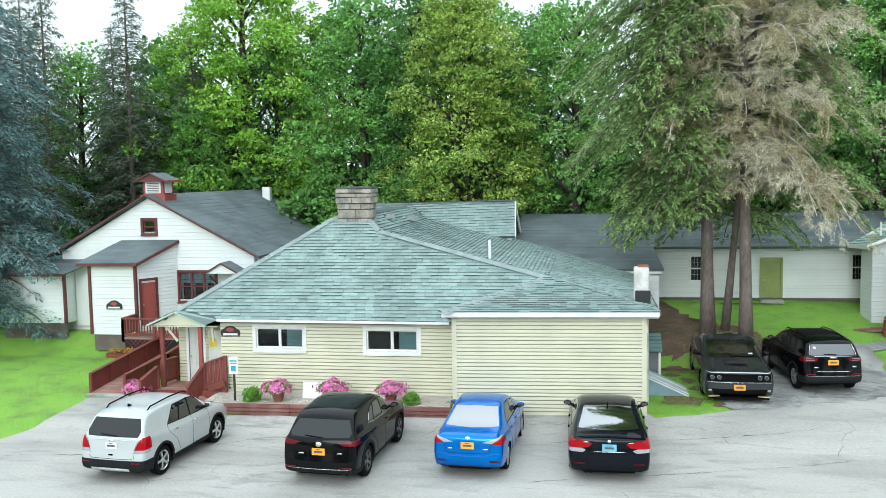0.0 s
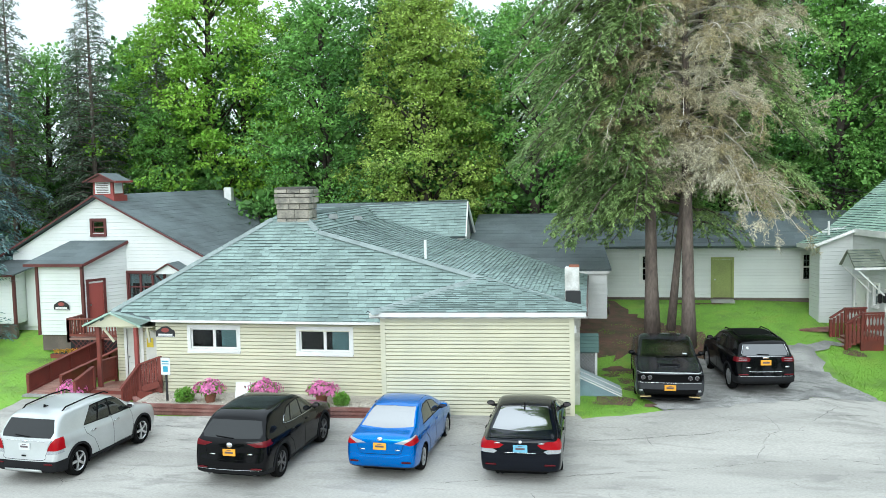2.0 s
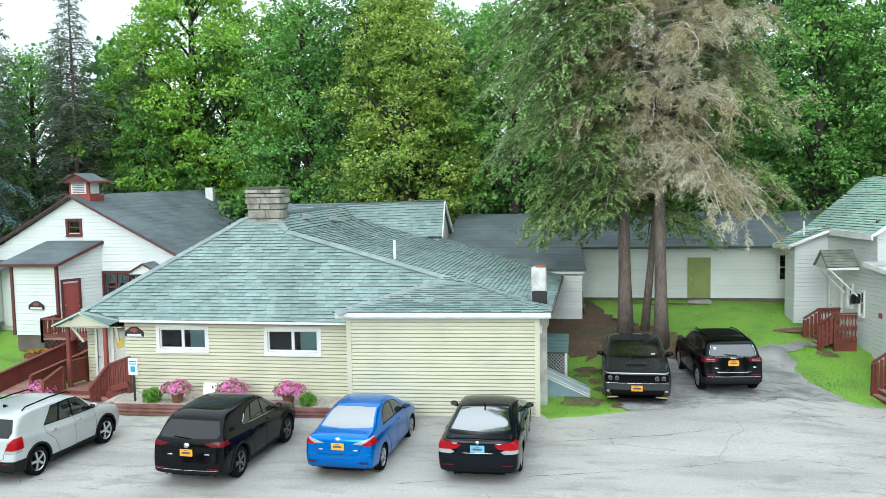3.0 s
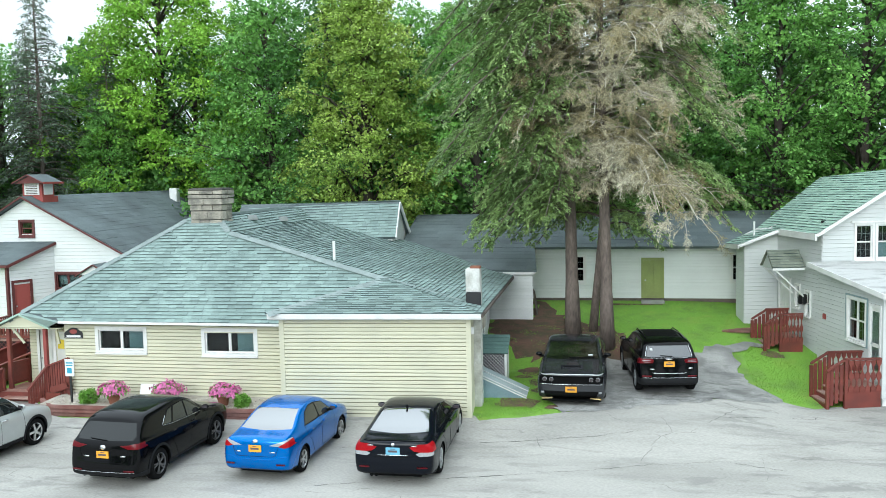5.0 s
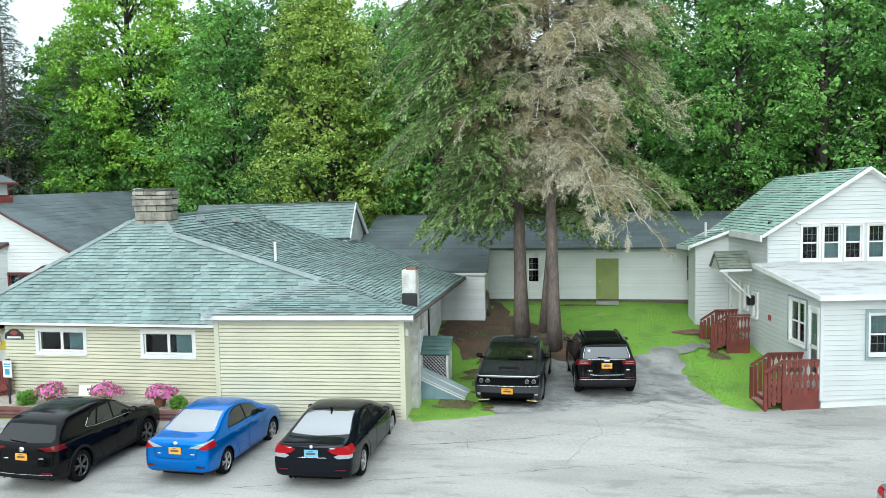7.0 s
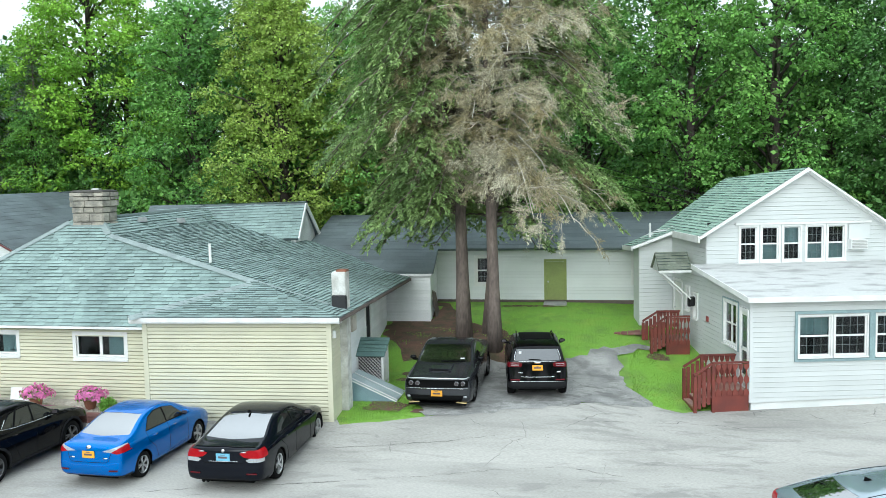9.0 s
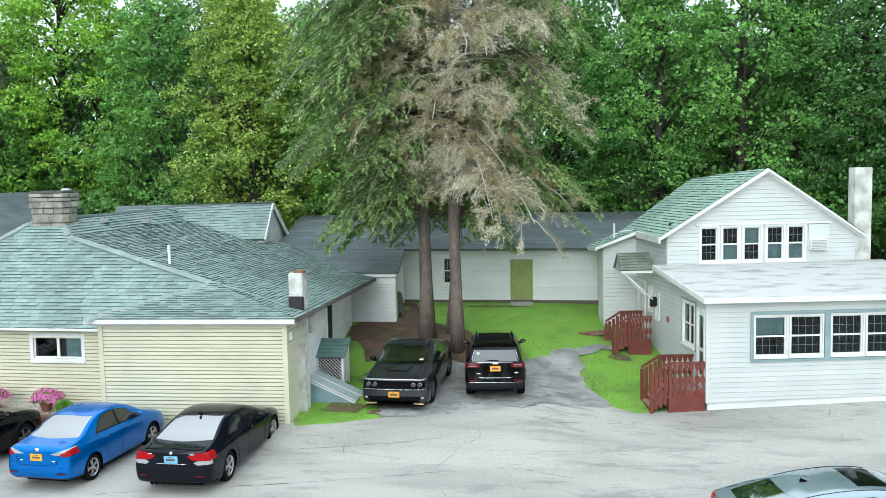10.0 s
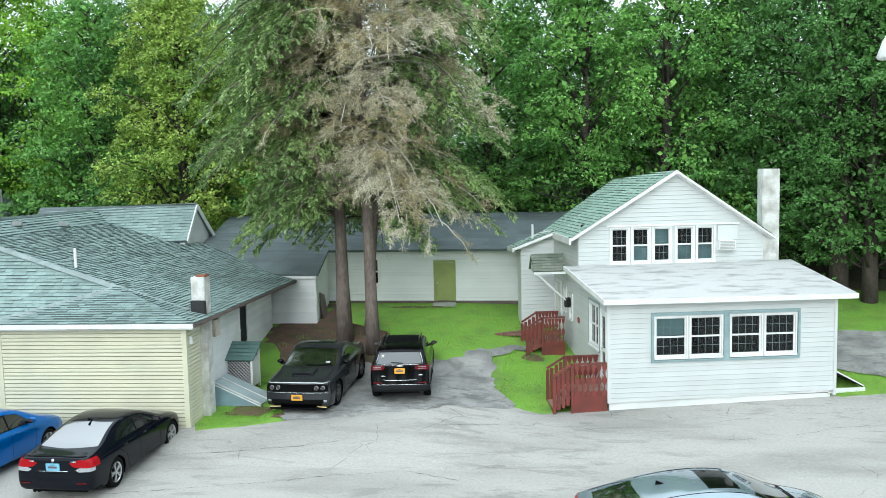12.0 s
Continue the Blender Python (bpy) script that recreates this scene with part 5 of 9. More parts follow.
def rail(parent, a, b, h=0.9, balusters=0, posts=2, solid=False, gap=0.0):
    """A stained railing from a to b along the feet of its posts: rails, posts, and either balusters or a board infill."""
    a, b = Vector(a), Vector(b)
    up = Vector((0, 0, 1))
    part("rail", bar(a + up * h, b + up * h, 0.14, 0.045), M["deck"], parent, "worn top rail")
    part("rail", bar(a + up * 0.12, b + up * 0.12, 0.05, 0.09), M["deck"], parent)
    for i in range(posts):
        p = a.lerp(b, i / (posts - 1))
        part("post", box(-0.045, 0.045, -0.045, 0.045, -0.15, h - 0.02), M["deck"], parent).matrix_basis = Matrix.Translation(p)
    if solid:
        bm = bmesh.new()
        n = (b - a).cross(up).normalized() * 0.012
        vs = [bm.verts.new(p + q) for q in (n, -n) for p in (a + up * 0.17, b + up * 0.17, b + up * (h - 0.04), a + up * (h - 0.04))]
        for f in ((0, 1, 2, 3), (7, 6, 5, 4), (0, 4, 5, 1), (1, 5, 6, 2), (2, 6, 7, 3), (3, 7, 4, 0)):
            bm.faces.new([vs[k] for k in f])
        part("infill", bm, M["deck"], parent)
    for i in range(balusters):
        p = a.lerp(b, (i + 0.5) / balusters)
        part("baluster", box(-0.019, 0.019, -0.019, 0.019, 0.1, h - 0.02), M["deck"], parent).matrix_basis = Matrix.Translation(p)


def picket_run(parent, a, b, foot, n):
    """Close pickets under a sloping top rail from a to b, down to the height foot(share)."""
    a, b = Vector(a), Vector(b)
    part("rail", bar(a, b, 0.13, 0.05), M["deck"], parent, "worn sloping top rail")
    ang = math.degrees(math.atan2(b.y - a.y, b.x - a.x))
    w = (b - a).xy.length / n
    for i in range(n):
        q = a.lerp(b, (i + 0.5) / n)
        z = foot((i + 0.5) / n)
        part("picket", box(-w * 0.4, w * 0.4, -0.015, 0.015, 0, q.z - 0.02 - z), M["deck"], parent).matrix_basis = pose(q.x, q.y, z, 0, 0, ang)


picket_run(porch, (-14.27, 24.3, 0.8), (-13.9, 24.82, 1.48), lambda k: 0.3 + 0.2 * k, 9)
picket_run(porch, (-13.9, 24.82, 1.48), (-13.24, 24.86, 1.72), lambda k: 0.5 + 0.12 * k, 8)
part("post", box(-13.95, -13.86, 24.78, 24.87, 0.3, 1.5), M["deck"], porch)
part("post", box(-13.26, -13.17, 24.82, 24.91, 0.5, 1.74), M["deck"], porch)
part("deck_skirt", bar((-13.75, 24.7, 0.72), (-13.2, 24.74, 0.9), 0.05, 0.2), M["deck"], porch)
rail(porch, (-15.75, 24.2, 0.3), (-15.5, 24.85, 0.62), 0.75, 0, 2, True)
rail(porch, (-15.55, 25.25, 0.64), (-15.4, 26.0, 0.64), 0.8, 0, 2, True)
ramp = thing("access_ramp", Matrix.Identity(4), "red brown wooden access ramp with solid railings", "ramp")
for i in range(28):
    f = i / 28
    y = 24.95 + 4.1 * f
    b = part("ramp_board", box(-0.63, 0.63, 0, 0.135, -0.03, 0), M["deck_floor"], ramp)
    b.matrix_basis = pose(-17.27 + 0.35 * f, y, 0.44 + 0.5 * f, 4.5)
part("ramp_apron", box(-18.0, -16.5, 24.72, 24.95, 0.36, 0.42), M["concrete"], ramp)
rail(ramp, (-17.93, 25.0, 0.36), (-17.5, 29.0, 0.86), 0.68, 0, 5, True)
rail(ramp, (-16.64, 24.85, 0.38), (-16.35, 27.2, 0.62), 0.68, 0, 3, True)
rail(ramp, (-16.35, 27.2, 0.62), (-16.2, 29.0, 0.86), 0.68, 0, 2, True)

bed = thing("raised_bed", Matrix.Identity(4), "gravel bed edged with stacked red timbers", "garden bed")
part("gravel_fill", slab([(-13.5, 23.75, 0.55), (-5.95, 23.95, 0.55), (-5.95, 25.1, 0.58), (-13.5, 25.1, 0.58)], 0.4), M["gravel"], bed)
rngb = random.Random(2)
for k in range(3):
    segs = [(-13.9, 24.45), (-13.1, 23.68), (-10.7, 23.7), (-8.3, 23.78), (-5.9, 23.86)]
    for (x0, y0), (x1, y1) in zip(segs, segs[1:]):
        j = rngb.uniform(-0.015, 0.015)
        bm = bar((x0, y0 + j, 0.27 + 0.115 * k), (x1, y1 + j, 0.27 + 0.115 * k), 0.14, 0.105)
        bmesh.ops.bevel(bm, geom=bm.edges[:], offset=0.018, segments=2, affect="EDGES")
        part("timber", bm, M["timber"], bed)
[]
rs = np.random.default_rng(5)
pp = np.c_[rs.uniform(-13.3, -6.0, 2600), rs.uniform(23.85, 25.08, 2600), np.full(2600, 0.57)]
st = leaf_mesh("pebbles", pp, rs.normal(0, 1, (2600, 3)) * [1, 1, 0.25], rs.normal(0, 1, (2600, 3)) * [1, 1, 0.3], rs.uniform(0.03, 0.07, 2600), rs.uniform(0.03, 0.06, 2600), mat("loose pebbles", (0.58, 0.53, 0.46), (0.4, 0.36, 0.31), 0.9, rand="island", amount=0.4), bed)
tagged(st, kind="stuff")


def flower_pot(x, y, z, seed, label, pot=True):
    rng = np.random.default_rng(seed)
    t = thing("flower_pot", T(x, y, z), label, "flower pot", "flower pots")
    part("pot", tube([(0, 0, 0), (0, 0, 0.26), (0, 0, 0.26), (0, 0, 0.32)], [0.13, 0.19, 0.21, 0.21], 18), M["terracotta"], t, smooth=False)
    n = 520
    d = rng.normal(size=(n, 3))
    d /= np.linalg.norm(d, axis=1)[:, None]
    d[:, 2] = np.abs(d[:, 2]) * 0.8 - 0.12
    pos = np.array([0, 0, 0.38]) + d * [0.42, 0.36, 0.34] * rng.uniform(0.7, 1.05, (n, 1))
    leaf_mesh("foliage", pos * [0.93, 0.93, 0.95], d + rng.normal(0, 0.5, (n, 3)), rng.normal(size=(n, 3)), rng.uniform(0.07, 0.14, n), rng.uniform(0.04, 0.07, n), M["shrub"], t)
    n = 900
    d = rng.normal(size=(n, 3))
    d /= np.linalg.norm(d, axis=1)[:, None]
    d[:, 2] = np.abs(d[:, 2]) * 0.9 - 0.1
    lump = 1 + 0.16 * np.sin(6 * d[:, :1] + seed) + 0.14 * np.sin(7 * d[:, 1:2] + 3 * d[:, 2:])
    pos = np.array([0, 0, 0.38]) + d * [0.42, 0.36, 0.33] * rng.uniform(0.75, 1.15, (n, 1)) * lump
    leaf_mesh("blossom", pos, np.cross(d, rng.normal(size=(n, 3))), np.cross(d, rng.normal(size=(n, 3))), rng.uniform(0.05, 0.09, n), rng.uniform(0.05, 0.09, n), M["pink"], t)
    return t


flower_pot(-11.2, 24.05, 0.55, 1, "terracotta pot of pink petunias on the gravel")
flower_pot(-9.55, 24.25, 0.55, 2, "terracotta pot of pink petunias on the gravel")
flower_pot(-7.75, 24.2, 0.55, 3, "terracotta pot of pink petunias on the gravel")
flower_pot(-16.05, 24.55, 0.3, 4, "terracotta pot of pink petunias by the ramp")


def shrub(x, y, z, seed, r=0.3):
    rng = np.random.default_rng(seed)
    t = thing("small_shrub", T(x, y, z), "small rounded green shrub in the gravel bed", "shrub", "bed shrubs")
    bm = bmesh.new()
    for k in range(9):
        a = rng.uniform(0, 6.28)
        add_tube(bm, [(0, 0, 0), (0.4 * r * math.cos(a), 0.4 * r * math.sin(a), 0.7 * r), (0.8 * r * math.cos(a), 0.8 * r * math.sin(a), 1.1 * r)], [0.012, 0.008, 0.004], 4)
    part("stem", bm, M["bark"], t)
    n = 1500
    d = rng.normal(size=(n, 3))
    d /= np.linalg.norm(d, axis=1)[:, None]
    d[:, 2] = d[:, 2] * 0.8
    pos = np.array([0, 0, 0.75 * r]) + d * r * rng.uniform(0.45, 1.1, (n, 1)) * (1 + 0.15 * np.sin(5 * d[:, :1] + 4 * d[:, 1:2]))
    pos[:, 2] = np.maximum(pos[:, 2], 0.02)
    leaf_mesh("foliage", pos, d + rng.normal(0, 0.6, (n, 3)), rng.normal(size=(n, 3)), rng.uniform(0.05, 0.1, n), rng.uniform(0.03, 0.05, n), M["shrub"], t)


shrub(-12.0, 24.05, 0.55, 7, 0.25)
shrub(-7.1, 24.1, 0.55, 8, 0.21)
wb = thing("white_board", T(-10.25, 24.4, 0.57), "blank white board propped in the gravel bed", "board")
part("panel", box(-0.31, 0.31, -0.012, 0.012, 0, 0.5, 0.004), M["paper"], wb).matrix_basis = pose(0, 0, 0, -14)
part("prop", bar((0, 0.2, 0), (0, 0.05, 0.4), 0.03), M["deck"], wb)
sg = thing("parking_sign", T(-12.55, 23.95, 0.5), "white and blue parking sign on a dark post", "sign")
part("post", box(-0.03, 0.03, 0.012, 0.05, 0, 1.35), M["black"], sg)
pl = part("sign_plate", box(-0.15, 0.15, -0.01, 0.01, 0.88, 1.4, 0.005), M["paper"], sg)
part("symbol", box(-0.075, 0.075, -0.016, -0.011, 0.97, 1.14), M["sign_blue"], pl)
part("text_bar", box(-0.11, 0.11, -0.016, -0.011, 1.27, 1.31), M["sign_blue"], pl)
part("text_bar", box(-0.11, 0.11, -0.016, -0.011, 1.2, 1.23), M["sign_blue"], pl)


def arch_sign(m, label):
    s = thing("name_sign", m, label, "sign", "arched name signs")
    pts = [(-0.32, 0), (0.32, 0), (0.32, 0.16)] + [(0.3 * math.cos(a) * (0.98 - 0.2 * (math.sin(a) > 0.5)), 0.16 + 0.18 * math.sin(a)) for a in np.linspace(0.25, math.pi - 0.25, 9)] + [(-0.32, 0.16)]
    part("board", prism(pts, -0.03, 0.0), M["black"], s, "black arched board")
    part("oval", tube([(0, -0.034, 0.22), (0, -0.03, 0.22)], [0.12, 0.12], 20), M["red_door"], s).matrix_basis = Matrix.Diagonal((1.1, 1, 0.6, 1)) @ Matrix.Translation((0, 0, 0.14))
    part("text_bar", box(-0.24, 0.24, -0.036, -0.03, 0.04, 0.1), M["paper"], s)
    part("border", box(-0.3, 0.3, -0.034, -0.03, 0.012, 0.022), M["paper"], s)


arch_sign(T(-13.1, 25.1, 2.32), "black arched wall sign with red oval and white lettering")
arch_sign(T(-19.8, 29.8, 2.4), "black arched wall sign on the white entry block")

# ---- small things by the side wall ----
bn = thing("lattice_bin", T(-0.55, 27.6, 0.7, 0), "white lattice bin store with green sloping lid", "bin store")
for x in (0, 0.83):
    for y in (0, 0.62):
        part("post", box(x - 0.035, x + 0.035, y - 0.035, y + 0.035, -0.12, 0.85 + 0.35 * (y > 0)), M["trim"], bn)
part("lid", slab([(-0.08, -0.1, 0.86), (0.91, -0.1, 0.86), (0.91, 0.72, 1.3), (-0.08, 0.72, 1.3)], 0.04), M["box_green"], bn, "green slatted lid")
for i in range(1, 5):
    y = -0.1 + 0.164 * i
    part("batten", box(-0.08, 0.91, y - 0.01, y + 0.01, 0.87 + 0.44 * (y + 0.1) / 0.82, 0.89 + 0.44 * (y + 0.1) / 0.82), M["box_green"], bn)
# near-black sheet that paints the shade inside the bin behind its lattice
part("lining", box(0.03, 0.8, 0.02, 0.05, 0.0, 0.82), M["dark"], bn)
part("side_panel", box(0.83, 0.86, 0.03, 0.6, 0.0, 0.9), M["trim"], bn)
for i in range(-5, 8):
    for d in (1, -1):
        x0 = 0.11 * i
        a, b = (x0, 0.05), (x0 + 0.75, 0.8)
        lo = max(0, -x0 / 0.75) if x0 < 0 else 0
        hi = min(1, (0.83 - x0) / 0.75)
        if hi > lo:
            pa, pb = [(x0 + 0.75 * q, 0.05 + 0.75 * q) for q in (lo, hi)]
            if d < 0:
                pa, pb = (0.83 - pa[0], pa[1]), (0.83 - pb[0], pb[1])
            part("lattice_strip", bar((pa[0], -0.03 - 0.006 * d, pa[1]), (pb[0], -0.03 - 0.006 * d, pb[1]), 0.008, 0.044, (0, 1, 0)), M["trim"], bn)
bk = thing("cellar_bulkhead", T(-0.45, 26.25, 0.42), "blue grey sloping cellar bulkhead doors", "bulkhead")
part("side_panel", prism([(0, 0), (1.45, 0), (1.45, 0.06), (0, 0.72)], 0, 0.05), M["bulkhead"], bk)
part("side_panel", prism([(0, 0), (1.45, 0), (1.45, 0.06), (0, 0.72)], 1.05, 1.1), M["bulkhead"], bk)
for y0, y1 in ((-0.03, 0.54), (0.56, 1.13)):
    part("door_leaf", slab([(0, y0, 0.75), (1.5, y0, 0.08), (1.5, y1, 0.08), (0, y1, 0.75)], 0.03), M["leaf_grey"], bk, "pale grey door leaf")
    part("leaf_rib", bar((0, y0 + 0.02, 0.77), (1.5, y0 + 0.02, 0.1), 0.03, 0.02), M["trim"], bk)
part("white_edge", bar((0, -0.035, 0.7), (1.5, -0.035, 0.03), 0.012, 0.03), M["trim"], bk)
mb = thing("meter_box", T(-0.44, 26.2, 2.6), "beige electricity meter box on the side wall", "meter box")
part("case", box(0.0, 0.26, -0.2, 0.2, 0, 0.5, 0.02), M["gravel"], mb)
part("conduit", tube([(0.06, 0, 0.5), (0.06, 0, 0.72)], [0.025, 0.025]), M["metal"], mb)
wl_ = thing("wall_lamp", T(-0.38, 24.6, 2.7), "small white wall lamp at the corner", "lamp")
part("shade", tube([(0.04, 0, 0), (0.04, 0, 0.2)], [0.07, 0.05], 10), M["trim"], wl_)
part("bracket", box(-0.02, 0.05, -0.03, 0.03, 0.08, 0.14), M["metal"], wl_)
pd = thing("brick_pad", T(7.55, 32.7, ground_z(8, 33) - 0.02), "small brown brick pad beside the steps", "paving")
for i in range(5):
    for j in range(6):
        part("brick", box(0.24 * i, 0.24 * i + 0.225, 0.16 * j, 0.16 * j + 0.145, 0, 0.06, 0.008), M["timber"], pd)


# ---- white gabled building with dark red trim ----
hall = thing("gabled_hall", Matrix.Identity(4), "white gabled building with dark red trim and cupola", "building")
hm = T(-22.9, 31.4, 0)
HW, HS = (4.98, 6.54, 2.5, 3.66), (3.56, 4.1, 5.18, 5.72)
wall(hall, hm, [(0, 1.3), (8.15, 1.3), (8.15, 4.4), (3.83, 6.6), (0, 4.45)], 0.2, [HW, HS], M["white_wall"], M["white"], 0.14, "white clapboard gable wall")
window(hall, hm, *HW, M["maroon"], 3, 2, 2, surround=0.07, glow=(0.02, 0.98, 0.62, 1.0), label="triple window with dark red trim", muntin=M["maroon"])
for u in (5.0, 5.5, 6.02, 6.4):
    p = part("curtain", box(u, u + 0.1, 0.12, 0.13, 2.52, 3.3), M["curtain"], hall)
    p.matrix_basis = hm
window(hall, hm, *HS, M["maroon"], 1, surround=0.08, label="small gable window with dark red trim", muntin=M["maroon"])
PX, PZ = -19.07, 6.72
roof(hall, [[(-14.45, 31.15, 4.3), (-14.45, 43, 4.3), (PX, 43, PZ), (PX, 31.15, PZ)], [(-23.4, 43, 4.35), (-23.4, 31.15, 4.35), (PX, 31.15, PZ), (PX, 43, PZ)]], 0.08, M["dark_roof"], 0.3, 1.0, "dark grey gable roof")
for a in ((-14.45, 31.12, 4.22), (-23.4, 31.12, 4.27)):
    part("rake_board", bar(a, (PX, 31.12, PZ - 0.03), 0.05, 0.1, (0, 1, 0)), M["maroon"], hall, "dark red rake board")
part("wall", box(-14.85, -14.65, 31.6, 42.8, 1.3, 4.3), M["white_wall"], hall)
part("wall", box(-23.0, -22.8, 31.6, 42.8, 1.3, 4.4), M["white_wall"], hall)
part("wall", prism([(-22.9, 1.3), (-14.75, 1.3), (-14.75, 4.3), (PX, 6.55), (-22.9, 4.4)], 42.6, 42.8), M["white_wall"], hall)
part("foundation", box(-22.9, -14.75, 31.45, 31.6, 0.8, 1.3), M["foundation"], hall)
part("chimney", box(-18.35, -17.95, 41.7, 42.05, 5.9, 6.84, 0.02), M["trim"], hall, "white chimney pipe")
# projecting entry block
wall(hall, T(-20.78, 29.85, 0), [(0, 1.42), (1.88, 1.42), (1.88, 4.14), (0, 4.14)], 0.12, [], M["white_wall"], M["white"], 0.14, "white clapboard entry block")
dw = math.hypot(0.95, 1.55)
dang = math.degrees(math.atan2(1.55, 0.95))
wall(hall, T(-18.9, 29.85, 0, dang), [(0, 1.42), (dw, 1.42), (dw, 4.8), (0, 4.14)], 0.12, [(0.2, 0.8, 1.75, 3.45)], M["white_wall"], M["white"], 0.14, "white clapboard entry side")
door(hall, T(-18.9, 29.85, 0, dang), 0.2, 0.8, 1.75, 3.45, M["red_door"], M["maroon"], panels=0, label="plain faded red door")
wall(hall, T(-20.78, 31.4, 0, -90), [(0, 1.42), (1.55, 1.42), (1.55, 4.14), (0, 4.8)], 0.12, [], M["white_wall"], M["white"], 0.14)
part("foundation", box(-20.74, -18.95, 29.9, 30.0, 0.8, 1.42), M["foundation"], hall)
for x, y in ((-20.78, 29.83), (-18.9, 29.83)):
    part("corner_board", box(x - 0.05, x + 0.05, y - 0.065, y + 0.05, 1.42, 4.14), M["maroon"], hall, "dark red corner board")
roof(hall, [[(-21.15, 29.55, 4.18), (-18.68, 29.55, 4.18), (-17.85, 31.38, 4.92), (-20.3, 31.38, 4.92)]], 0.06, M["dark_roof"], 0.3, 1.0, "dark grey shed roof")
part("fascia", bar((-21.15, 29.54, 4.12), (-18.68, 29.54, 4.12), 0.04, 0.1), M["maroon"], hall)
part("fascia", bar((-18.67, 29.54, 4.12), (-17.84, 31.38, 4.86), 0.04, 0.1), M["maroon"], hall)
wall(hall, T(-25.2, 30.6, 0), [(0, 1.7), (2.84, 1.7), (2.84, 3.66), (0, 3.66)], 0.12, [], M["white_wall"], M["white"], 0.14, "white clapboard lean-to wall")
wall(hall, T(-22.36, 30.6, 0, 90), [(0, 1.7), (0.8, 1.7), (0.8, 4.0), (0, 3.66)], 0.12, [], M["white_wall"], M["white"], 0.14)
part("foundation", box(-25.1, -22.4, 30.65, 30.8, 0.8, 1.7), M["foundation"], hall)
part("corner_board", box(-22.41, -22.31, 30.53, 30.64, 1.7, 3.66), M["maroon"], hall, "dark red corner board")
part("wall", box(-22.3, -20.8, 31.25, 31.38, 1.5, 4.1), M["white"], hall)
roof(hall, [[(-25.4, 30.3, 3.68), (-22.2, 30.3, 3.68), (-21.3, 31.38, 4.16), (-25.4, 31.38, 4.16)]], 0.06, M["dark_roof"], 0.3, 1.0, "dark grey lean-to roof")
part("fascia", bar((-25.4, 30.29, 3.63), (-22.2, 30.29, 3.63), 0.04, 0.08), M["maroon"], hall)
# hood over the second door
roof(hall, [[(-15.05, 30.5, 3.72), (-15.05, 31.4, 3.72), (-15.75, 31.4, 4.1), (-15.75, 30.5, 4.1)], [(-16.5, 31.4, 3.68), (-16.5, 30.5, 3.68), (-15.75, 30.5, 4.1), (-15.75, 31.4, 4.1)]], 0.05, M["dark_roof"], 0.3, 0.6, "small gabled door hood")
part("gable", prism([(-16.4, 3.68), (-15.1, 3.68), (-15.75, 4.04)], 30.55, 30.6), M["white"], hall)
for a in ((-16.52, 30.48, 3.64), (-15.03, 30.48, 3.68)):
    part("rake_board", bar(a, (-15.75, 30.48, 4.08), 0.04, 0.09, (0, 1, 0)), M["maroon"], hall)
for x in (-16.3, -15.2):
    part("bracket", bar((x, 30.65, 3.6), (x, 31.35, 3.2), 0.05), M["maroon"], hall)
# cupola
cu = part("cupola", box(-19.6, -18.55, 31.75, 32.75, 6.2, 6.7), M["red_door"], hall, "red and white roof cupola")
part("lantern", box(-19.5, -18.65, 31.85, 32.65, 6.7, 7.28), M["red_door"], cu)
part("louvre_panel", box(-19.4, -18.75, 31.82, 31.85, 6.76, 7.22), M["white"], cu)
part("louvre_panel", box(-18.65, -18.62, 31.97, 32.53, 6.76, 7.22), M["white"], cu)
for i in range(6):
    part("louvre_slat", box(-19.33, -18.82, 31.806, 31.82, 6.8 + 0.068 * i, 6.83 + 0.068 * i), M["foundation"], cu)
for q in ([(-19.76, 31.6, 7.25), (-19.76, 32.9, 7.25), (-19.08, 32.9, 7.58), (-19.08, 31.6, 7.58)], [(-18.4, 32.9, 7.25), (-18.4, 31.6, 7.25), (-19.08, 31.6, 7.58), (-19.08, 32.9, 7.58)]):
    part("cupola_roof", slab(q, 0.05), M["dark_roof"], cu)
part("cupola_gable", prism([(-19.7, 7.22), (-18.46, 7.22), (-19.08, 7.52)], 31.64, 31.69), M["maroon"], cu)
for a in ((-19.78, 31.58, 7.22), (-18.38, 31.58, 7.22)):
    part("cupola_trim", bar(a, (-19.08, 31.58, 7.56), 0.04, 0.07, (0, 1, 0)), M["maroon"], cu)
part("cupola_trim", bar((-18.38, 31.58, 7.23), (-18.38, 32.9, 7.23), 0.05, 0.08), M["red_door"], cu)
# deck at the red door
dk = thing("hall_deck", Matrix.Identity(4), "dark red stained deck with slatted railing", "deck")
part("deck_floor", box(-18.95, -16.3, 28.75, 30.3, 1.45, 1.52), M["deck_floor"], dk)
rail(dk, (-18.9, 28.78, 1.5), (-16.4, 28.78, 1.5), 0.72, 22, 3)
rail(dk, (-18.9, 28.78, 1.5), (-18.9, 29.75, 1.5), 0.72, 9, 2)
for i in range(-3, 12):
    for d in (1, -1):
        a, b = Vector((-18.85 + 0.18 * i, 28.74 - 0.01 * d, 0.95)), Vector((-18.85 + 0.18 * i + 0.5 * d, 28.74 - 0.01 * d, 1.45))
        if min(a.x, b.x) > -18.9 and max(a.x, b.x) < -16.9:
            part("lattice_strip", bar(a, b, 0.03, 0.012, (0, 1, 0)), M["maroon"], dk)
# near-black sheet added for the shade under the deck
part("lattice_backing", box(-18.85, -16.4, 28.8, 28.83, 0.8, 1.45), M["dark"], dk)
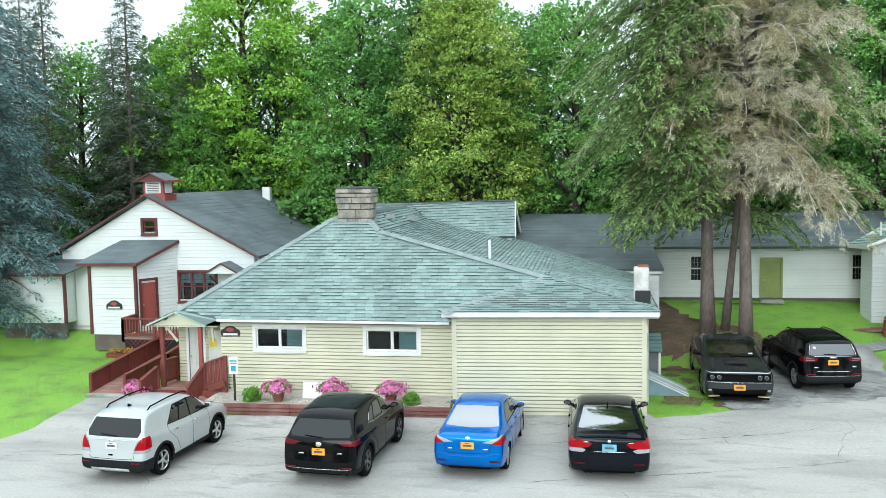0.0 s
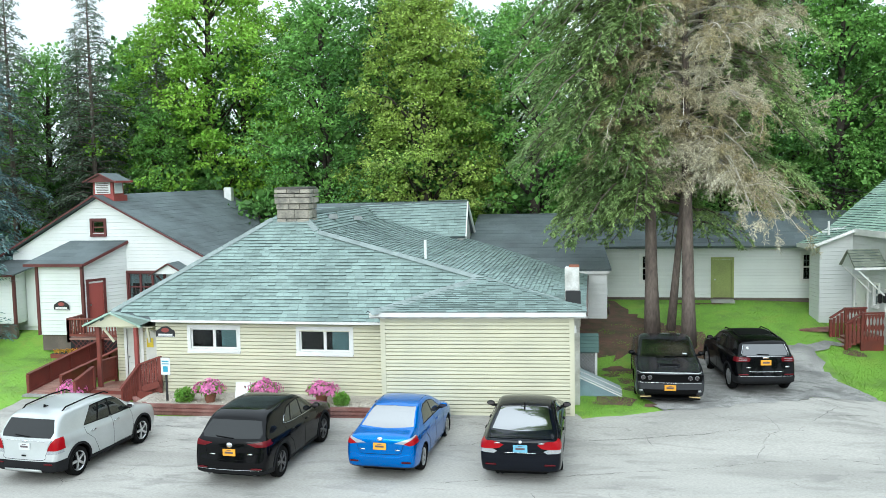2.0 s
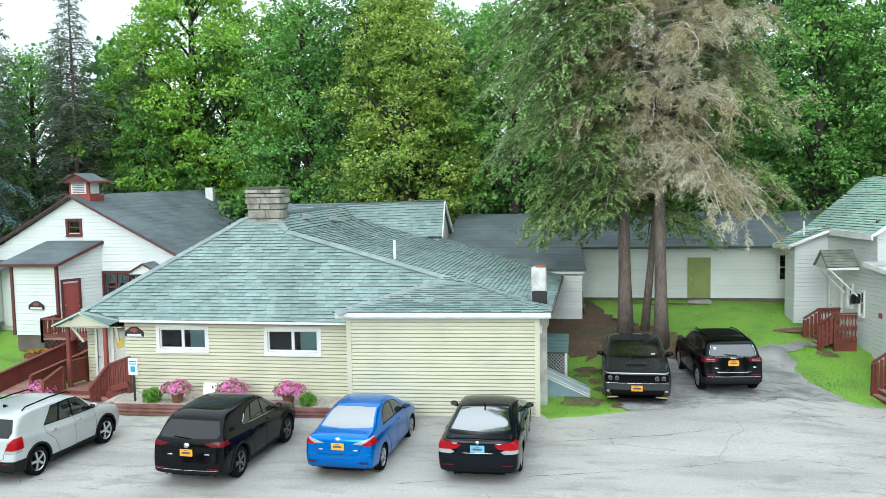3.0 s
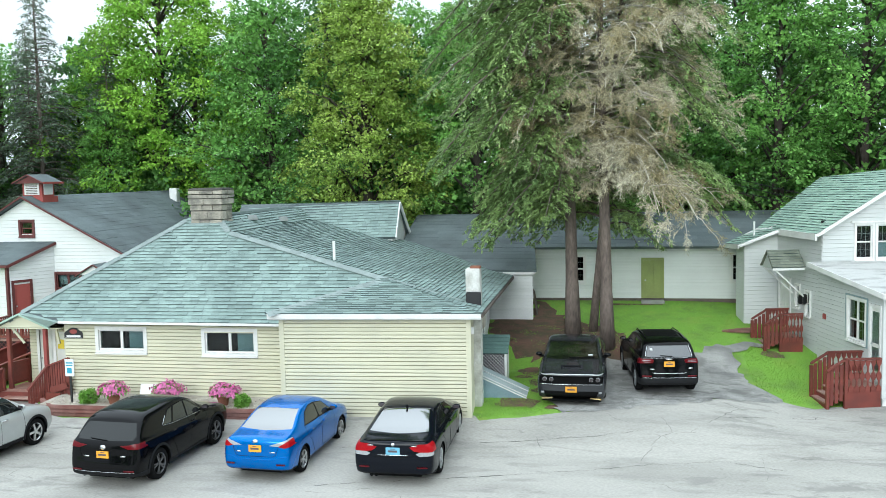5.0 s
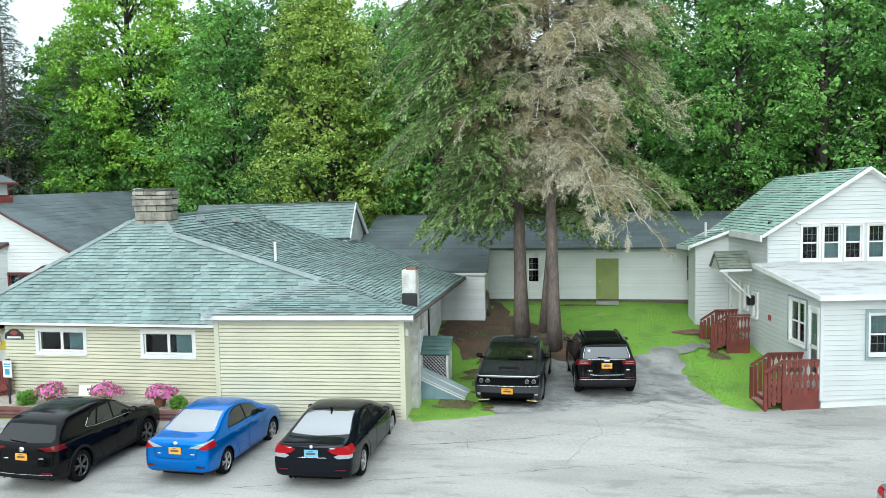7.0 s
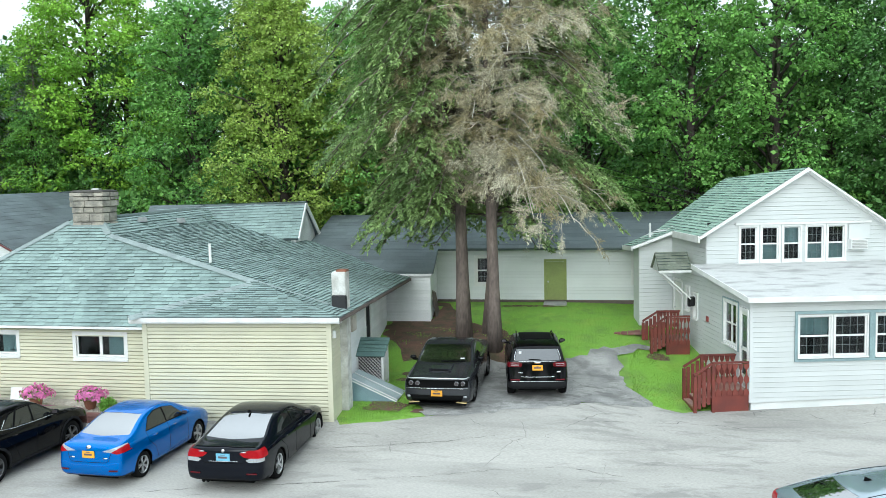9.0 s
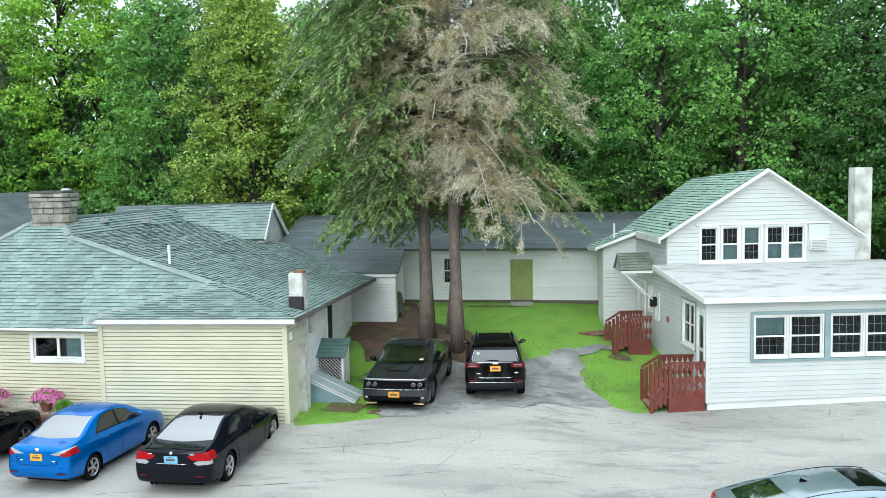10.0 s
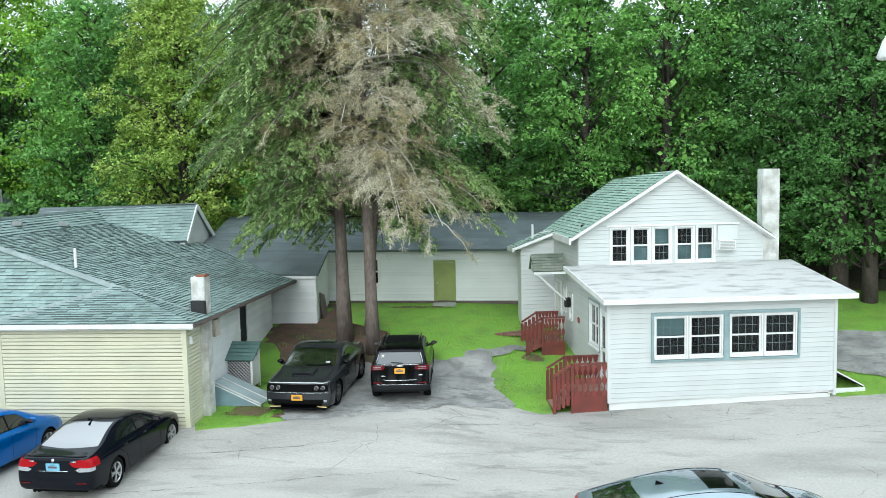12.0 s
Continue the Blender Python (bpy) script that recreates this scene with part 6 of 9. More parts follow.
fb = thing("flower_box", T(-19.3, 28.2, 0.86), "low timber flower box beside the deck", "planter")
part("box", box(0, 1.3, 0, 0.4, 0, 0.16, 0.01), M["deck"], fb)
part("soil", box(0.04, 1.26, 0.04, 0.36, 0.16, 0.175), M["soil"], fb)
rf = np.random.default_rng(31)
fp = np.c_[rf.uniform(0.05, 1.25, 240), rf.uniform(0.05, 0.35, 240), rf.uniform(0.17, 0.3, 240)]
leaf_mesh("blossom", fp, rf.normal(0, 1, (240, 3)), rf.normal(0, 1, (240, 3)), rf.uniform(0.05, 0.1, 240), rf.uniform(0.04, 0.07, 240), leaf_mat("orange bedding flowers", (0.7, 0.3, 0.03), (0.12, 0.25, 0.04)), fb)

# ---- far things ----
sh = thing("far_shed", T(-35.2, 46, 2.6), "small far green shed with white trim", "shed")
part("wall", box(0, 1.6, 0, 2.0, 0, 2.0), M["green_roof"], sh)
part("roof", prism([(-0.15, 1.95), (1.75, 1.95), (0.8, 2.5)], -0.2, 2.2), M["dark_roof"], sh)
part("window", box(0.5, 1.1, -0.03, 0.0, 1.0, 1.5), M["trim"], sh)
wires = [((1.0, 46.0, 7.6), (13.5, 41.0, 5.6)), ((1.0, 46.0, 7.3), (13.5, 41.0, 5.25)), ((1.0, 46.0, 7.0), (13.5, 41.0, 4.95))]
for a, b in wires:
    a, b = Vector(a), Vector(b)
    pts = [a.lerp(b, q) - Vector((0, 0, 1.2 * q * (1 - q))) for q in np.linspace(0, 1, 14).tolist()]
    w = tagged(obj("power_line", tube(pts, [0.012] * 14, 4), M["black"]), "thin dark power line sagging behind the house", "cable", "power lines")


def overhead_cables():
    """Dark service cables that hang from the woods to the gable of the white house."""
    for k in range(3):
        cable = thing("overhead_cable", Matrix.Identity(4), "thin dark overhead cable sagging to the house", "cable", "service cables")
        a, b = Vector((2.0, 45.0 + 0.3 * k, 9.6 - 0.35 * k)), Vector((11.6, 36.3, 6.05 - 0.22 * k))
        pts = [a.lerp(b, q) - Vector((0, 0, 1.2 * q * (1 - q))) for q in np.linspace(0, 1, 14)]
        part("wire", tube(pts, [0.014] * 14, 5), M["black"], cable)


def street_lamp():
    """A lamp head on an arm, its pole beyond the drive."""
    lampost = thing("street_lamp", T(18.2, 20.6, 0), "pale grey street lamp head on a steel arm", "street lamp")
    part("pole", tube([(0, 0, 0), (0, 0, 6), (0, 0, 10.2)], [0.1, 0.08, 0.06], 12), M["metal"], lampost, smooth=True)
    part("arm", tube([(0, 0, 9.95), (-0.8, 0, 10.2), (-1.5, 0, 10.22)], [0.035, 0.03, 0.03], 8), M["metal"], lampost, smooth=True)
    part("head", tube([(-1.52, 0, 10.38), (-1.52, 0, 10.2), (-1.52, 0, 10.14), (-1.52, 0, 9.95)], [0.08, 0.1, 0.13, 0.13], 16), M["white_old"], lampost, "pale lamp housing", True)
    part("shade", tube([(-1.52, 0, 9.95), (-1.52, 0, 9.8), (-1.52, 0, 9.5), (-1.52, 0, 9.45)], [0.12, 0.2, 0.3, 0.27], 20), M["white_old"], lampost, smooth=True)


def cellar_window_well():
    """A low white framed hatch at the foot of the house's far corner."""
    w = thing("cellar_hatch", T(18.15, 29.1, ground_z(18.3, 29.3), 11.5), "low sloping white framed cellar hatch by the house", "hatch")
    part("leaf", slab([(0.05, 0.0, 0.62), (0.95, 0.0, 0.12), (0.95, 1.2, 0.12), (0.05, 1.2, 0.62)], 0.03), M["dark"], w)
    for y in (0.0, 0.6, 1.2):
        part("rib", bar((0.05, y, 0.645), (0.97, y, 0.135), 0.04, 0.04), M["trim"], w)
    part("kerb", box(0.0, 1.0, -0.05, 0.0, -0.1, 0.1, 0.01), M["white_old"], w)


overhead_cables()
street_lamp()
cellar_window_well()


# ---- vehicles ----
def paint(name, c, rough=0.28, metal=0.35, coat=0.8, spec=0.05):
    m = mat(name, c, rough=rough, metal=metal, spread=0.03, bump=0, stain=0.6, coat=coat)
    m.node_tree.nodes["Principled BSDF"].inputs["Specular IOR Level"].default_value = spec
    return m


C = dict(
    silver=paint("silver white car paint", (0.55, 0.575, 0.57), 0.3, 0.35), black=paint("black car paint", (0.002, 0.002, 0.0028), 0.16, 0.0, 0.36), blue=paint("bright blue car paint", (0.001, 0.15, 0.56), 0.25, 0.6, 0.6),
    navy=paint("near black car paint", (0.003, 0.0045, 0.009), 0.16, 0.0, 0.36), grey=paint("dark grey car paint", (0.06, 0.063, 0.07), 0.25, 0.6, 0.5), pale=paint("grey blue car paint", (0.3, 0.37, 0.41), 0.14, 0.55, 1.0),
    tyre=mat("tyre rubber", (0.009, 0.009, 0.009), rough=0.85), alloy=mat("alloy rim", (0.6, 0.61, 0.62), rough=0.3, metal=0.9, spread=0.05, bump=0), darkrim=mat("dark alloy rim", (0.16, 0.16, 0.165), rough=0.3, metal=0.85, spread=0.05, bump=0),
    trimblack=mat("black car trim", (0.0045, 0.0046, 0.005), rough=0.6, spread=0.1, bump=0.05), cladding=mat("grey black plastic cladding", (0.018, 0.0185, 0.02), rough=0.65, spread=0.1, bump=0.05), chrome=mat("chrome trim", (0.75, 0.76, 0.77), rough=0.12, metal=1.0, spread=0.02, bump=0),
    red=mat("red lamp lens", (0.33, 0.003, 0.008), rough=0.3, spread=0.15, grain=60, bump=0, coat=0.25), darkred=mat("dark red lamp lens", (0.12, 0.002, 0.006), rough=0.3, spread=0.15, grain=60, bump=0, coat=0.3), clear=mat("clear lamp lens", (0.36, 0.37, 0.385), rough=0.2, spread=0.3, grain=45, bump=0, coat=0.6), smoke=mat("smoked lamp lens", (0.06, 0.05, 0.055), rough=0.1, spread=0.1, bump=0, coat=1.0),
    plate_orange=mat("orange licence plate", (0.85, 0.4, 0.03), rough=0.5, spread=0.05, bump=0), plate_white=mat("white licence plate", (0.7, 0.72, 0.72), rough=0.5, spread=0.05, bump=0), plate_blue=mat("pale blue licence plate", (0.2, 0.5, 0.68), rough=0.5, spread=0.05, bump=0),
    ink=mat("plate lettering", (0.12, 0.09, 0.1), rough=0.6, spread=0.05, bump=0), amber=mat("amber corner strip", (0.85, 0.66, 0.33), rough=0.4, spread=0.05, bump=0),
)
for k in ("trimblack", "tyre", "cladding", "red", "darkred"):
    C[k].node_tree.nodes["Principled BSDF"].inputs["Specular IOR Level"].default_value = 0.08


def car_glass(name, ior=1.45, tint=0.006):
    m = bpy.data.materials.new(name)
    m.use_nodes = True
    b = m.node_tree.nodes["Principled BSDF"]
    b.inputs["Base Color"].default_value = (tint, tint * 1.2, tint * 1.15, 1)
    b.inputs["Roughness"].default_value = 0.03
    b.inputs["IOR"].default_value = ior
    b.inputs["Coat Weight"].default_value, b.inputs["Coat Roughness"].default_value = 0.4, 0.02
    return m


CG = car_glass("tinted car glass", 1.5, 0.012)
CR = car_glass("coated rear car glass", 4.2)
CS = car_glass("dark rear suv glass", 2.3)
CD = car_glass("dark hatch glass", 1.4)
CM = car_glass("bright windscreen glass", 3.2)


def curve_at(pts, s):
    return float(np.interp(s, [p[0] for p in pts], [p[1] for p in pts]))


TAIL_PLAN = [(0, 0.925), (0.035, 0.965), (0.09, 0.985), (0.16, 0.995), (0.3, 1.0), (0.7, 1.0), (0.84, 0.985), (0.91, 0.955), (0.965, 0.88), (1, 0.77)]
STATIONS = (0, 0.035, 0.09, 0.16, 0.23, 0.30, 0.37, 0.44, 0.51, 0.58, 0.645, 0.71, 0.775, 0.84, 0.90, 0.95, 0.98, 1)


def car_skin(L, W, H, low, belt, top, tail, nose, tuck=0.68, plan=TAIL_PLAN, sharp=0.0):
    """The whole outer surface of a car that points along +x: sections from tail to nose and two rounded ends, subdivided.
    top: heights of its midline, belt: of its shoulder, both by share of length; tail, nose: how far the ends step back, by height."""
    bm = bmesh.new()
    crease = bm.edges.layers.float.new("crease_edge")
    cab = H - curve_at(belt, 0.5)
    rows = []
    for i, s in enumerate(STATIONS):
        w, zt, zb = W / 2 * curve_at(plan, s), curve_at(top, s), low + 0.1 * max(0, (abs(2 * s - 1) - 0.85) / 0.15)
        zs = min(curve_at(belt, s), zt - 0.03)
        f = min(1.0, max(0.0, (zt - zs - 0.05) / 0.22))
        g = min(1.0, max(0.0, (zt - zs) / cab))
        wr = w * (0.84 * (1 - f) + f * (0.88 + (tuck - 0.88) * g))
        side = [(0.8 * w, zb), (0.95 * w, zb + 0.05), (0.985 * w, zb + 0.25 * (zs - zb)), (w, zb + 0.58 * (zs - zb)), (0.985 * w, zs - 0.09), (0.93 * w, zs - 0.005), (w * (0.90 - 0.0 * f), zs + 0.03 * f + 0.004), (wr, zt - 0.012 - 0.045 * f)]
        roof_ = [(wr * 0.86, zt - 0.004 - 0.006 * f), (wr * 0.44, zt + 0.008), (0, zt + 0.012)]
        ring = [(0, zb), (0.35 * w, zb), (0.62 * w, zb)] + side + roof_
        e = max(0.0, 1 - s / 0.2) ** 1.2
        q = max(0.0, 1 - (1 - s) / 0.2) ** 1.2
        rows.append([((s - 0.5) * L + e * (curve_at(tail, z) + 0.05 * (i == 0)) - q * (curve_at(nose, z) + 0.05 * (s == 1)), y, z) for y, z in ring])
    n, at_ = len(rows[0]), {}

    def v(i, j, sg):
        x, y, z = rows[i][j]
        key = (i, j, sg if y else 1)
        if key not in at_:
            at_[key] = bm.verts.new((x, y * sg, z))
        return at_[key]

    for i in range(len(rows) - 1):
        for j in range(n - 1):
            for sg in (1, -1):
                q = [v(i, j, sg), v(i + 1, j, sg), v(i + 1, j + 1, sg), v(i, j + 1, sg)]
                bm.faces.new(q if sg < 0 else q[::-1])
    for i, way in ((0, -1), (len(rows) - 1, 1)):
        levels = [[v(i, j, 1) for j in (3, 2, 1, 0)] + [v(i, j, -1) for j in (1, 2, 3)]]
        for j in range(4, 10):
            x, y, z = rows[i][j]
            mid = [bm.verts.new((x + way * dx, y * k, z)) for k, dx in ((0.8, 0.018), (0.42, 0.042), (0, 0.05), (-0.42, 0.042), (-0.8, 0.018))]
            levels.append([v(i, j, 1)] + mid + [v(i, j, -1)])
        levels.append([v(i, j, 1) for j in (10, 11, 12, 13)] + [v(i, j, -1) for j in (12, 11, 10)])
        for a, b in zip(levels, levels[1:]):
            for k in range(6):
                bm.faces.new((a[k], a[k + 1], b[k + 1], b[k]) if way < 0 else (a[k + 1], a[k], b[k], b[k + 1]))
        if way < 0 and sharp:
            for a, b in zip(levels[-1], levels[-1][1:]):
                bm.edges.get((a, b))[crease] = sharp
    for i in range(len(rows) - 1):
        for j, c in ((4, 0.5), (8, 0.35)):
            for sg in (1, -1):
                bm.edges.get((v(i, j, sg), v(i + 1, j, sg)))[crease] = c
    bmesh.ops.recalc_face_normals(bm, faces=bm.faces[:])
    me = bpy.data.meshes.new("cage")
    bm.to_mesh(me)
    bm.free()
    ob = new("cage", me)
    mod = ob.modifiers.new("smooth", "SUBSURF")
    mod.levels = mod.render_levels = 2
    fine = bpy.data.meshes.new_from_object(ob.evaluated_get(bpy.context.evaluated_depsgraph_get()))
    bpy.data.objects.remove(ob)
    bpy.data.meshes.remove(me)
    out = bmesh.new()
    out.from_mesh(fine)
    bpy.data.meshes.remove(fine)
    lo, hi = ([f(p.co[k] for p in out.verts) for k in range(3)] for f in (min, max))
    for p in out.verts:
        p.co.x = -L / 2 + (p.co.x - lo[0]) * L / (hi[0] - lo[0])
        p.co.y *= W / (hi[1] - lo[1])
        p.co.z = low + (p.co.z - lo[2]) * (H - low) / (hi[2] - lo[2])
    out.normal_update()
    return out


def inside(poly, a, b):
    hit = False
    for (x0, y0), (x1, y1) in zip(poly, poly[1:] + poly[:1]):
        if (y0 > b) != (y1 > b) and a < x0 + (x1 - x0) * (b - y0) / (y1 - y0):
            hit = not hit
    return hit


def cut_out(bm, axes, poly, ok):
    """Cuts the outline poly, drawn in the two axes, into the faces that ok() takes, and gives those within it."""
    u, w = axes
    lo, hi = [min(p[k] for p in poly) - 0.12 for k in (0, 1)], [max(p[k] for p in poly) + 0.12 for k in (0, 1)]
    fs = []
    for f in bm.faces:
        c = f.calc_center_median()
        if lo[0] < c[u] < hi[0] and lo[1] < c[w] < hi[1] and ok(c, f.normal):
            fs.append(f)
    geom = list({e for f in fs for e in f.edges}) + list({x for f in fs for x in f.verts}) + fs
    for p, q in zip(poly, poly[1:] + poly[:1]):
        no, co = Vector((0, 0, 0)), Vector((0, 0, 0))
        no[u], no[w] = q[1] - p[1], p[0] - q[0]
        co[u], co[w] = p
        if geom:
            geom = bmesh.ops.bisect_plane(bm, geom=geom, plane_co=co, plane_no=no, dist=0.0004)["geom"]
    bm.normal_update()
    found = []
    for f in geom:
        if isinstance(f, bmesh.types.BMFace):
            c = f.calc_center_median()
            if ok(c, f.normal) and inside(poly, c[u], c[w]):
                found.append(f)
    return found


def lift_off(bm, faces, out=0.0, deep=0.02):
    """Takes faces off a skin as a piece of their own that stands out by a little and has a rim."""
    nb, made = bmesh.new(), {}
    for f in faces:
        for p in f.verts:
            if p not in made:
                made[p] = nb.verts.new(p.co + p.normal * out)
        nb.faces.new([made[p] for p in f.verts])
    rim = {}
    own = set(faces)
    for f in faces:
        for e in f.edges:
            if sum(g in own for g in e.link_faces) == 1:
                a, b = e.verts
                for p in (a, b):
                    if p not in rim:
                        rim[p] = (nb.verts.new(p.co + p.normal * out), nb.verts.new(p.co - p.normal * deep))
                nb.faces.new((rim[a][0], rim[b][0], rim[b][1], rim[a][1]))
    bmesh.ops.recalc_face_normals(nb, faces=nb.faces[:])
    bmesh.ops.delete(bm, geom=faces, context="FACES")
    return nb


class Car:
    """A car under construction: its thing, its skin and a tree for laying trim on it."""

    def __init__(self, m, label, body, L, W, H, low, belt, top, tail, nose, base, front_over, r, arch=1.14, tuck=0.68, plan=TAIL_PLAN, sharp=0.0):
        self.thing = thing("parked_car", m, label, "car", "parked cars")
        self.L, self.W, self.H, self.r, self.low, self.paint = L, W, H, r, low, C[body]
        self.bm = car_skin(L, W, H, low, belt, top, tail, nose, tuck, plan, sharp)
        self.tree = BVHTree.FromBMesh(self.bm)
        self.axles = (L / 2 - front_over - base, L / 2 - front_over)
        self.arch = r * arch

    def piece(self, name, axes, poly, material, ok, out=0.003, label="", deep=0.02, smooth=True):
        fs = cut_out(self.bm, axes, poly, ok)
        if fs:
            return part(name, lift_off(self.bm, fs, out, deep), material, self.thing, label, smooth)

    def both(self, name, poly, material, ok, out=0.003, label=""):
        """A piece drawn in the rear or front view on one side, and its mirror image."""
        for sg in (1, -1):
            self.piece(name, (1, 2), [(y * sg, z) for y, z in poly], material, lambda c, n: ok(c, n) and c.y * sg > 0, out, label)

    def sides(self, name, poly, material, out=0.002):
        for sg in (1, -1):
            self.piece(name, (0, 2), poly, material, lambda c, n: c.y * sg > 0.25 and n.y * sg > 0.3, out)

    def hit(self, view, a, b):
        o, d = {"rear": ((-9, a, b), (1, 0, 0)), "front": ((9, a, b), (-1, 0, 0)), "left": ((a, 9, b), (0, -1, 0)), "right": ((a, -9, b), (0, 1, 0)), "top": ((a, b, 9), (0, 0, -1))}[view]
        p, n, _, _ = self.tree.ray_cast(Vector(o), Vector(d))
        return p, n

    def line(self, name, view, pts, material, rad=0.005, out=0.0, label=""):
        """A thin strip or joint along a line drawn in one view."""
        way = []
        for (a, b), (c, d) in zip(pts, pts[1:]):
            k = max(1, int(math.hypot(c - a, d - b) / 0.06))
            way += [(a + (c - a) * i / k, b + (d - b) * i / k) for i in range(k)]
        way.append(pts[-1])
        on = [p + n * out for p, n in (self.hit(view, a, b) for a, b in way) if p is not None]
        if len(on) > 1:
            return part(name, tube(on, [rad] * len(on), 5), material, self.thing, label, True)

    def on(self, name, view, a, b, bm, material, out=0.004, label=""):
        """Sets a small piece, whose +x points outwards, on the skin."""
        p, n = self.hit(view, a, b)
        ob = part(name, bm, material, self.thing, label, True)
        side = Vector((0, 0, 1)).cross(n).normalized() if abs(n.z) < 0.95 else Vector((0, 1, 0))
        up = n.cross(side)
        ob.matrix_basis = Matrix.Translation(p + n * out) @ Matrix((n, side, up)).transposed().to_4x4()
        return ob

    def plate(self, view, z, material, out=0.012):
        p, _ = self.hit(view, 0, z)
        sg = -1 if view == "rear" else 1
        x = p.x + sg * out
        ob = part("licence_plate", box(x - 0.012, x + 0.012, -0.155, 0.155, z - 0.08, z + 0.08, 0.006), material, self.thing)
        part("plate_bar", box(x + sg * 0.014 - 0.002, x + sg * 0.014 + 0.002, -0.1, 0.1, z - 0.022, z + 0.022), C["ink"], ob)
        part("plate_bar", box(x + sg * 0.014 - 0.002, x + sg * 0.014 + 0.002, -0.05, 0.05, z + 0.045, z + 0.06), C["ink"], ob)

    def wells(self, lip=None, flare=0.05, out=0.014):
        """Opens the wheel arches, with a lip of its own round each where the car has one."""
        for wx in self.axles:
            for rad in ((self.arch + flare, self.arch) if lip else (self.arch,)):
                ring = [(wx + rad * math.cos(a), self.r + rad * math.sin(a)) for a in np.linspace(0, 2 * math.pi, 25)[:-1]]
                for sg in (1, -1):
                    ok = lambda c, n: c.y * sg > 0.3 and c.z < self.r + rad + 0.1
                    fs = cut_out(self.bm, (0, 2), ring, lambda c, n: ok(c, n) and n.y * sg > -0.2)
                    if lip and rad > self.arch:
                        inner = [(wx + self.arch * math.cos(a), self.r + self.arch * math.sin(a)) for a in np.linspace(0, 2 * math.pi, 25)[:-1]]
                        cut_out(self.bm, (0, 2), inner, lambda c, n: ok(c, n) and n.y * sg > -0.2)
                        fs = [f for f in self.bm.faces if ok(f.calc_center_median(), f.normal) and f.normal.y * sg > 0.2 and inside(ring, f.calc_center_median().x, f.calc_center_median().z) and not inside(inner, f.calc_center_median().x, f.calc_center_median().z)]
                        if fs:
                            part("wheel_arch", lift_off(self.bm, fs, out, 0.02), lip, self.thing, smooth=True)
                    elif fs:
                        bmesh.ops.delete(self.bm, geom=fs, context="FACES")
            for sg in (1, -1):
                bm = bmesh.new()
                prev = None
                for a in np.linspace(-0.35, math.pi + 0.35, 15):
                    cur = [bm.verts.new((wx + (self.arch + 0.004) * math.cos(a), y * sg, self.r + (self.arch + 0.004) * math.sin(a))) for y in (self.W / 2 - 0.03, self.W / 2 - 0.3)]
                    if prev:
                        bm.faces.new((prev[0], cur[0], cur[1], prev[1]))
                    prev = cur
                vs = [p for p in bm.verts if abs(abs(p.co.y) - (self.W / 2 - 0.3)) < 1e-4]
                bm.faces.new(vs)
                part("wheel_well", bm, C["trimblack"], self.thing)

    def wheels(self, rim="alloy", spokes=5, twin=False):
        ty, rm, dc = wheel_meshes(self.r, 0.22, rim, spokes, twin)
        mt, mr, md = (bpy.data.meshes.new(q) for q in ("tyre", "rim", "brake"))
        for bmx, me, mm in ((ty, mt, C["tyre"]), (rm, mr, C[rim]), (dc, md, C["trimblack"])):
            bmx.to_mesh(me)
            bmx.free()
            me.materials.append(mm)
        mt.shade_smooth()
        for wx in self.axles:
            for sg in (1, -1):
                w = new("wheel", md)
                w.parent = self.thing
                w.matrix_basis = pose(wx, sg * (self.W / 2 - 0.135), self.r, 0, 0, 0 if sg > 0 else 180)
                for nme, me in (("tyre", mt), ("rim", mr)):
                    q = new(nme, me)
                    q.parent = w

    def mirrors(self, x, z, material):
        for sg in (1, -1):
            y = sg * (self.W / 2 + 0.03)
            bm = bmesh.new()
            bmesh.ops.create_uvsphere(bm, u_segments=14, v_segments=8, radius=1.0)
            for p in bm.verts:
                p.co = Vector((x + 0.075 * p.co.x * (1 - 0.35 * (p.co.x < 0)), y + 0.1 * p.co.y, z + 0.08 + 0.062 * p.co.z))
            mi = part("mirror", bm, material, self.thing, smooth=True)
            part("mirror_foot", box(x - 0.04, x + 0.06, min(y, y - sg * 0.2), max(y, y - sg * 0.2), z + 0.0, z + 0.05, 0.015), C["trimblack"], mi)
            part("mirror_glass", box(x - 0.058, x - 0.05, y - 0.07, y + 0.07, z + 0.045, z + 0.12, 0.003), C["smoke"], mi)

    def handles(self, xs, z, material):
        for x in xs:
            for view in ("left", "right"):
                self.on("door_handle", view, x, z, box(-0.005, 0.022, -0.1, 0.1, -0.018, 0.018, 0.009), material)

    def doors(self, xs, z0, z1):
        for view in ("left", "right"):
            for a, b in xs:
                self.line("door_seam", view, [(a, z0), (b, z1)], C["trimblack"], 0.0045)
            self.line("sill_seam", view, [(xs[0][0], z0), (xs[-1][0], z0)], C["trimblack"], 0.004)

    def finish(self):
        part("body", self.bm, self.paint, self.thing, smooth=True)
        part("underbody", box(-self.L / 2 + 0.3, self.L / 2 - 0.3, -self.W / 2 + 0.32, self.W / 2 - 0.32, self.low - 0.03, self.low + 0.3, 0.03), C["trimblack"], self.thing)


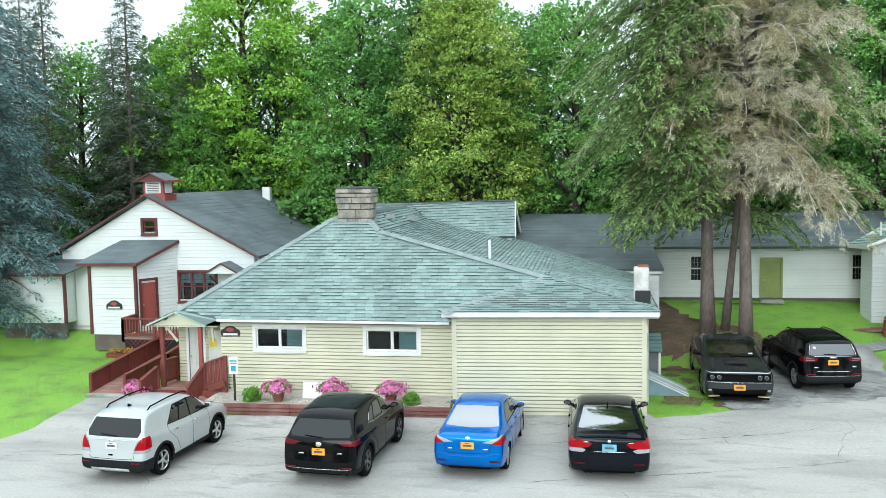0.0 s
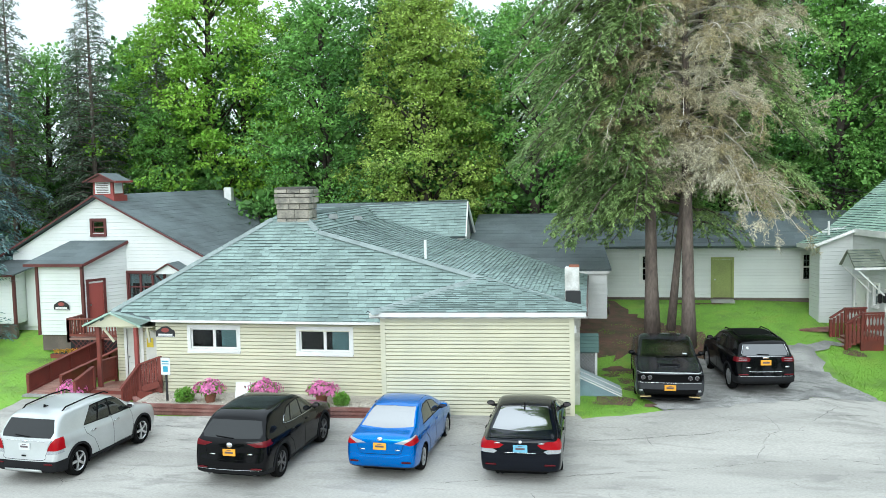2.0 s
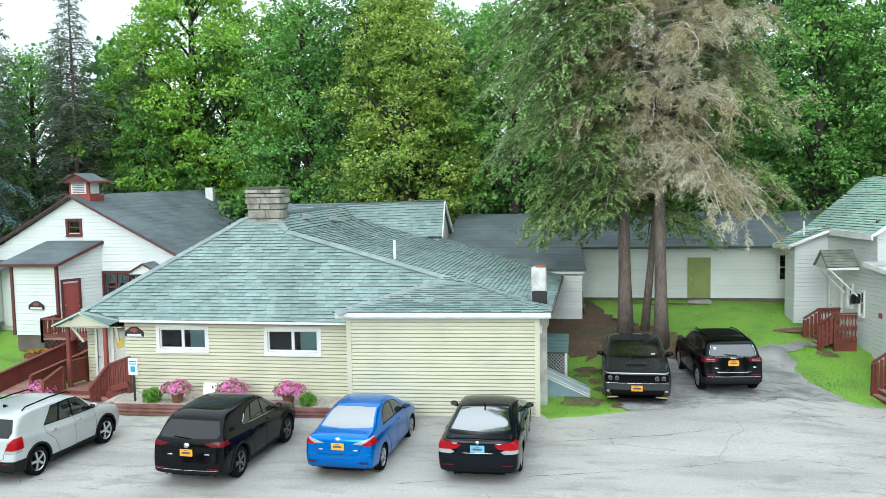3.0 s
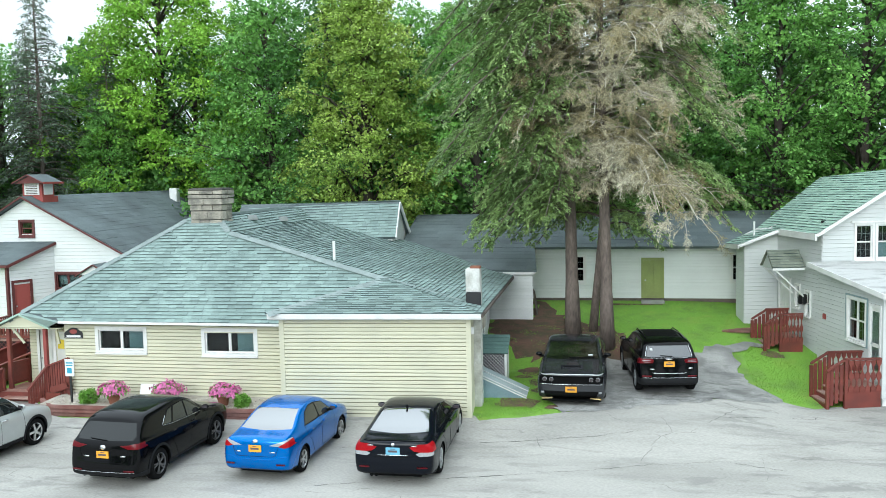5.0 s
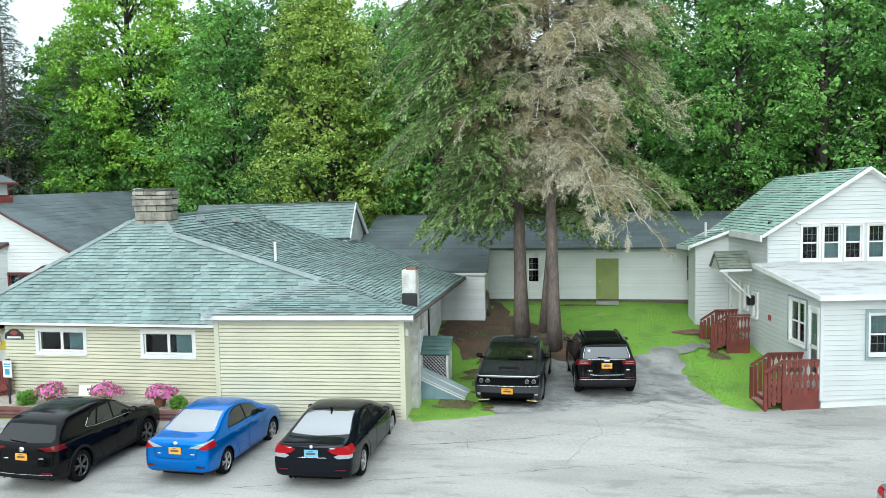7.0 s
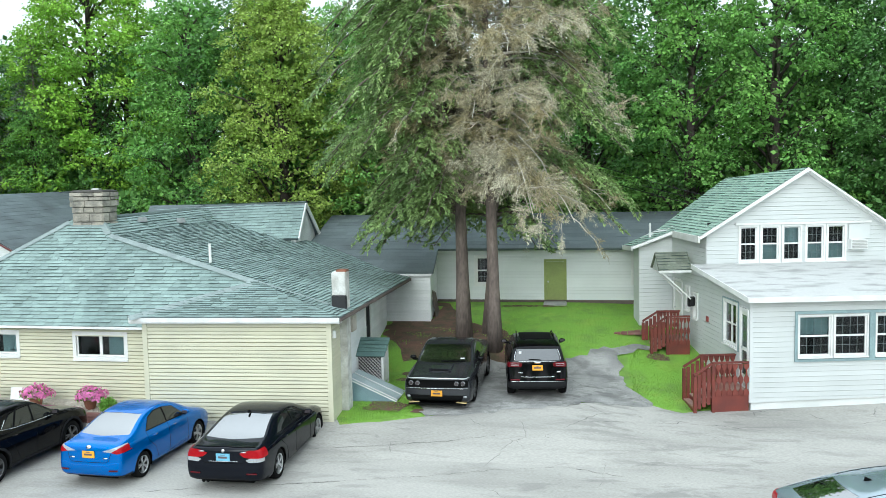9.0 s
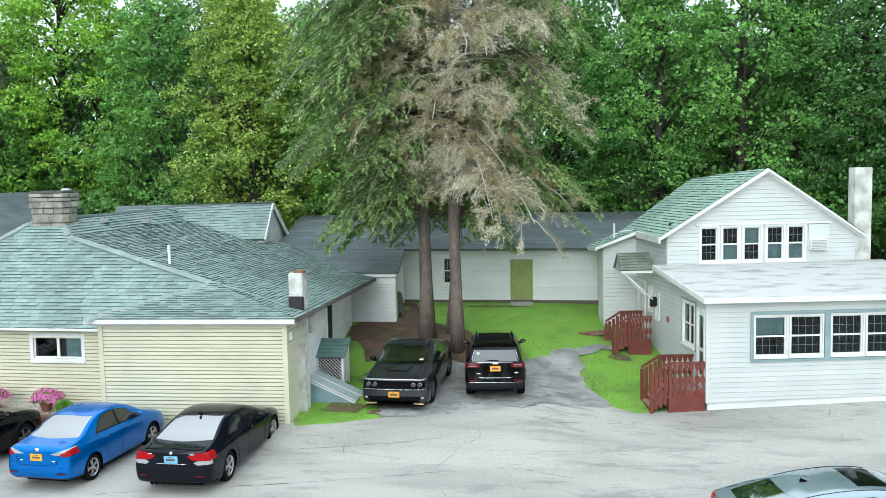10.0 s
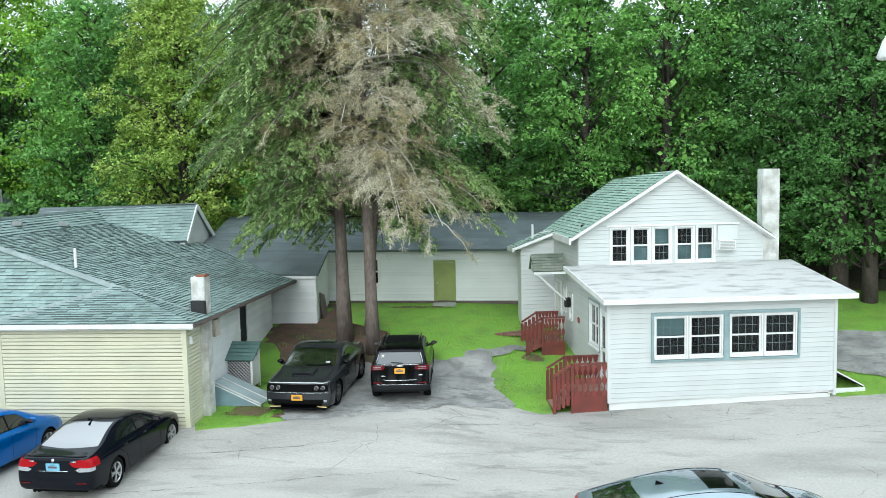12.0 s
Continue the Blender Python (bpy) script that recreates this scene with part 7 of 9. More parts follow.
def wheel_meshes(r, width, rim, spokes, twin=False):
    tyre = bmesh.new()
    prof = [(r * 0.64, -width / 2 + 0.02), (r * 0.9, -width / 2), (r * 0.98, -width / 2 + 0.03), (r, 0), (r * 0.98, width / 2 - 0.03), (r * 0.9, width / 2), (r * 0.66, width / 2 - 0.02)]
    n = 28
    rings = [[tyre.verts.new((a * math.cos(2 * math.pi * k / n), y, a * math.sin(2 * math.pi * k / n))) for a, y in prof] for k in range(n)]
    for k in range(n):
        for j in range(len(prof) - 1):
            tyre.faces.new((rings[k][j], rings[k][j + 1], rings[(k + 1) % n][j + 1], rings[(k + 1) % n][j]))
    bmesh.ops.recalc_face_normals(tyre, faces=tyre.faces[:])
    rimb = bmesh.new()
    add_tube(rimb, [(0, width / 2 - 0.06, 0), (0, width / 2 - 0.015, 0)], [r * 0.15, r * 0.12], 12)
    for k in range(spokes):
        for off in ((-0.16, 0.16) if twin else (0,)):
            a = 2 * math.pi * k / spokes
            b = a + off
            add_bar(rimb, (0.1 * r * math.cos(a + off * 0.5), width / 2 - 0.035, 0.1 * r * math.sin(a + off * 0.5)), (0.66 * r * math.cos(b), width / 2 - 0.022, 0.66 * r * math.sin(b)), (0.09 if twin else 0.17) * r, 0.03, (0, 1, 0))
    ring = []
    for k in range(24):
        a = 2 * math.pi * k / 24
        ring.append([rimb.verts.new((q * math.cos(a), y, q * math.sin(a))) for q, y in ((r * 0.61, width / 2 - 0.03), (r * 0.67, width / 2 - 0.01), (r * 0.67, -width / 2 + 0.02))])
    for k in range(24):
        for j in range(2):
            rimb.faces.new((ring[k][j], ring[k][j + 1], ring[(k + 1) % 24][j + 1], ring[(k + 1) % 24][j]))
    bmesh.ops.recalc_face_normals(rimb, faces=rimb.faces[:])
    disc = bmesh.new()
    add_tube(disc, [(0, -0.02, 0), (0, 0.01, 0)], [r * 0.6, r * 0.6], 20)
    return tyre, rimb, disc


def heading(x, y, deg):
    """The place of a car by the middle between its wheels."""
    return Matrix.Translation((x, y, ground_z(x, y) + 0.035)) @ pose(0, 0, 0, 0, 0, deg)


def slope_heading(x, y, deg, length=3.0):
    d = Vector((math.cos(radians(deg)), math.sin(radians(deg)), 0))
    a, b = ground_z(x - d.x * length / 2, y - d.y * length / 2), ground_z(x + d.x * length / 2, y + d.y * length / 2)
    return Matrix.Translation((x, y, (a + b) / 2 + 0.04)) @ pose(0, 0, 0, 0, 0, deg) @ pose(0, 0, 0, 0, -math.degrees(math.atan2(b - a, length)), 0)


def fin():
    return prism([(-0.1, 0), (0.06, 0), (-0.08, 0.07)], -0.015, 0.015)


def rear_faces(L, reach=0.5):
    return lambda c, n: c.x < -L / 2 + reach and (n.x < -0.12 or c.x > -L / 2 + 0.06)


def silver_suv():
    L, W = 4.25, 1.78
    c = Car(heading(-13.05, 20.32, 85) @ Matrix.Scale(1.03, 4), "silver white compact suv with dark lower cladding", "silver", L, W, 1.64, 0.22, [(0, 1.1), (0.5, 1.05), (0.8, 1.02), (1, 0.9)],
            [(0, 1.5), (0.05, 1.56), (0.16, 1.625), (0.42, 1.66), (0.54, 1.63), (0.60, 1.54), (0.68, 1.33), (0.765, 1.09), (0.85, 1.04), (0.95, 0.95), (1, 0.82)],
            [(0.2, 0.08), (0.32, 0.0), (0.56, 0.0), (0.64, 0.05), (0.98, 0.09), (1.1, 0.12), (1.5, 0.36), (1.7, 0.4)], [(0.2, 0.12), (0.4, 0.0), (0.8, 0.03), (1.0, 0.14)], 2.555, 0.85, 0.355, tuck=0.78, sharp=0.5)
    back = rear_faces(L, 0.55)
    c.wells(C["cladding"], 0.055)
    c.piece("rear_window", (1, 2), [(-0.66, 1.08), (0.66, 1.08), (0.7, 1.2), (0.6, 1.46), (-0.6, 1.46), (-0.7, 1.2)], CD, lambda p, n: p.x < -L / 2 + 0.7 and n.x < -0.5, -0.004, "dark tailgate glass")
    c.both("tail_light", [(0.6, 0.80), (0.8, 0.80), (0.98, 0.83), (0.98, 1.09), (0.76, 1.07), (0.66, 0.95)], C["red"], rear_faces(L, 0.38), 0.01)
    c.both("reverse_light", [(0.57, 0.72), (0.8, 0.72), (0.98, 0.75), (0.98, 0.83), (0.8, 0.80), (0.6, 0.80)], C["clear"], rear_faces(L, 0.33), 0.008)
    c.piece("bumper", (1, 2), [(-1, 0.1), (1, 0.1), (1, 0.56), (-1, 0.56)], C["cladding"], lambda p, n: p.x < -L / 2 + 0.62, 0.012, "dark plastic bumper")
    c.sides("lower_cladding", [(-0.84, 0.1), (0.8, 0.1), (0.8, 0.36), (-0.84, 0.36)], C["cladding"], 0.008)
    c.sides("side_window", [(-0.44, 1.12), (0.02, 1.10), (0.02, 1.50), (-0.28, 1.50)], CG)
    c.sides("side_window", [(-0.95, 1.14), (-0.50, 1.12), (-0.35, 1.50), (-0.62, 1.49)], CG)
    c.sides("side_window", [(0.08, 1.10), (0.80, 1.09), (0.42, 1.46), (0.08, 1.505)], CG)
    c.sides("pillar", [(-0.99, 1.12), (0.84, 1.075), (0.43, 1.48), (0.05, 1.525), (-0.6, 1.515)], C["trimblack"], 0.001)
    c.piece("windscreen", (1, 2), [(-0.68, 1.12), (0.68, 1.12), (0.56, 1.5), (-0.56, 1.5)], CS, lambda p, n: p.x > 0.2 and n.x > 0.3, -0.003)
    for view in ("left", "right"):
        c.line("window_trim", view, [(-0.97, 1.125), (0.02, 1.085), (0.82, 1.075)], C["trimblack"], 0.008)
    c.doors([(0.05, 0.05), (0.88, 0.84)], 0.37, 1.07)
    for view in ("left", "right"):
        c.line("door_seam", view, [(-0.52, 0.37), (-0.7, 0.72), (-0.98, 0.95), (-0.99, 1.1)], C["trimblack"], 0.0045)
    c.handles((-0.72, 0.2), 0.95, C["chrome"])
    for sg in (1, -1):
        part("roof_rail", tube([(-1.42, sg * 0.55, 1.56), (-1.28, sg * 0.56, 1.645), (-0.5, sg * 0.57, 1.685), (0.15, sg * 0.57, 1.665), (0.3, sg * 0.56, 1.6)], [0.018] * 5), C["trimblack"], c.thing)
    c.line("tailgate_seam", "rear", [(-0.56, 0.62), (-0.5, 0.59), (0.5, 0.59), (0.56, 0.62)], C["trimblack"], 0.006)
    c.line("tailgate_crease", "rear", [(-0.52, 1.0), (-0.2, 1.015), (0.2, 1.015), (0.52, 1.0)], C["chrome"], 0.008)
    for sg in (1, -1):
        c.line("tailgate_seam", "rear", [(sg * 0.585, 0.62), (sg * 0.57, 0.72), (sg * 0.64, 0.95), (sg * 0.73, 1.08)], C["trimblack"], 0.005)
    c.plate("rear", 0.885, C["plate_white"])
    c.on("badge", "rear", 0, 1.0, box(0, 0.02, -0.07, 0.07, -0.02, 0.02, 0.008), C["chrome"])
    c.on("tailgate_handle", "rear", 0, 0.68, box(0, 0.015, -0.06, 0.06, -0.018, 0.018, 0.006), C["trimblack"])
    for sg in (1, -1):
        c.on("reflector", "rear", sg * 0.66, 0.5, box(0.0, 0.02, -0.11, 0.11, -0.016, 0.016, 0.006), C["darkred"], 0.01)
    c.on("skid_plate", "rear", 0, 0.36, box(0, 0.03, -0.5, 0.5, -0.05, 0.05, 0.018), C["silver"], 0.01)
    c.line("wiper", "rear", [(0.3, 1.13), (-0.12, 1.1)], C["trimblack"], 0.011, 0.012)
    c.on("antenna", "top", -1.3, 0, fin(), C["trimblack"], 0.0).matrix_basis = pose(-1.25, 0, 1.625)
    c.wheels("alloy", 5)
    c.mirrors(0.75, 1.1, C["silver"])
    c.finish()


def black_suv():
    L, W = 4.55, 1.84
    c = Car(heading(-8.05, 20.85, 86.5) @ Matrix.Scale(1.03, 4), "glossy black suv with dark alloy wheels", "black", L, W, 1.66, 0.22, [(0, 1.12), (0.3, 1.09), (0.6, 1.05), (0.8, 1.03), (1, 0.9)],
            [(0, 1.48), (0.05, 1.55), (0.16, 1.625), (0.40, 1.68), (0.50, 1.66), (0.57, 1.57), (0.66, 1.30), (0.74, 1.10), (0.85, 1.06), (0.95, 0.97), (1, 0.82)],
            [(0.2, 0.1), (0.34, 0.02), (0.5, 0.0), (0.66, 0.02), (0.8, 0.07), (0.98, 0.06), (1.12, 0.14), (1.48, 0.46), (1.7, 0.5)], [(0.2, 0.12), (0.4, 0.0), (0.8, 0.02), (1.0, 0.14)], 2.7, 0.92, 0.372, tuck=0.76, sharp=0.5)
    c.wells(C["cladding"], 0.06)
    c.piece("rear_window", (1, 2), [(-0.7, 1.12), (0, 1.105), (0.7, 1.12), (0.74, 1.2), (0.62, 1.45), (-0.62, 1.45), (-0.74, 1.2)], CD, lambda p, n: p.x < -L / 2 + 0.85 and n.x < -0.45, -0.004, "sloping tailgate glass")
    c.both("tail_light", [(0.42, 1.01), (0.62, 0.94), (1.0, 0.945), (1.0, 1.05), (0.8, 1.065), (0.62, 1.03)], C["darkred"], rear_faces(L, 0.42), 0.008)
    c.sides("lower_cladding", [(-0.85, 0.1), (0.85, 0.1), (0.85, 0.34), (-0.85, 0.34)], C["cladding"], 0.008)
    c.piece("bumper", (1, 2), [(-1, 0.1), (1, 0.1), (1, 0.40), (-1, 0.40)], C["cladding"], lambda p, n: p.x < -L / 2 + 0.6, 0.01, "dark plastic lower bumper")
    c.sides("side_window", [(-0.62, 1.16), (0.0, 1.13), (0.0, 1.51), (-0.42, 1.50)], CG)
    c.sides("side_window", [(-1.02, 1.20), (-0.68, 1.165), (-0.5, 1.49), (-0.68, 1.46)], CG)
    c.sides("side_window", [(0.06, 1.13), (0.78, 1.11), (0.38, 1.45), (0.06, 1.51)], CG)
    c.sides("pillar", [(-1.06, 1.185), (0.82, 1.095), (0.39, 1.47), (0.03, 1.53), (-0.5, 1.52), (-0.74, 1.475)], C["trimblack"], 0.001)
    c.piece("windscreen", (1, 2), [(-0.7, 1.14), (0.7, 1.14), (0.56, 1.5), (-0.56, 1.5)], CS, lambda p, n: p.x > 0.1 and n.x > 0.3, -0.003)
    for view in ("left", "right"):
        c.line("window_trim", view, [(-0.86, 1.38), (-1.06, 1.19), (-0.68, 1.14), (0.02, 1.105), (0.82, 1.085)], C["chrome"], 0.009, 0.004)
        c.line("door_seam", view, [(-0.55, 0.36), (-0.72, 0.7), (-0.98, 0.9), (-1.0, 1.12)], C["trimblack"], 0.0045)
        c.line("roof_channel", view, [(-1.2, 1.56), (-0.6, 1.6), (0.2, 1.58)], C["trimblack"], 0.008)
    c.doors([(0.03, 0.03), (0.9, 0.85)], 0.36, 1.08)
    c.handles((-0.72, 0.22), 0.98, C["black"])
    c.line("tailgate_seam", "rear", [(-0.62, 0.95), (-0.55, 0.68), (-0.45, 0.64), (0.45, 0.64), (0.55, 0.68), (0.62, 0.95)], C["trimblack"], 0.007)
    c.line("bumper_trim", "rear", [(-0.78, 0.43), (-0.4, 0.42), (0.4, 0.42), (0.78, 0.43)], C["chrome"], 0.006, 0.006)
    for sg in (1, -1):
        c.on("reflector", "rear", sg * 0.66, 0.46, box(0.0, 0.02, -0.13, 0.13, -0.02, 0.02, 0.008), C["darkred"], 0.004)
        part("exhaust", tube([(-L / 2 + 0.12, sg * 0.56, 0.29), (-L / 2 + 0.3, sg * 0.56, 0.29)], [0.035, 0.035], 12), C["darkrim"], c.thing)
    c.plate("rear", 0.81, C["plate_orange"])
    bm = tube([(0, 0, 0), (0.02, 0, 0)], [0.075, 0.07], 20)
    for p in bm.verts:
        p.co.y, p.co.z = p.co.y, p.co.z * 0.8
    c.on("badge", "rear", 0, 0.97, bm, C["chrome"])
    c.on("lettering_bar", "rear", 0.42, 0.76, box(0, 0.008, -0.07, 0.07, -0.012, 0.012), C["chrome"])
    c.on("lettering_bar", "rear", -0.5, 0.78, box(0, 0.008, -0.06, 0.06, -0.012, 0.012), C["chrome"])
    c.line("wiper", "rear", [(0.36, 1.14), (-0.08, 1.11)], C["trimblack"], 0.011, 0.012)
    c.piece("sunroof", (0, 1), [(-0.45, -0.42), (0.3, -0.44), (0.3, 0.44), (-0.45, 0.42)], C["black"], lambda p, n: n.z > 0.8 and p.z > 1.5, 0.001)
    c.wheels("darkrim", 5, True)
    c.mirrors(0.72, 1.1, C["black"])
    c.finish()


def blue_sedan():
    L, W = 4.36, 1.70
    c = Car(heading(-4.68, 21.65, 87) @ Matrix.Scale(1.03, 4), "bright blue small sedan parked nose in", "blue", L, W, 1.47, 0.19, [(0, 0.98), (0.25, 1.0), (0.6, 0.97), (0.8, 0.94), (1, 0.75)],
            [(0, 1.03), (0.05, 1.065), (0.12, 1.09), (0.16, 1.12), (0.23, 1.28), (0.31, 1.42), (0.38, 1.48), (0.47, 1.50), (0.56, 1.475), (0.62, 1.40), (0.70, 1.22), (0.79, 1.01), (0.86, 0.96), (0.95, 0.85), (1, 0.70)],
            [(0.15, 0.14), (0.3, 0.04), (0.45, 0.0), (0.62, 0.0), (0.68, 0.04), (0.9, 0.05), (1.0, 0.08), (1.1, 0.1)], [(0.15, 0.12), (0.4, 0.0), (0.7, 0.03), (0.9, 0.14)], 2.57, 0.86, 0.315, tuck=0.72, sharp=0.35)
    c.wells()
    c.piece("rear_window", (1, 2), [(-0.64, 1.095), (0, 1.085), (0.64, 1.095), (0.52, 1.385), (0, 1.40), (-0.52, 1.385)], CR, lambda p, n: p.x < -0.4 and n.z > 0.4 and n.x < -0.15, -0.003, "sky lit sloping rear glass")
    c.both("tail_light", [(0.56, 0.85), (0.7, 0.82), (0.98, 0.86), (0.98, 1.02), (0.8, 0.985)], C["red"], rear_faces(L, 0.45), 0.01)
    c.both("reverse_light", [(0.34, 0.87), (0.56, 0.85), (0.8, 0.985), (0.78, 1.0), (0.58, 0.945)], C["clear"], rear_faces(L, 0.4), 0.008)
    c.piece("bumper_lip", (1, 2), [(-1, 0.05), (1, 0.05), (1, 0.30), (-1, 0.30)], C["cladding"], lambda p, n: p.x < -L / 2 + 0.5, 0.004, "dark lower bumper lip")
    c.sides("side_window", [(-0.98, 1.05), (-0.12, 1.03), (-0.12, 1.36), (-0.45, 1.36), (-0.72, 1.28)], CG)
    c.sides("side_window", [(-0.06, 1.03), (0.72, 1.0), (0.34, 1.28), (-0.06, 1.365)], CG)
    c.sides("pillar", [(-1.02, 1.035), (0.76, 0.985), (0.35, 1.295), (-0.09, 1.38), (-0.45, 1.378), (-0.74, 1.295)], C["trimblack"], 0.001)
    c.piece("windscreen", (1, 2), [(-0.64, 1.02), (0.64, 1.02), (0.52, 1.37), (-0.52, 1.37)], CR, lambda p, n: p.x > 0.1 and n.x > 0.25, -0.003)
    for view in ("left", "right"):
        c.line("window_trim", view, [(-1.0, 1.035), (-0.1, 1.012), (0.76, 0.98)], C["trimblack"], 0.008)
        c.line("door_seam", view, [(-0.6, 0.3), (-0.75, 0.62), (-1.0, 0.82), (-1.02, 1.03)], C["trimblack"], 0.0045)
    c.doors([(-0.09, -0.09), (0.8, 0.78)], 0.3, 1.0)
    c.handles((-0.72, 0.12), 0.88, C["blue"])
    c.line("boot_seam", "rear", [(-0.56, 0.84), (-0.5, 0.66), (-0.42, 0.62), (0.42, 0.62), (0.5, 0.66), (0.56, 0.84)], C["trimblack"], 0.006)
    c.line("bumper_crease", "rear", [(-0.8, 0.62), (-0.56, 0.6), (-0.46, 0.55), (0.46, 0.55), (0.56, 0.6), (0.8, 0.62)], C["blue"], 0.012, -0.002)
    for sg in (1, -1):
        c.on("reflector", "rear", sg * 0.62, 0.44, box(0.0, 0.016, -0.11, 0.11, -0.02, 0.02, 0.008), C["darkred"], 0.003)
        c.line("roof_channel", "top", [(-0.6, sg * 0.5), (0.3, sg * 0.53)], C["trimblack"], 0.005, -0.002)
    c.plate("rear", 0.8, C["plate_orange"])
    bm = tube([(0, 0, 0), (0.02, 0, 0)], [0.07, 0.06], 20)
    for p in bm.verts:
        p.co.z *= 0.65
    c.on("badge", "rear", 0, 0.96, bm, C["chrome"])
    c.on("lettering_bar", "rear", 0.42, 0.72, box(0, 0.008, -0.06, 0.06, -0.012, 0.012), C["chrome"])
    c.on("lettering_bar", "rear", -0.42, 0.72, box(0, 0.008, -0.06, 0.06, -0.012, 0.012), C["chrome"])
    c.wheels("alloy", 5, True)
    c.mirrors(0.64, 0.99, C["blue"])
    c.finish()


def dark_sedan():
    L, W = 4.64, 1.825
    c = Car(heading(-1.5, 22.0, 90.5) @ Matrix.Scale(1.07, 4), "near black sedan with red tail lights", "navy", L, W, 1.37, 0.17, [(0, 0.93), (0.25, 0.95), (0.6, 0.92), (0.8, 0.88), (1, 0.7)],
            [(0, 0.985), (0.05, 1.01), (0.11, 1.03), (0.15, 1.06), (0.23, 1.21), (0.31, 1.32), (0.38, 1.375), (0.47, 1.395), (0.55, 1.37), (0.62, 1.28), (0.69, 1.13), (0.77, 0.96), (0.85, 0.91), (0.95, 0.8), (1, 0.66)],
            [(0.15, 0.12), (0.3, 0.02), (0.5, 0.0), (0.62, 0.0), (0.68, 0.04), (0.9, 0.06), (1.0, 0.04), (1.1, 0.05)], [(0.15, 0.12), (0.4, 0.0), (0.7, 0.03), (0.9, 0.14)], 2.81, 0.78, 0.34, 1.1, tuck=0.73, sharp=0.5)
    c.wells()
    c.piece("rear_window", (1, 2), [(-0.67, 1.045), (0, 1.035), (0.67, 1.045), (0.54, 1.315), (0, 1.33), (-0.54, 1.315)], CR, lambda p, n: p.x < -0.4 and n.z > 0.4 and n.x < -0.12, -0.003, "sky lit sloping rear glass")
    c.both("tail_light", [(0.36, 0.87), (0.46, 0.79), (0.6, 0.77), (0.98, 0.77), (0.98, 0.94), (0.58, 0.94)], C["red"], rear_faces(L, 0.36), 0.009)
    # pale grey strip below each red lamp
    c.both("lower_lens", [(0.5, 0.73), (0.58, 0.68), (0.98, 0.70), (0.98, 0.77), (0.6, 0.77)], C["clear"], rear_faces(L, 0.2), 0.004)
    c.piece("bumper_lip", (1, 2), [(-1, 0.05), (1, 0.05), (1, 0.29), (-1, 0.29)], C["trimblack"], lambda p, n: p.x < -L / 2 + 0.45, 0.002, "black lower bumper")
    c.sides("side_window", [(-1.14, 1.0), (-0.2, 0.975), (-0.2, 1.275), (-0.5, 1.27), (-0.82, 1.2)], CG)
    c.sides("side_window", [(-0.14, 0.975), (0.74, 0.95), (0.3, 1.205), (-0.14, 1.28)], CG)
    c.sides("pillar", [(-1.18, 0.985), (0.78, 0.935), (0.31, 1.22), (-0.17, 1.295), (-0.5, 1.288), (-0.84, 1.215)], C["trimblack"], 0.001)
    c.piece("windscreen", (1, 2), [(-0.66, 0.97), (0.66, 0.97), (0.52, 1.29), (-0.52, 1.29)], CR, lambda p, n: p.x > 0.0 and n.x > 0.2, -0.003)
    for view in ("left", "right"):
        c.line("window_trim", view, [(-1.18, 0.985), (-0.17, 0.958), (0.78, 0.93)], C["trimblack"], 0.008)
        c.line("door_seam", view, [(-0.7, 0.28), (-0.82, 0.62), (-1.08, 0.8), (-1.1, 0.98)], C["trimblack"], 0.0045)
    c.doors([(-0.17, -0.17), (0.88, 0.82)], 0.28, 0.94)
    c.handles((-0.85, 0.05), 0.84, C["navy"])
    c.line("boot_seam", "rear", [(-0.5, 0.74), (-0.42, 0.66), (0.42, 0.66), (0.5, 0.74)], C["trimblack"], 0.006)
    c.line("plate_trim", "rear", [(-0.34, 0.7), (0.34, 0.7)], C["chrome"], 0.007, 0.004)
    c.line("boot_lip", "rear", [(-0.68, 0.975), (0, 0.99), (0.68, 0.975)], C["trimblack"], 0.012, 0.004)
    for sg in (1, -1):
        c.on("reflector", "rear", sg * 0.64, 0.44, box(0.0, 0.016, -0.12, 0.12, -0.018, 0.018, 0.008), C["darkred"], 0.003)
    for y in (0.4, 0.5):
        part("exhaust", tube([(-L / 2 + 0.1, y, 0.24), (-L / 2 + 0.3, y, 0.24)], [0.042, 0.042], 12), C["trimblack"], c.thing)
    c.plate("rear", 0.79, C["plate_blue"])
    c.on("badge", "rear", 0, 0.925, tube([(0, 0, 0), (0.015, 0, 0)], [0.04, 0.036], 18), C["chrome"])
    c.on("lettering_bar", "rear", 0.5, 0.9, box(0, 0.008, -0.06, 0.06, -0.012, 0.012), C["chrome"])
    c.on("lettering_bar", "rear", -0.46, 0.9, box(0, 0.008, -0.06, 0.06, -0.012, 0.012), C["chrome"])
    part("antenna", fin(), C["trimblack"], c.thing).matrix_basis = pose(-0.72, 0, 1.345)
    c.wheels("alloy", 5, True)
    c.mirrors(0.62, 0.94, C["navy"])
    c.finish()


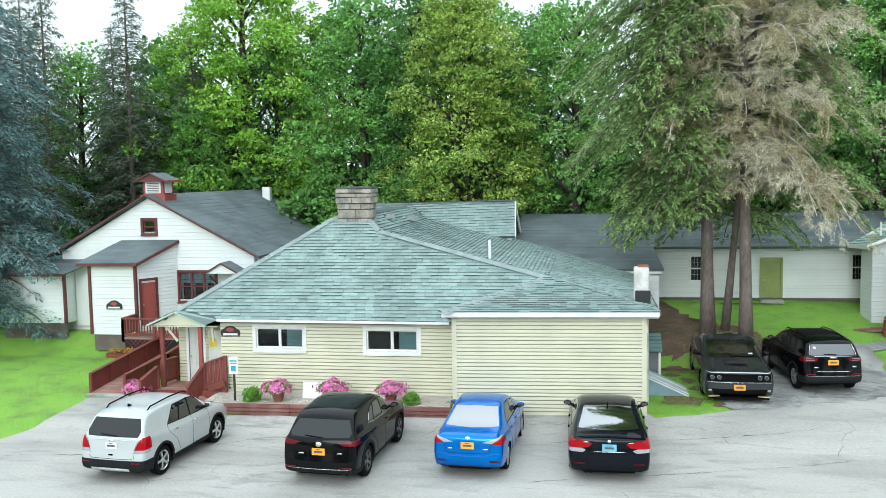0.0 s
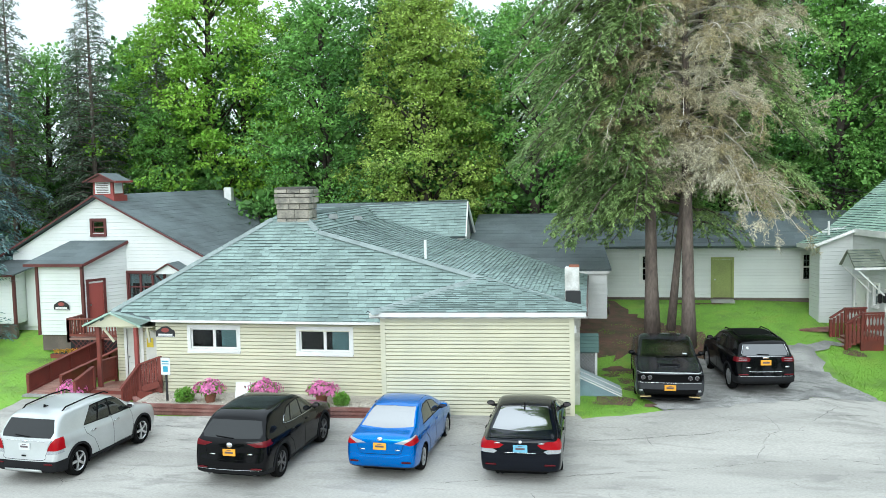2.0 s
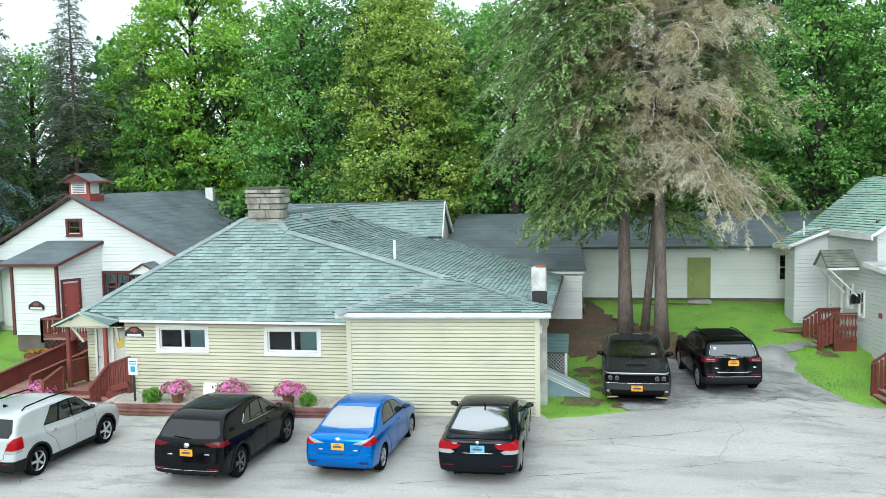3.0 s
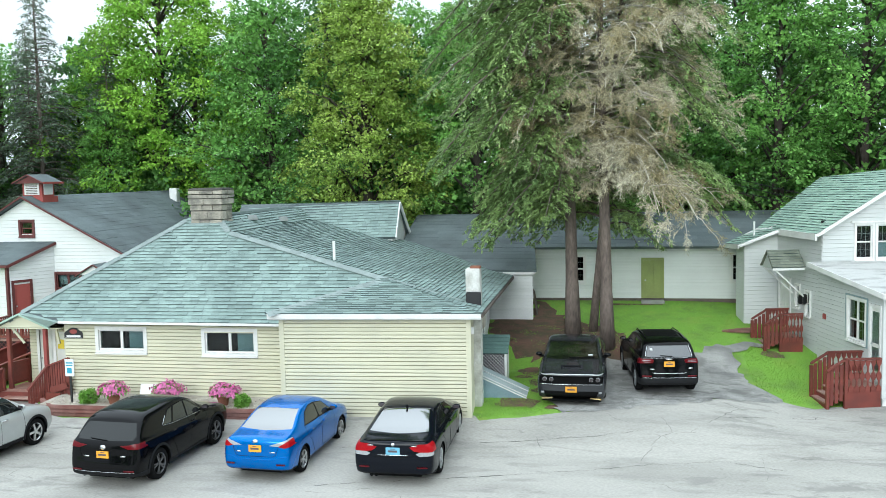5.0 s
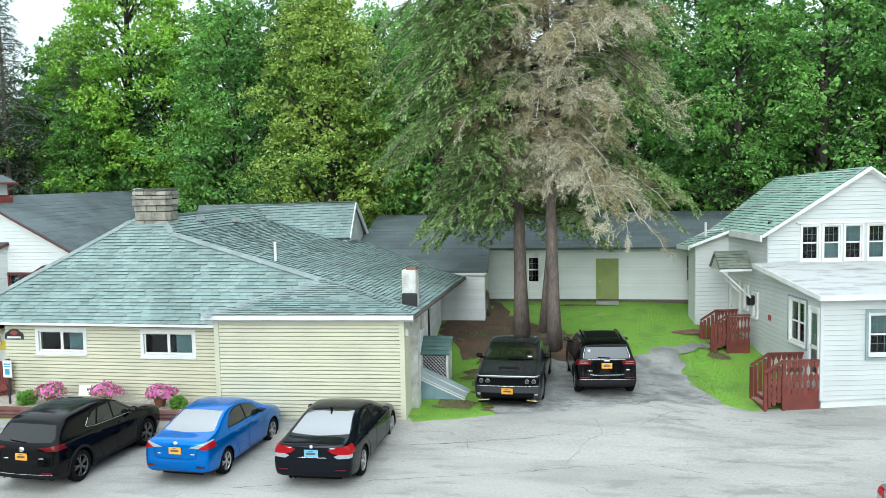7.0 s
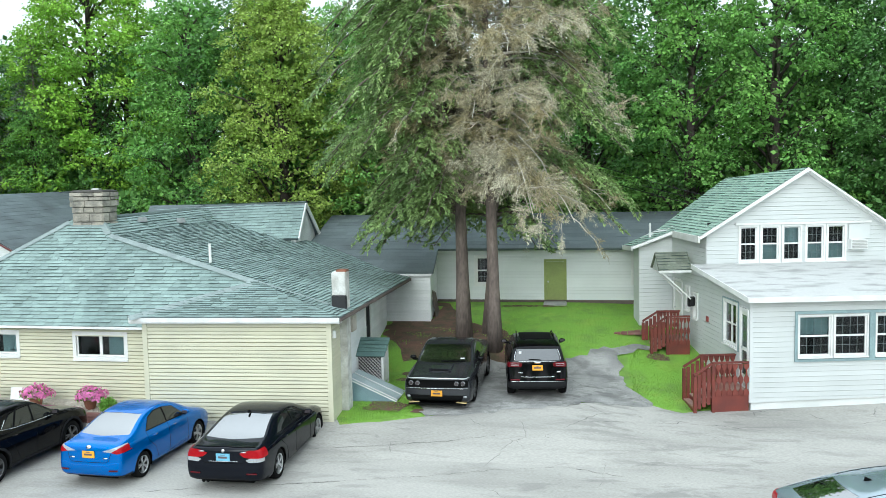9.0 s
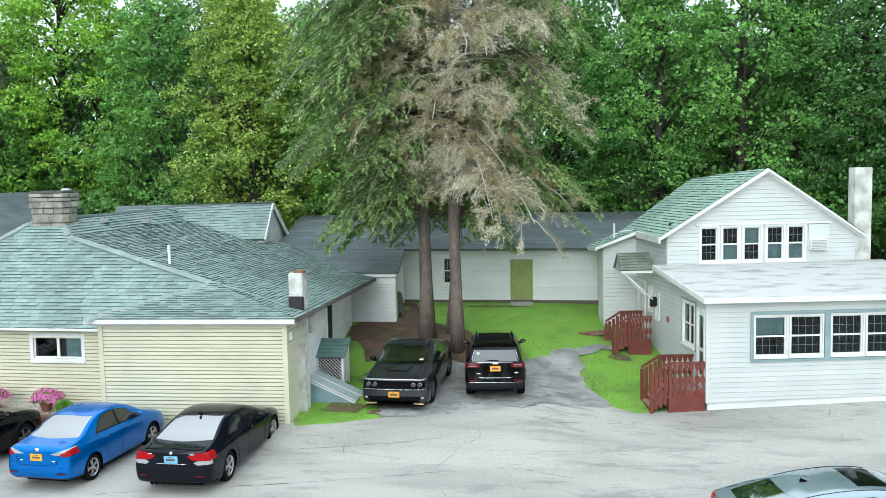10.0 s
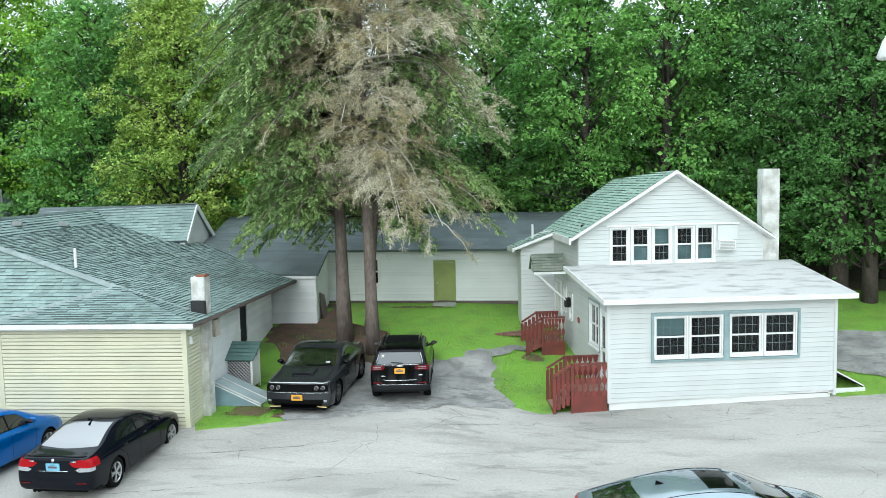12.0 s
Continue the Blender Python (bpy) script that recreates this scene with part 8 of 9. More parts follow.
def muscle_coupe():
    L, W = 4.5, 1.92
    c = Car(slope_heading(2.42, 27.9, -90.5) @ Matrix.Scale(1.06, 4), "dark grey two door muscle coupe facing the road", "grey", L, W, 1.43, 0.1, [(0, 0.97), (0.3, 0.97), (0.6, 0.93), (0.8, 0.9), (1, 0.83)],
            [(0, 0.98), (0.05, 1.01), (0.14, 1.05), (0.22, 1.13), (0.31, 1.33), (0.39, 1.42), (0.47, 1.45), (0.54, 1.42), (0.61, 1.28), (0.68, 1.08), (0.73, 0.98), (0.79, 0.965), (0.87, 0.945), (0.95, 0.91), (1, 0.86)],
            [(0.2, 0.1), (0.5, 0.0), (1.1, 0.04)], [(0.15, 0.1), (0.24, 0.0), (0.5, 0.0), (0.6, 0.05), (0.8, 0.05), (0.86, 0.0), (1.0, 0.03)], 2.72, 0.9, 0.36, 1.1, tuck=0.8, plan=[(0, 0.84), (0.035, 0.9), (0.09, 0.94), (0.2, 0.97), (0.5, 0.985), (0.8, 1.0), (0.9, 0.985), (0.95, 0.97), (0.98, 0.94), (1, 0.88)])
    f = L / 2
    fore = lambda p, n: p.x > f - 0.4 and n.x > 0.1
    c.wells()
    c.piece("windscreen", (1, 2), [(-0.76, 1.01), (0, 1.0), (0.76, 1.01), (0.66, 1.35), (0, 1.37), (-0.66, 1.35)], CM, lambda p, n: p.x > 0.0 and n.x > 0.2, -0.003)
    c.piece("rear_window", (1, 2), [(-0.6, 1.09), (0.6, 1.09), (0.5, 1.33), (-0.5, 1.33)], CG, lambda p, n: p.x < -0.5 and n.x < -0.2, -0.003)
    c.piece("grille", (1, 2), [(-0.86, 0.63), (-0.7, 0.6), (0.7, 0.6), (0.86, 0.63), (0.87, 0.8), (0.8, 0.815), (-0.8, 0.815), (-0.87, 0.8)], C["trimblack"], fore, -0.03, "black full width grille")
    c.piece("lower_grille", (1, 2), [(-0.66, 0.2), (0.66, 0.2), (0.76, 0.4), (-0.76, 0.4)], C["trimblack"], fore, -0.02)
    c.sides("side_window", [(-0.62, 1.04), (0.66, 0.98), (0.28, 1.28), (0.0, 1.34), (-0.4, 1.3)], CG)
    for y in (0.72, 0.54, -0.54, -0.72):
        q, _ = c.hit("front", y, 0.715)
        p = part("headlight", tube([(0, 0, 0), (0.05, 0, 0)], [0.06, 0.056], 16), C["clear"], c.thing, "round headlight")
        p.matrix_basis = pose(q.x - 0.03, y, 0.715)
        part("lens", tube([(0.052, 0, 0), (0.058, 0, 0)], [0.051, 0.047], 14), C["smoke"], p)
    # silver strip on the bonnet edge; its bright highlight is painted in
    c.line("hood_lip", "front", [(-0.86, 0.845), (-0.5, 0.86), (0.5, 0.86), (0.86, 0.845)], C["silver"], 0.02, -0.004, "pale bonnet edge with its highlight painted in silver")
    c.line("bumper_line", "front", [(-0.86, 0.58), (0.86, 0.58)], C["chrome"], 0.006, 0.002)
    part("splitter", box(f - 0.3, f - 0.02, -0.8, 0.8, 0.12, 0.16, 0.01), C["trimblack"], c.thing)
    for sg in (1, -1):
        lo = part("splitter_guard", box(-0.04, 0.035, -0.15, 0.15, -0.012, 0.012, 0.008), C["amber"], c.thing, "amber strip on the splitter")
        lo.matrix_basis = pose(f - 0.12, sg * 0.66, 0.17, 0, 0, -sg * 14)
        c.on("fog_lamp", "front", sg * 0.78, 0.36, box(0, 0.02, -0.05, 0.05, -0.03, 0.03, 0.01), C["clear"], 0.0)
        c.line("bonnet_seam", "top", [(1.05, sg * 0.74), (1.6, sg * 0.74), (2.1, sg * 0.7)], C["trimblack"], 0.005)
    c.plate("front", 0.45, C["plate_orange"])
    sc = part("hood_scoop", prism([(-0.36, -0.01), (0.28, -0.01), (0.3, 0.06), (-0.2, 0.055)], -0.3, 0.3), C["grey"], c.thing)
    sc.matrix_basis = pose(1.4, 0, 0.95, 0, 2, 0)
    part("scoop_mouth", box(0.285, 0.315, -0.24, 0.24, 0.0, 0.036, 0.008), C["black"], sc)
    c.piece("sunroof", (0, 1), [(-0.5, -0.42), (-0.06, -0.42), (-0.06, 0.42), (-0.5, 0.42)], C["black"], lambda p, n: n.z > 0.8 and p.z > 1.3, 0.004)
    c.on("sticker", "front", 0.5, 1.08, box(0, 0.003, -0.06, 0.06, -0.03, 0.03), C["plate_white"], 0.003)
    c.line("wiper", "front", [(0.6, 1.03), (-0.1, 1.03)], C["trimblack"], 0.01, 0.01)
    c.doors([(-0.5, -0.58), (0.82, 0.74)], 0.3, 0.94)
    c.wheels("darkrim", 7)
    c.mirrors(0.62, 0.97, C["black"])
    c.finish()


def rear_facing_suv():
    L, W = 4.4, 1.82
    c = Car(heading(4.98, 28.65, 97) @ Matrix.Scale(1.0, 4), "black suv with roof rails parked tail to the road", "black", L, W, 1.64, 0.25, [(0, 1.13), (0.5, 1.09), (0.8, 1.06), (1, 0.95)],
            [(0, 1.5), (0.05, 1.57), (0.14, 1.61), (0.40, 1.65), (0.52, 1.62), (0.58, 1.54), (0.66, 1.32), (0.74, 1.12), (0.85, 1.09), (0.95, 1.0), (1, 0.86)],
            [(0.2, 0.1), (0.36, 0.0), (0.6, 0.0), (0.68, 0.05), (1.0, 0.08), (1.14, 0.1), (1.5, 0.3), (1.7, 0.32)], [(0.2, 0.12), (0.4, 0.0), (0.8, 0.02), (1.0, 0.12)], 2.636, 0.9, 0.365, tuck=0.79, sharp=0.5)
    c.wells(C["cladding"], 0.06)
    c.piece("rear_window", (1, 2), [(-0.64, 1.15), (0.64, 1.15), (0.66, 1.22), (0.58, 1.46), (-0.58, 1.46), (-0.66, 1.22)], CS, lambda p, n: p.x < -L / 2 + 0.7 and n.x < -0.5, -0.004, "pale reflecting tailgate glass")
    c.both("tail_light", [(0.44, 1.06), (0.48, 0.98), (0.98, 0.96), (0.98, 1.11), (0.5, 1.1)], C["darkred"], rear_faces(L, 0.36), 0.012)
    for sg in (1, -1):
        for z in (1.01, 1.055):
            c.line("lamp_strip", "rear", [(sg * 0.54, z), (sg * 0.78, z)], C["clear"], 0.008, 0.013)
        c.on("reflector", "rear", sg * 0.66, 0.6, box(0.0, 0.02, -0.14, 0.14, -0.02, 0.02, 0.008), C["darkred"], 0.004)
        part("roof_rail", tube([(-1.45, sg * 0.55, 1.53), (-1.35, sg * 0.56, 1.6), (-0.5, sg * 0.57, 1.65), (0.15, sg * 0.56, 1.63), (0.3, sg * 0.55, 1.56)], [0.016] * 5), C["trimblack"], c.thing)
        c.line("window_frame", "rear", [(sg * 0.66, 1.14), (sg * 0.68, 1.22), (sg * 0.6, 1.47)], C["chrome"], 0.009, 0.003)
    c.piece("bumper", (1, 2), [(-1, 0.1), (1, 0.1), (1, 0.54), (-1, 0.54)], C["cladding"], lambda p, n: p.x < -L / 2 + 0.6, 0.012, "dark plastic bumper")
    c.sides("lower_cladding", [(-0.84, 0.1), (0.8, 0.1), (0.8, 0.38), (-0.84, 0.38)], C["cladding"], 0.008)
    c.sides("side_window", [(-0.75, 1.17), (-0.05, 1.15), (-0.05, 1.5), (-0.6, 1.5)], CG)
    c.sides("side_window", [(-1.2, 1.2), (-0.82, 1.175), (-0.68, 1.5), (-1.0, 1.48)], CG)
    c.sides("side_window", [(0.0, 1.15), (0.72, 1.14), (0.34, 1.44), (0.0, 1.5)], CG)
    c.sides("pillar", [(-1.24, 1.185), (0.76, 1.125), (0.35, 1.46), (0.0, 1.52), (-1.02, 1.5)], C["trimblack"], 0.001)
    c.piece("windscreen", (1, 2), [(-0.68, 1.16), (0.68, 1.16), (0.56, 1.5), (-0.56, 1.5)], CS, lambda p, n: p.x > 0.1 and n.x > 0.3, -0.003)
    c.line("chrome_strip", "rear", [(-0.5, 0.7), (-0.4, 0.68), (0.4, 0.68), (0.5, 0.7)], C["chrome"], 0.01, 0.006)
    c.line("bumper_line", "rear", [(-0.8, 0.55), (0.8, 0.55)], C["chrome"], 0.007, 0.006)
    c.line("liftgate_strip", "rear", [(-0.56, 1.125), (0.56, 1.125)], C["chrome"], 0.007, 0.004)
    c.line("wiper", "rear", [(0.25, 1.19), (-0.1, 1.17)], C["trimblack"], 0.012, 0.012)
    c.on("lettering_bar", "rear", 0.5, 0.8, box(0, 0.008, -0.07, 0.07, -0.012, 0.012), C["chrome"])
    c.on("lettering_bar", "rear", -0.62, 0.82, box(0, 0.008, -0.06, 0.06, -0.02, 0.02), C["chrome"])
    c.on("badge", "rear", 0, 1.09, box(0, 0.014, -0.09, 0.09, -0.02, 0.02, 0.006), C["chrome"])
    c.plate("rear", 0.95, C["plate_orange"])
    c.on("sticker", "rear", 0.5, 1.36, box(0, 0.002, -0.04, 0.04, -0.04, 0.04), C["plate_white"], 0.002)
    c.piece("sunroof", (0, 1), [(-1.15, -0.48), (0.2, -0.5), (0.2, 0.5), (-1.15, 0.48)], C["trimblack"], lambda p, n: n.z > 0.8 and p.z > 1.5, 0.004)
    c.doors([(-0.03, -0.03), (0.82, 0.78)], 0.38, 1.12)
    c.wheels("alloy", 5)
    c.mirrors(0.66, 1.14, C["black"])
    c.finish()


def near_car():
    L, W = 4.8, 1.84
    c = Car(heading(12.88, 17.9, 11) @ Matrix.Scale(1.08, 4), "glossy grey blue fastback with sunroof by the near side", "pale", L, W, 1.5, 0.18, [(0, 1.0), (0.25, 1.03), (0.6, 1.0), (0.8, 0.95), (1, 0.74)],
            [(0, 1.06), (0.05, 1.13), (0.11, 1.21), (0.2, 1.34), (0.3, 1.435), (0.38, 1.485), (0.47, 1.505), (0.55, 1.48), (0.62, 1.39), (0.70, 1.21), (0.78, 1.05), (0.86, 1.0), (0.95, 0.88), (1, 0.7)],
            [(0.15, 0.12), (0.4, 0.0), (0.62, 0.0), (0.7, 0.04), (1.0, 0.06), (1.1, 0.08)], [(0.15, 0.12), (0.4, 0.0), (0.7, 0.03), (0.9, 0.14)], 2.8, 0.95, 0.34, 1.1, tuck=0.76, sharp=0.4)
    c.wells()
    c.piece("rear_window", (1, 2), [(-0.5, 1.14), (0.5, 1.14), (0.46, 1.34), (-0.46, 1.34)], CR, lambda p, n: p.x < -0.6 and n.z > 0.4 and n.x < -0.1, -0.003, "sky lit rear glass")
    c.both("tail_light", [(0.5, 0.88), (0.98, 0.9), (0.98, 1.05), (0.54, 1.03)], C["red"], rear_faces(L, 0.4), 0.008)
    c.sides("side_window", [(-1.3, 1.12), (-0.2, 1.06), (-0.2, 1.38), (-0.5, 1.38), (-0.95, 1.28)], CG)
    c.sides("side_window", [(-0.14, 1.06), (0.78, 1.03), (0.3, 1.31), (-0.14, 1.385)], CG)
    c.sides("pillar", [(-1.36, 1.1), (0.82, 1.015), (0.31, 1.325), (-0.17, 1.4), (-0.5, 1.395), (-0.97, 1.295)], C["trimblack"], 0.001)
    c.piece("windscreen", (1, 2), [(-0.72, 1.06), (0.72, 1.06), (0.6, 1.4), (-0.6, 1.4)], CS, lambda p, n: p.x > 0.0 and n.x > 0.2, -0.003)
    c.piece("sunroof", (0, 1), [(-0.3, -0.44), (0.24, -0.42), (0.24, 0.42), (-0.3, 0.44)], C["black"], lambda p, n: n.z > 0.8 and p.z > 1.3, 0.002)
    part("antenna", fin(), C["trimblack"], c.thing).matrix_basis = pose(-0.98, 0, 1.43)
    for sg in (1, -1):
        c.line("roof_channel", "top", [(-1.3, sg * 0.56), (0.3, sg * 0.58)], C["trimblack"], 0.008)
        c.line("tailgate_seam", "top", [(-2.1, sg * 0.66), (-1.75, sg * 0.62), (-1.45, sg * 0.5)], C["trimblack"], 0.006)
        c.line("bonnet_seam", "top", [(0.95, sg * 0.74), (1.6, sg * 0.74), (2.2, sg * 0.64)], C["trimblack"], 0.006)
        c.line("bonnet_crease", "top", [(1.0, sg * 0.4), (2.2, sg * 0.3)], C["pale"], 0.012, -0.004)
    c.line("wiper", "front", [(0.6, 1.075), (-0.1, 1.075)], C["trimblack"], 0.012, 0.01)
    for view in ("left", "right"):
        c.line("window_trim", view, [(-1.36, 1.1), (-0.17, 1.045), (0.82, 1.01)], C["trimblack"], 0.008)
    c.doors([(-0.17, -0.17), (0.88, 0.84)], 0.28, 1.02)
    c.handles((-0.85, 0.05), 0.92, C["pale"])
    c.wheels("alloy", 5)
    c.mirrors(0.66, 1.02, C["pale"])
    c.finish()


for build in (silver_suv, black_suv, blue_sedan, dark_sedan, muscle_coupe, rear_facing_suv, near_car):
    build()


# ---- trees ----
L = dict(
    maple=leaf_mat("bright maple leaves", (0.36, 0.58, 0.075), (0.20, 0.40, 0.055), 0.45),
    green=leaf_mat("mid green leaves", (0.25, 0.46, 0.10), (0.14, 0.32, 0.075), 0.45),
    deep=leaf_mat("deep green leaves", (0.155, 0.32, 0.08), (0.085, 0.20, 0.055), 0.45),
    olive=leaf_mat("yellow green leaves", (0.42, 0.53, 0.115), (0.22, 0.35, 0.065), 0.5),
    hemlock=leaf_mat("hemlock needles", (0.36, 0.47, 0.17), (0.17, 0.27, 0.095), 0.5, 0.25),
    spruce=leaf_mat("blue spruce needles", (0.22, 0.34, 0.34), (0.11, 0.19, 0.185), 0.4, 0.2),
    pine=leaf_mat("grey green needles", (0.22, 0.28, 0.19), (0.12, 0.17, 0.11), 0.35, 0.2),
)


def broadleaf(name, m, h, r, low, material, label, seed, boughs=110, per=300, size=0.15, category="tree", top=1.0):
    """A tree of height h: tapered trunk, limbs and drooping boughs, each a dome of small leaves, in a crown of radius r from the height low up."""
    rng = np.random.default_rng(seed)
    t = thing(name, m, label, category)
    bm = bmesh.new()
    lean = rng.uniform(-0.3, 0.3, 2)
    spine = [Vector((lean[0] * k * k, lean[1] * k * k, h * 0.92 * k)) for k in np.linspace(0, 1, 9)]
    add_tube(bm, spine, [0.02 * h * (1.25 - k) ** 1.1 + 0.02 for k in np.linspace(0, 1, 9)], 8)
    cs = []
    ph = rng.uniform(0, 6.28, 4)
    for i in range(boughs):
        k, az = (i + rng.uniform(0, 1)) / boughs, i * 2.39996 + rng.uniform(-0.6, 0.6)
        prof = (math.sin(math.pi * min(1, (k * 0.86 + 0.1)) ** 0.8)) ** 0.65 * (1 - 0.12 * k * top)
        lump = 1 + 0.2 * math.sin(3 * az + ph[0] + 5 * k) + 0.14 * math.sin(5 * az + ph[1] - 9 * k) + 0.1 * math.sin(14 * k + ph[2])
        rad = r * prof * lump * rng.uniform(0.5, 1.0) ** 0.6
        cs.append((lean[0] * k + rad * math.cos(az), lean[1] * k + rad * math.sin(az), low + (h - low) * k + rng.uniform(-0.3, 0.3) - 0.12 * rad))
    cs = np.array(cs)
    for c in cs[:: max(1, boughs // 48)]:
        z0 = max(low * 0.6, c[2] - 0.55 * math.hypot(c[0], c[1]) - 0.4)
        a = Vector((lean[0] * (z0 / h) ** 2, lean[1] * (z0 / h) ** 2, z0))
        b = Vector(c)
        mid = a.lerp(b, 0.55) + Vector((0, 0, 0.15 * (b - a).length))
        add_tube(bm, [a, mid, b], [0.075, 0.045, 0.015], 5)
    # trunk and limbs take the bark copy painted dark for crown shade
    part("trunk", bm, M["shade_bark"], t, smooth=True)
    # sprigs on the domes, leaves round the sprigs
    sprigs = max(4, per // 9)
    ns = boughs * sprigs
    bid = np.repeat(np.arange(boughs), sprigs)
    br = rng.uniform(0.6, 1.25, boughs) * (r / 4) ** 0.5
    away = cs[:, :2] - lean * (cs[:, 2:] / h)
    away /= np.linalg.norm(away, axis=1)[:, None] + 1e-6
    d = rng.normal(size=(ns, 3))
    d[:, :2] += 0.55 * away[bid]
    d[:, 2] = np.abs(d[:, 2]) * 1.0 - 0.2
    d /= np.linalg.norm(d, axis=1)[:, None]
    sc = cs[bid] + d * (br[bid] * rng.uniform(0.72, 1.12, ns))[:, None] * np.array([1, 1, 0.5])
    sc[:, 2] -= 0.38 * np.hypot(d[:, 0], d[:, 1]) ** 2 * br[bid]
    k = np.repeat(np.arange(ns), 9)
    n = len(k)
    e = rng.normal(size=(n, 3)) * np.array([0.13, 0.13, 0.07]) * (size / 0.15)
    pos = sc[k] + e
    way = np.c_[d[k, :2] * 0.6 + rng.normal(0, 0.55, (n, 2)), rng.normal(-0.35, 0.3, n)]
    side = np.c_[rng.normal(0, 1, (n, 2)), rng.normal(0, 0.3, n)]
    ln = rng.uniform(0.7, 1.35, n) * size
    # sparse large leaves deep in the crown
    q = boughs * 24
    inner = cs[rng.integers(0, boughs, q)] * np.array([0.72, 0.72, 1]) + rng.normal(0, 0.45, (q, 3))
    pos = np.concatenate([pos, inner])
    way = np.concatenate([way, rng.normal(0, 1, (q, 3))])
    side = np.concatenate([side, rng.normal(0, 1, (q, 3))])
    ln = np.concatenate([ln, rng.uniform(1.4, 2.4, q) * size])
    leaf_mesh("crown", pos, way, side, ln, ln * rng.uniform(0.5, 0.78, n + q), material, t)
    return t


def conifer(name, m, h, low, radius, material, label, seed, branches=150, per=260, size=0.24, droop=0.35, rise=0.1, trunk=0.3, bend=(0, 0), sector=None, category="tree", bark=None, thin=0.28, flat=0.0, sprays=11):
    """A conifer: straight trunk, tiers of limbs, branchlets on both sides of each and needles along them. radius(k) by height k from 0 to 1."""
    rng = np.random.default_rng(seed)
    t = thing(name, m, label, category)
    bm = bmesh.new()
    spine = [Vector((bend[0] * k, bend[1] * k, h * k)) for k in np.linspace(0, 1, 8)]
    add_tube(bm, spine, [trunk * (1 - 0.92 * k) * (1.25 if k == 0 else 1) + 0.01 for k in np.linspace(0, 1, 8)], 10)
    pos, way, side = [], [], []
    up = np.array([0, 0, 1.0])
    for i in range(branches):
        k = (i + rng.uniform(0, 1)) / branches
        z = low + (h - low) * k
        az = rng.uniform(*sector) if sector else i * 2.4 + rng.uniform(-0.5, 0.5)
        ln = radius(k) * rng.uniform(0.55, 1.18) * (1 - flat * abs(math.sin(az)))
        if ln < 0.15:
            continue
        o = np.array([bend[0] * z / h, bend[1] * z / h, z])
        out = np.array([math.cos(az), math.sin(az), 0])
        lat = np.array([-out[1], out[0], 0])
        s = np.linspace(0, 1, 6)
        path = o + np.outer(s * ln, out) + np.outer(rise * ln * np.sin(s * 2.2) - droop * ln * s ** 2.2, up)
        add_tube(bm, [Vector(p) for p in path], list(0.045 * (ln / 3) ** 0.6 * (1 - 0.8 * s) + 0.006), 4, cap=False)
        n = int(per * (ln / 3) ** 1.2) + 8
        nb = max(3, int(sprays * ln))
        ub = np.append(np.sort(rng.uniform(0.15, 0.97, nb)), 1.0)
        sg = np.where(np.arange(nb + 1) % 2, 1.0, -1.0)
        sg[-1] = 0.15
        lb = 0.44 * ln * (1.1 - ub) ** 0.55 * rng.uniform(0.6, 1.15, nb + 1)
        hang = rng.uniform(0.15, 0.75, nb + 1) * (0.4 + 1.3 * droop)
        q = rng.integers(0, nb + 1, n)
        v = rng.uniform(0.0, 1.0, n) ** 0.8
        base = np.stack([np.interp(ub, s, path[:, c]) for c in range(3)], 1)[q]
        c = base + np.outer(sg[q] * v * lb[q], lat) + np.outer(0.55 * v * lb[q], out) - np.outer(hang[q] * lb[q] * v ** 1.6, up) + rng.normal(0, 0.028, (n, 3)) * (1 + 1.2 * (size > 0.15))
        w = lat * sg[q][:, None] * 0.8 + out * 0.6 + lat * rng.normal(0, 0.5, (n, 1)) + out * rng.normal(0, 0.5, (n, 1)) - np.outer(hang[q] * 1.2 * v + rng.uniform(0, 0.3, n), up)
        pos.append(c)
        way.append(w)
        side.append(np.cross(w, up) + rng.normal(0, 0.35, (n, 3)))
    part("trunk", bm, bark or M["bark"], t, smooth=True)
    pos, way, side = np.concatenate(pos), np.concatenate(way), np.concatenate(side)
    ln = rng.uniform(0.6, 1.4, len(pos)) * size
    leaf_mesh("crown", pos, way, side, ln, ln * thin, material, t)
    return t


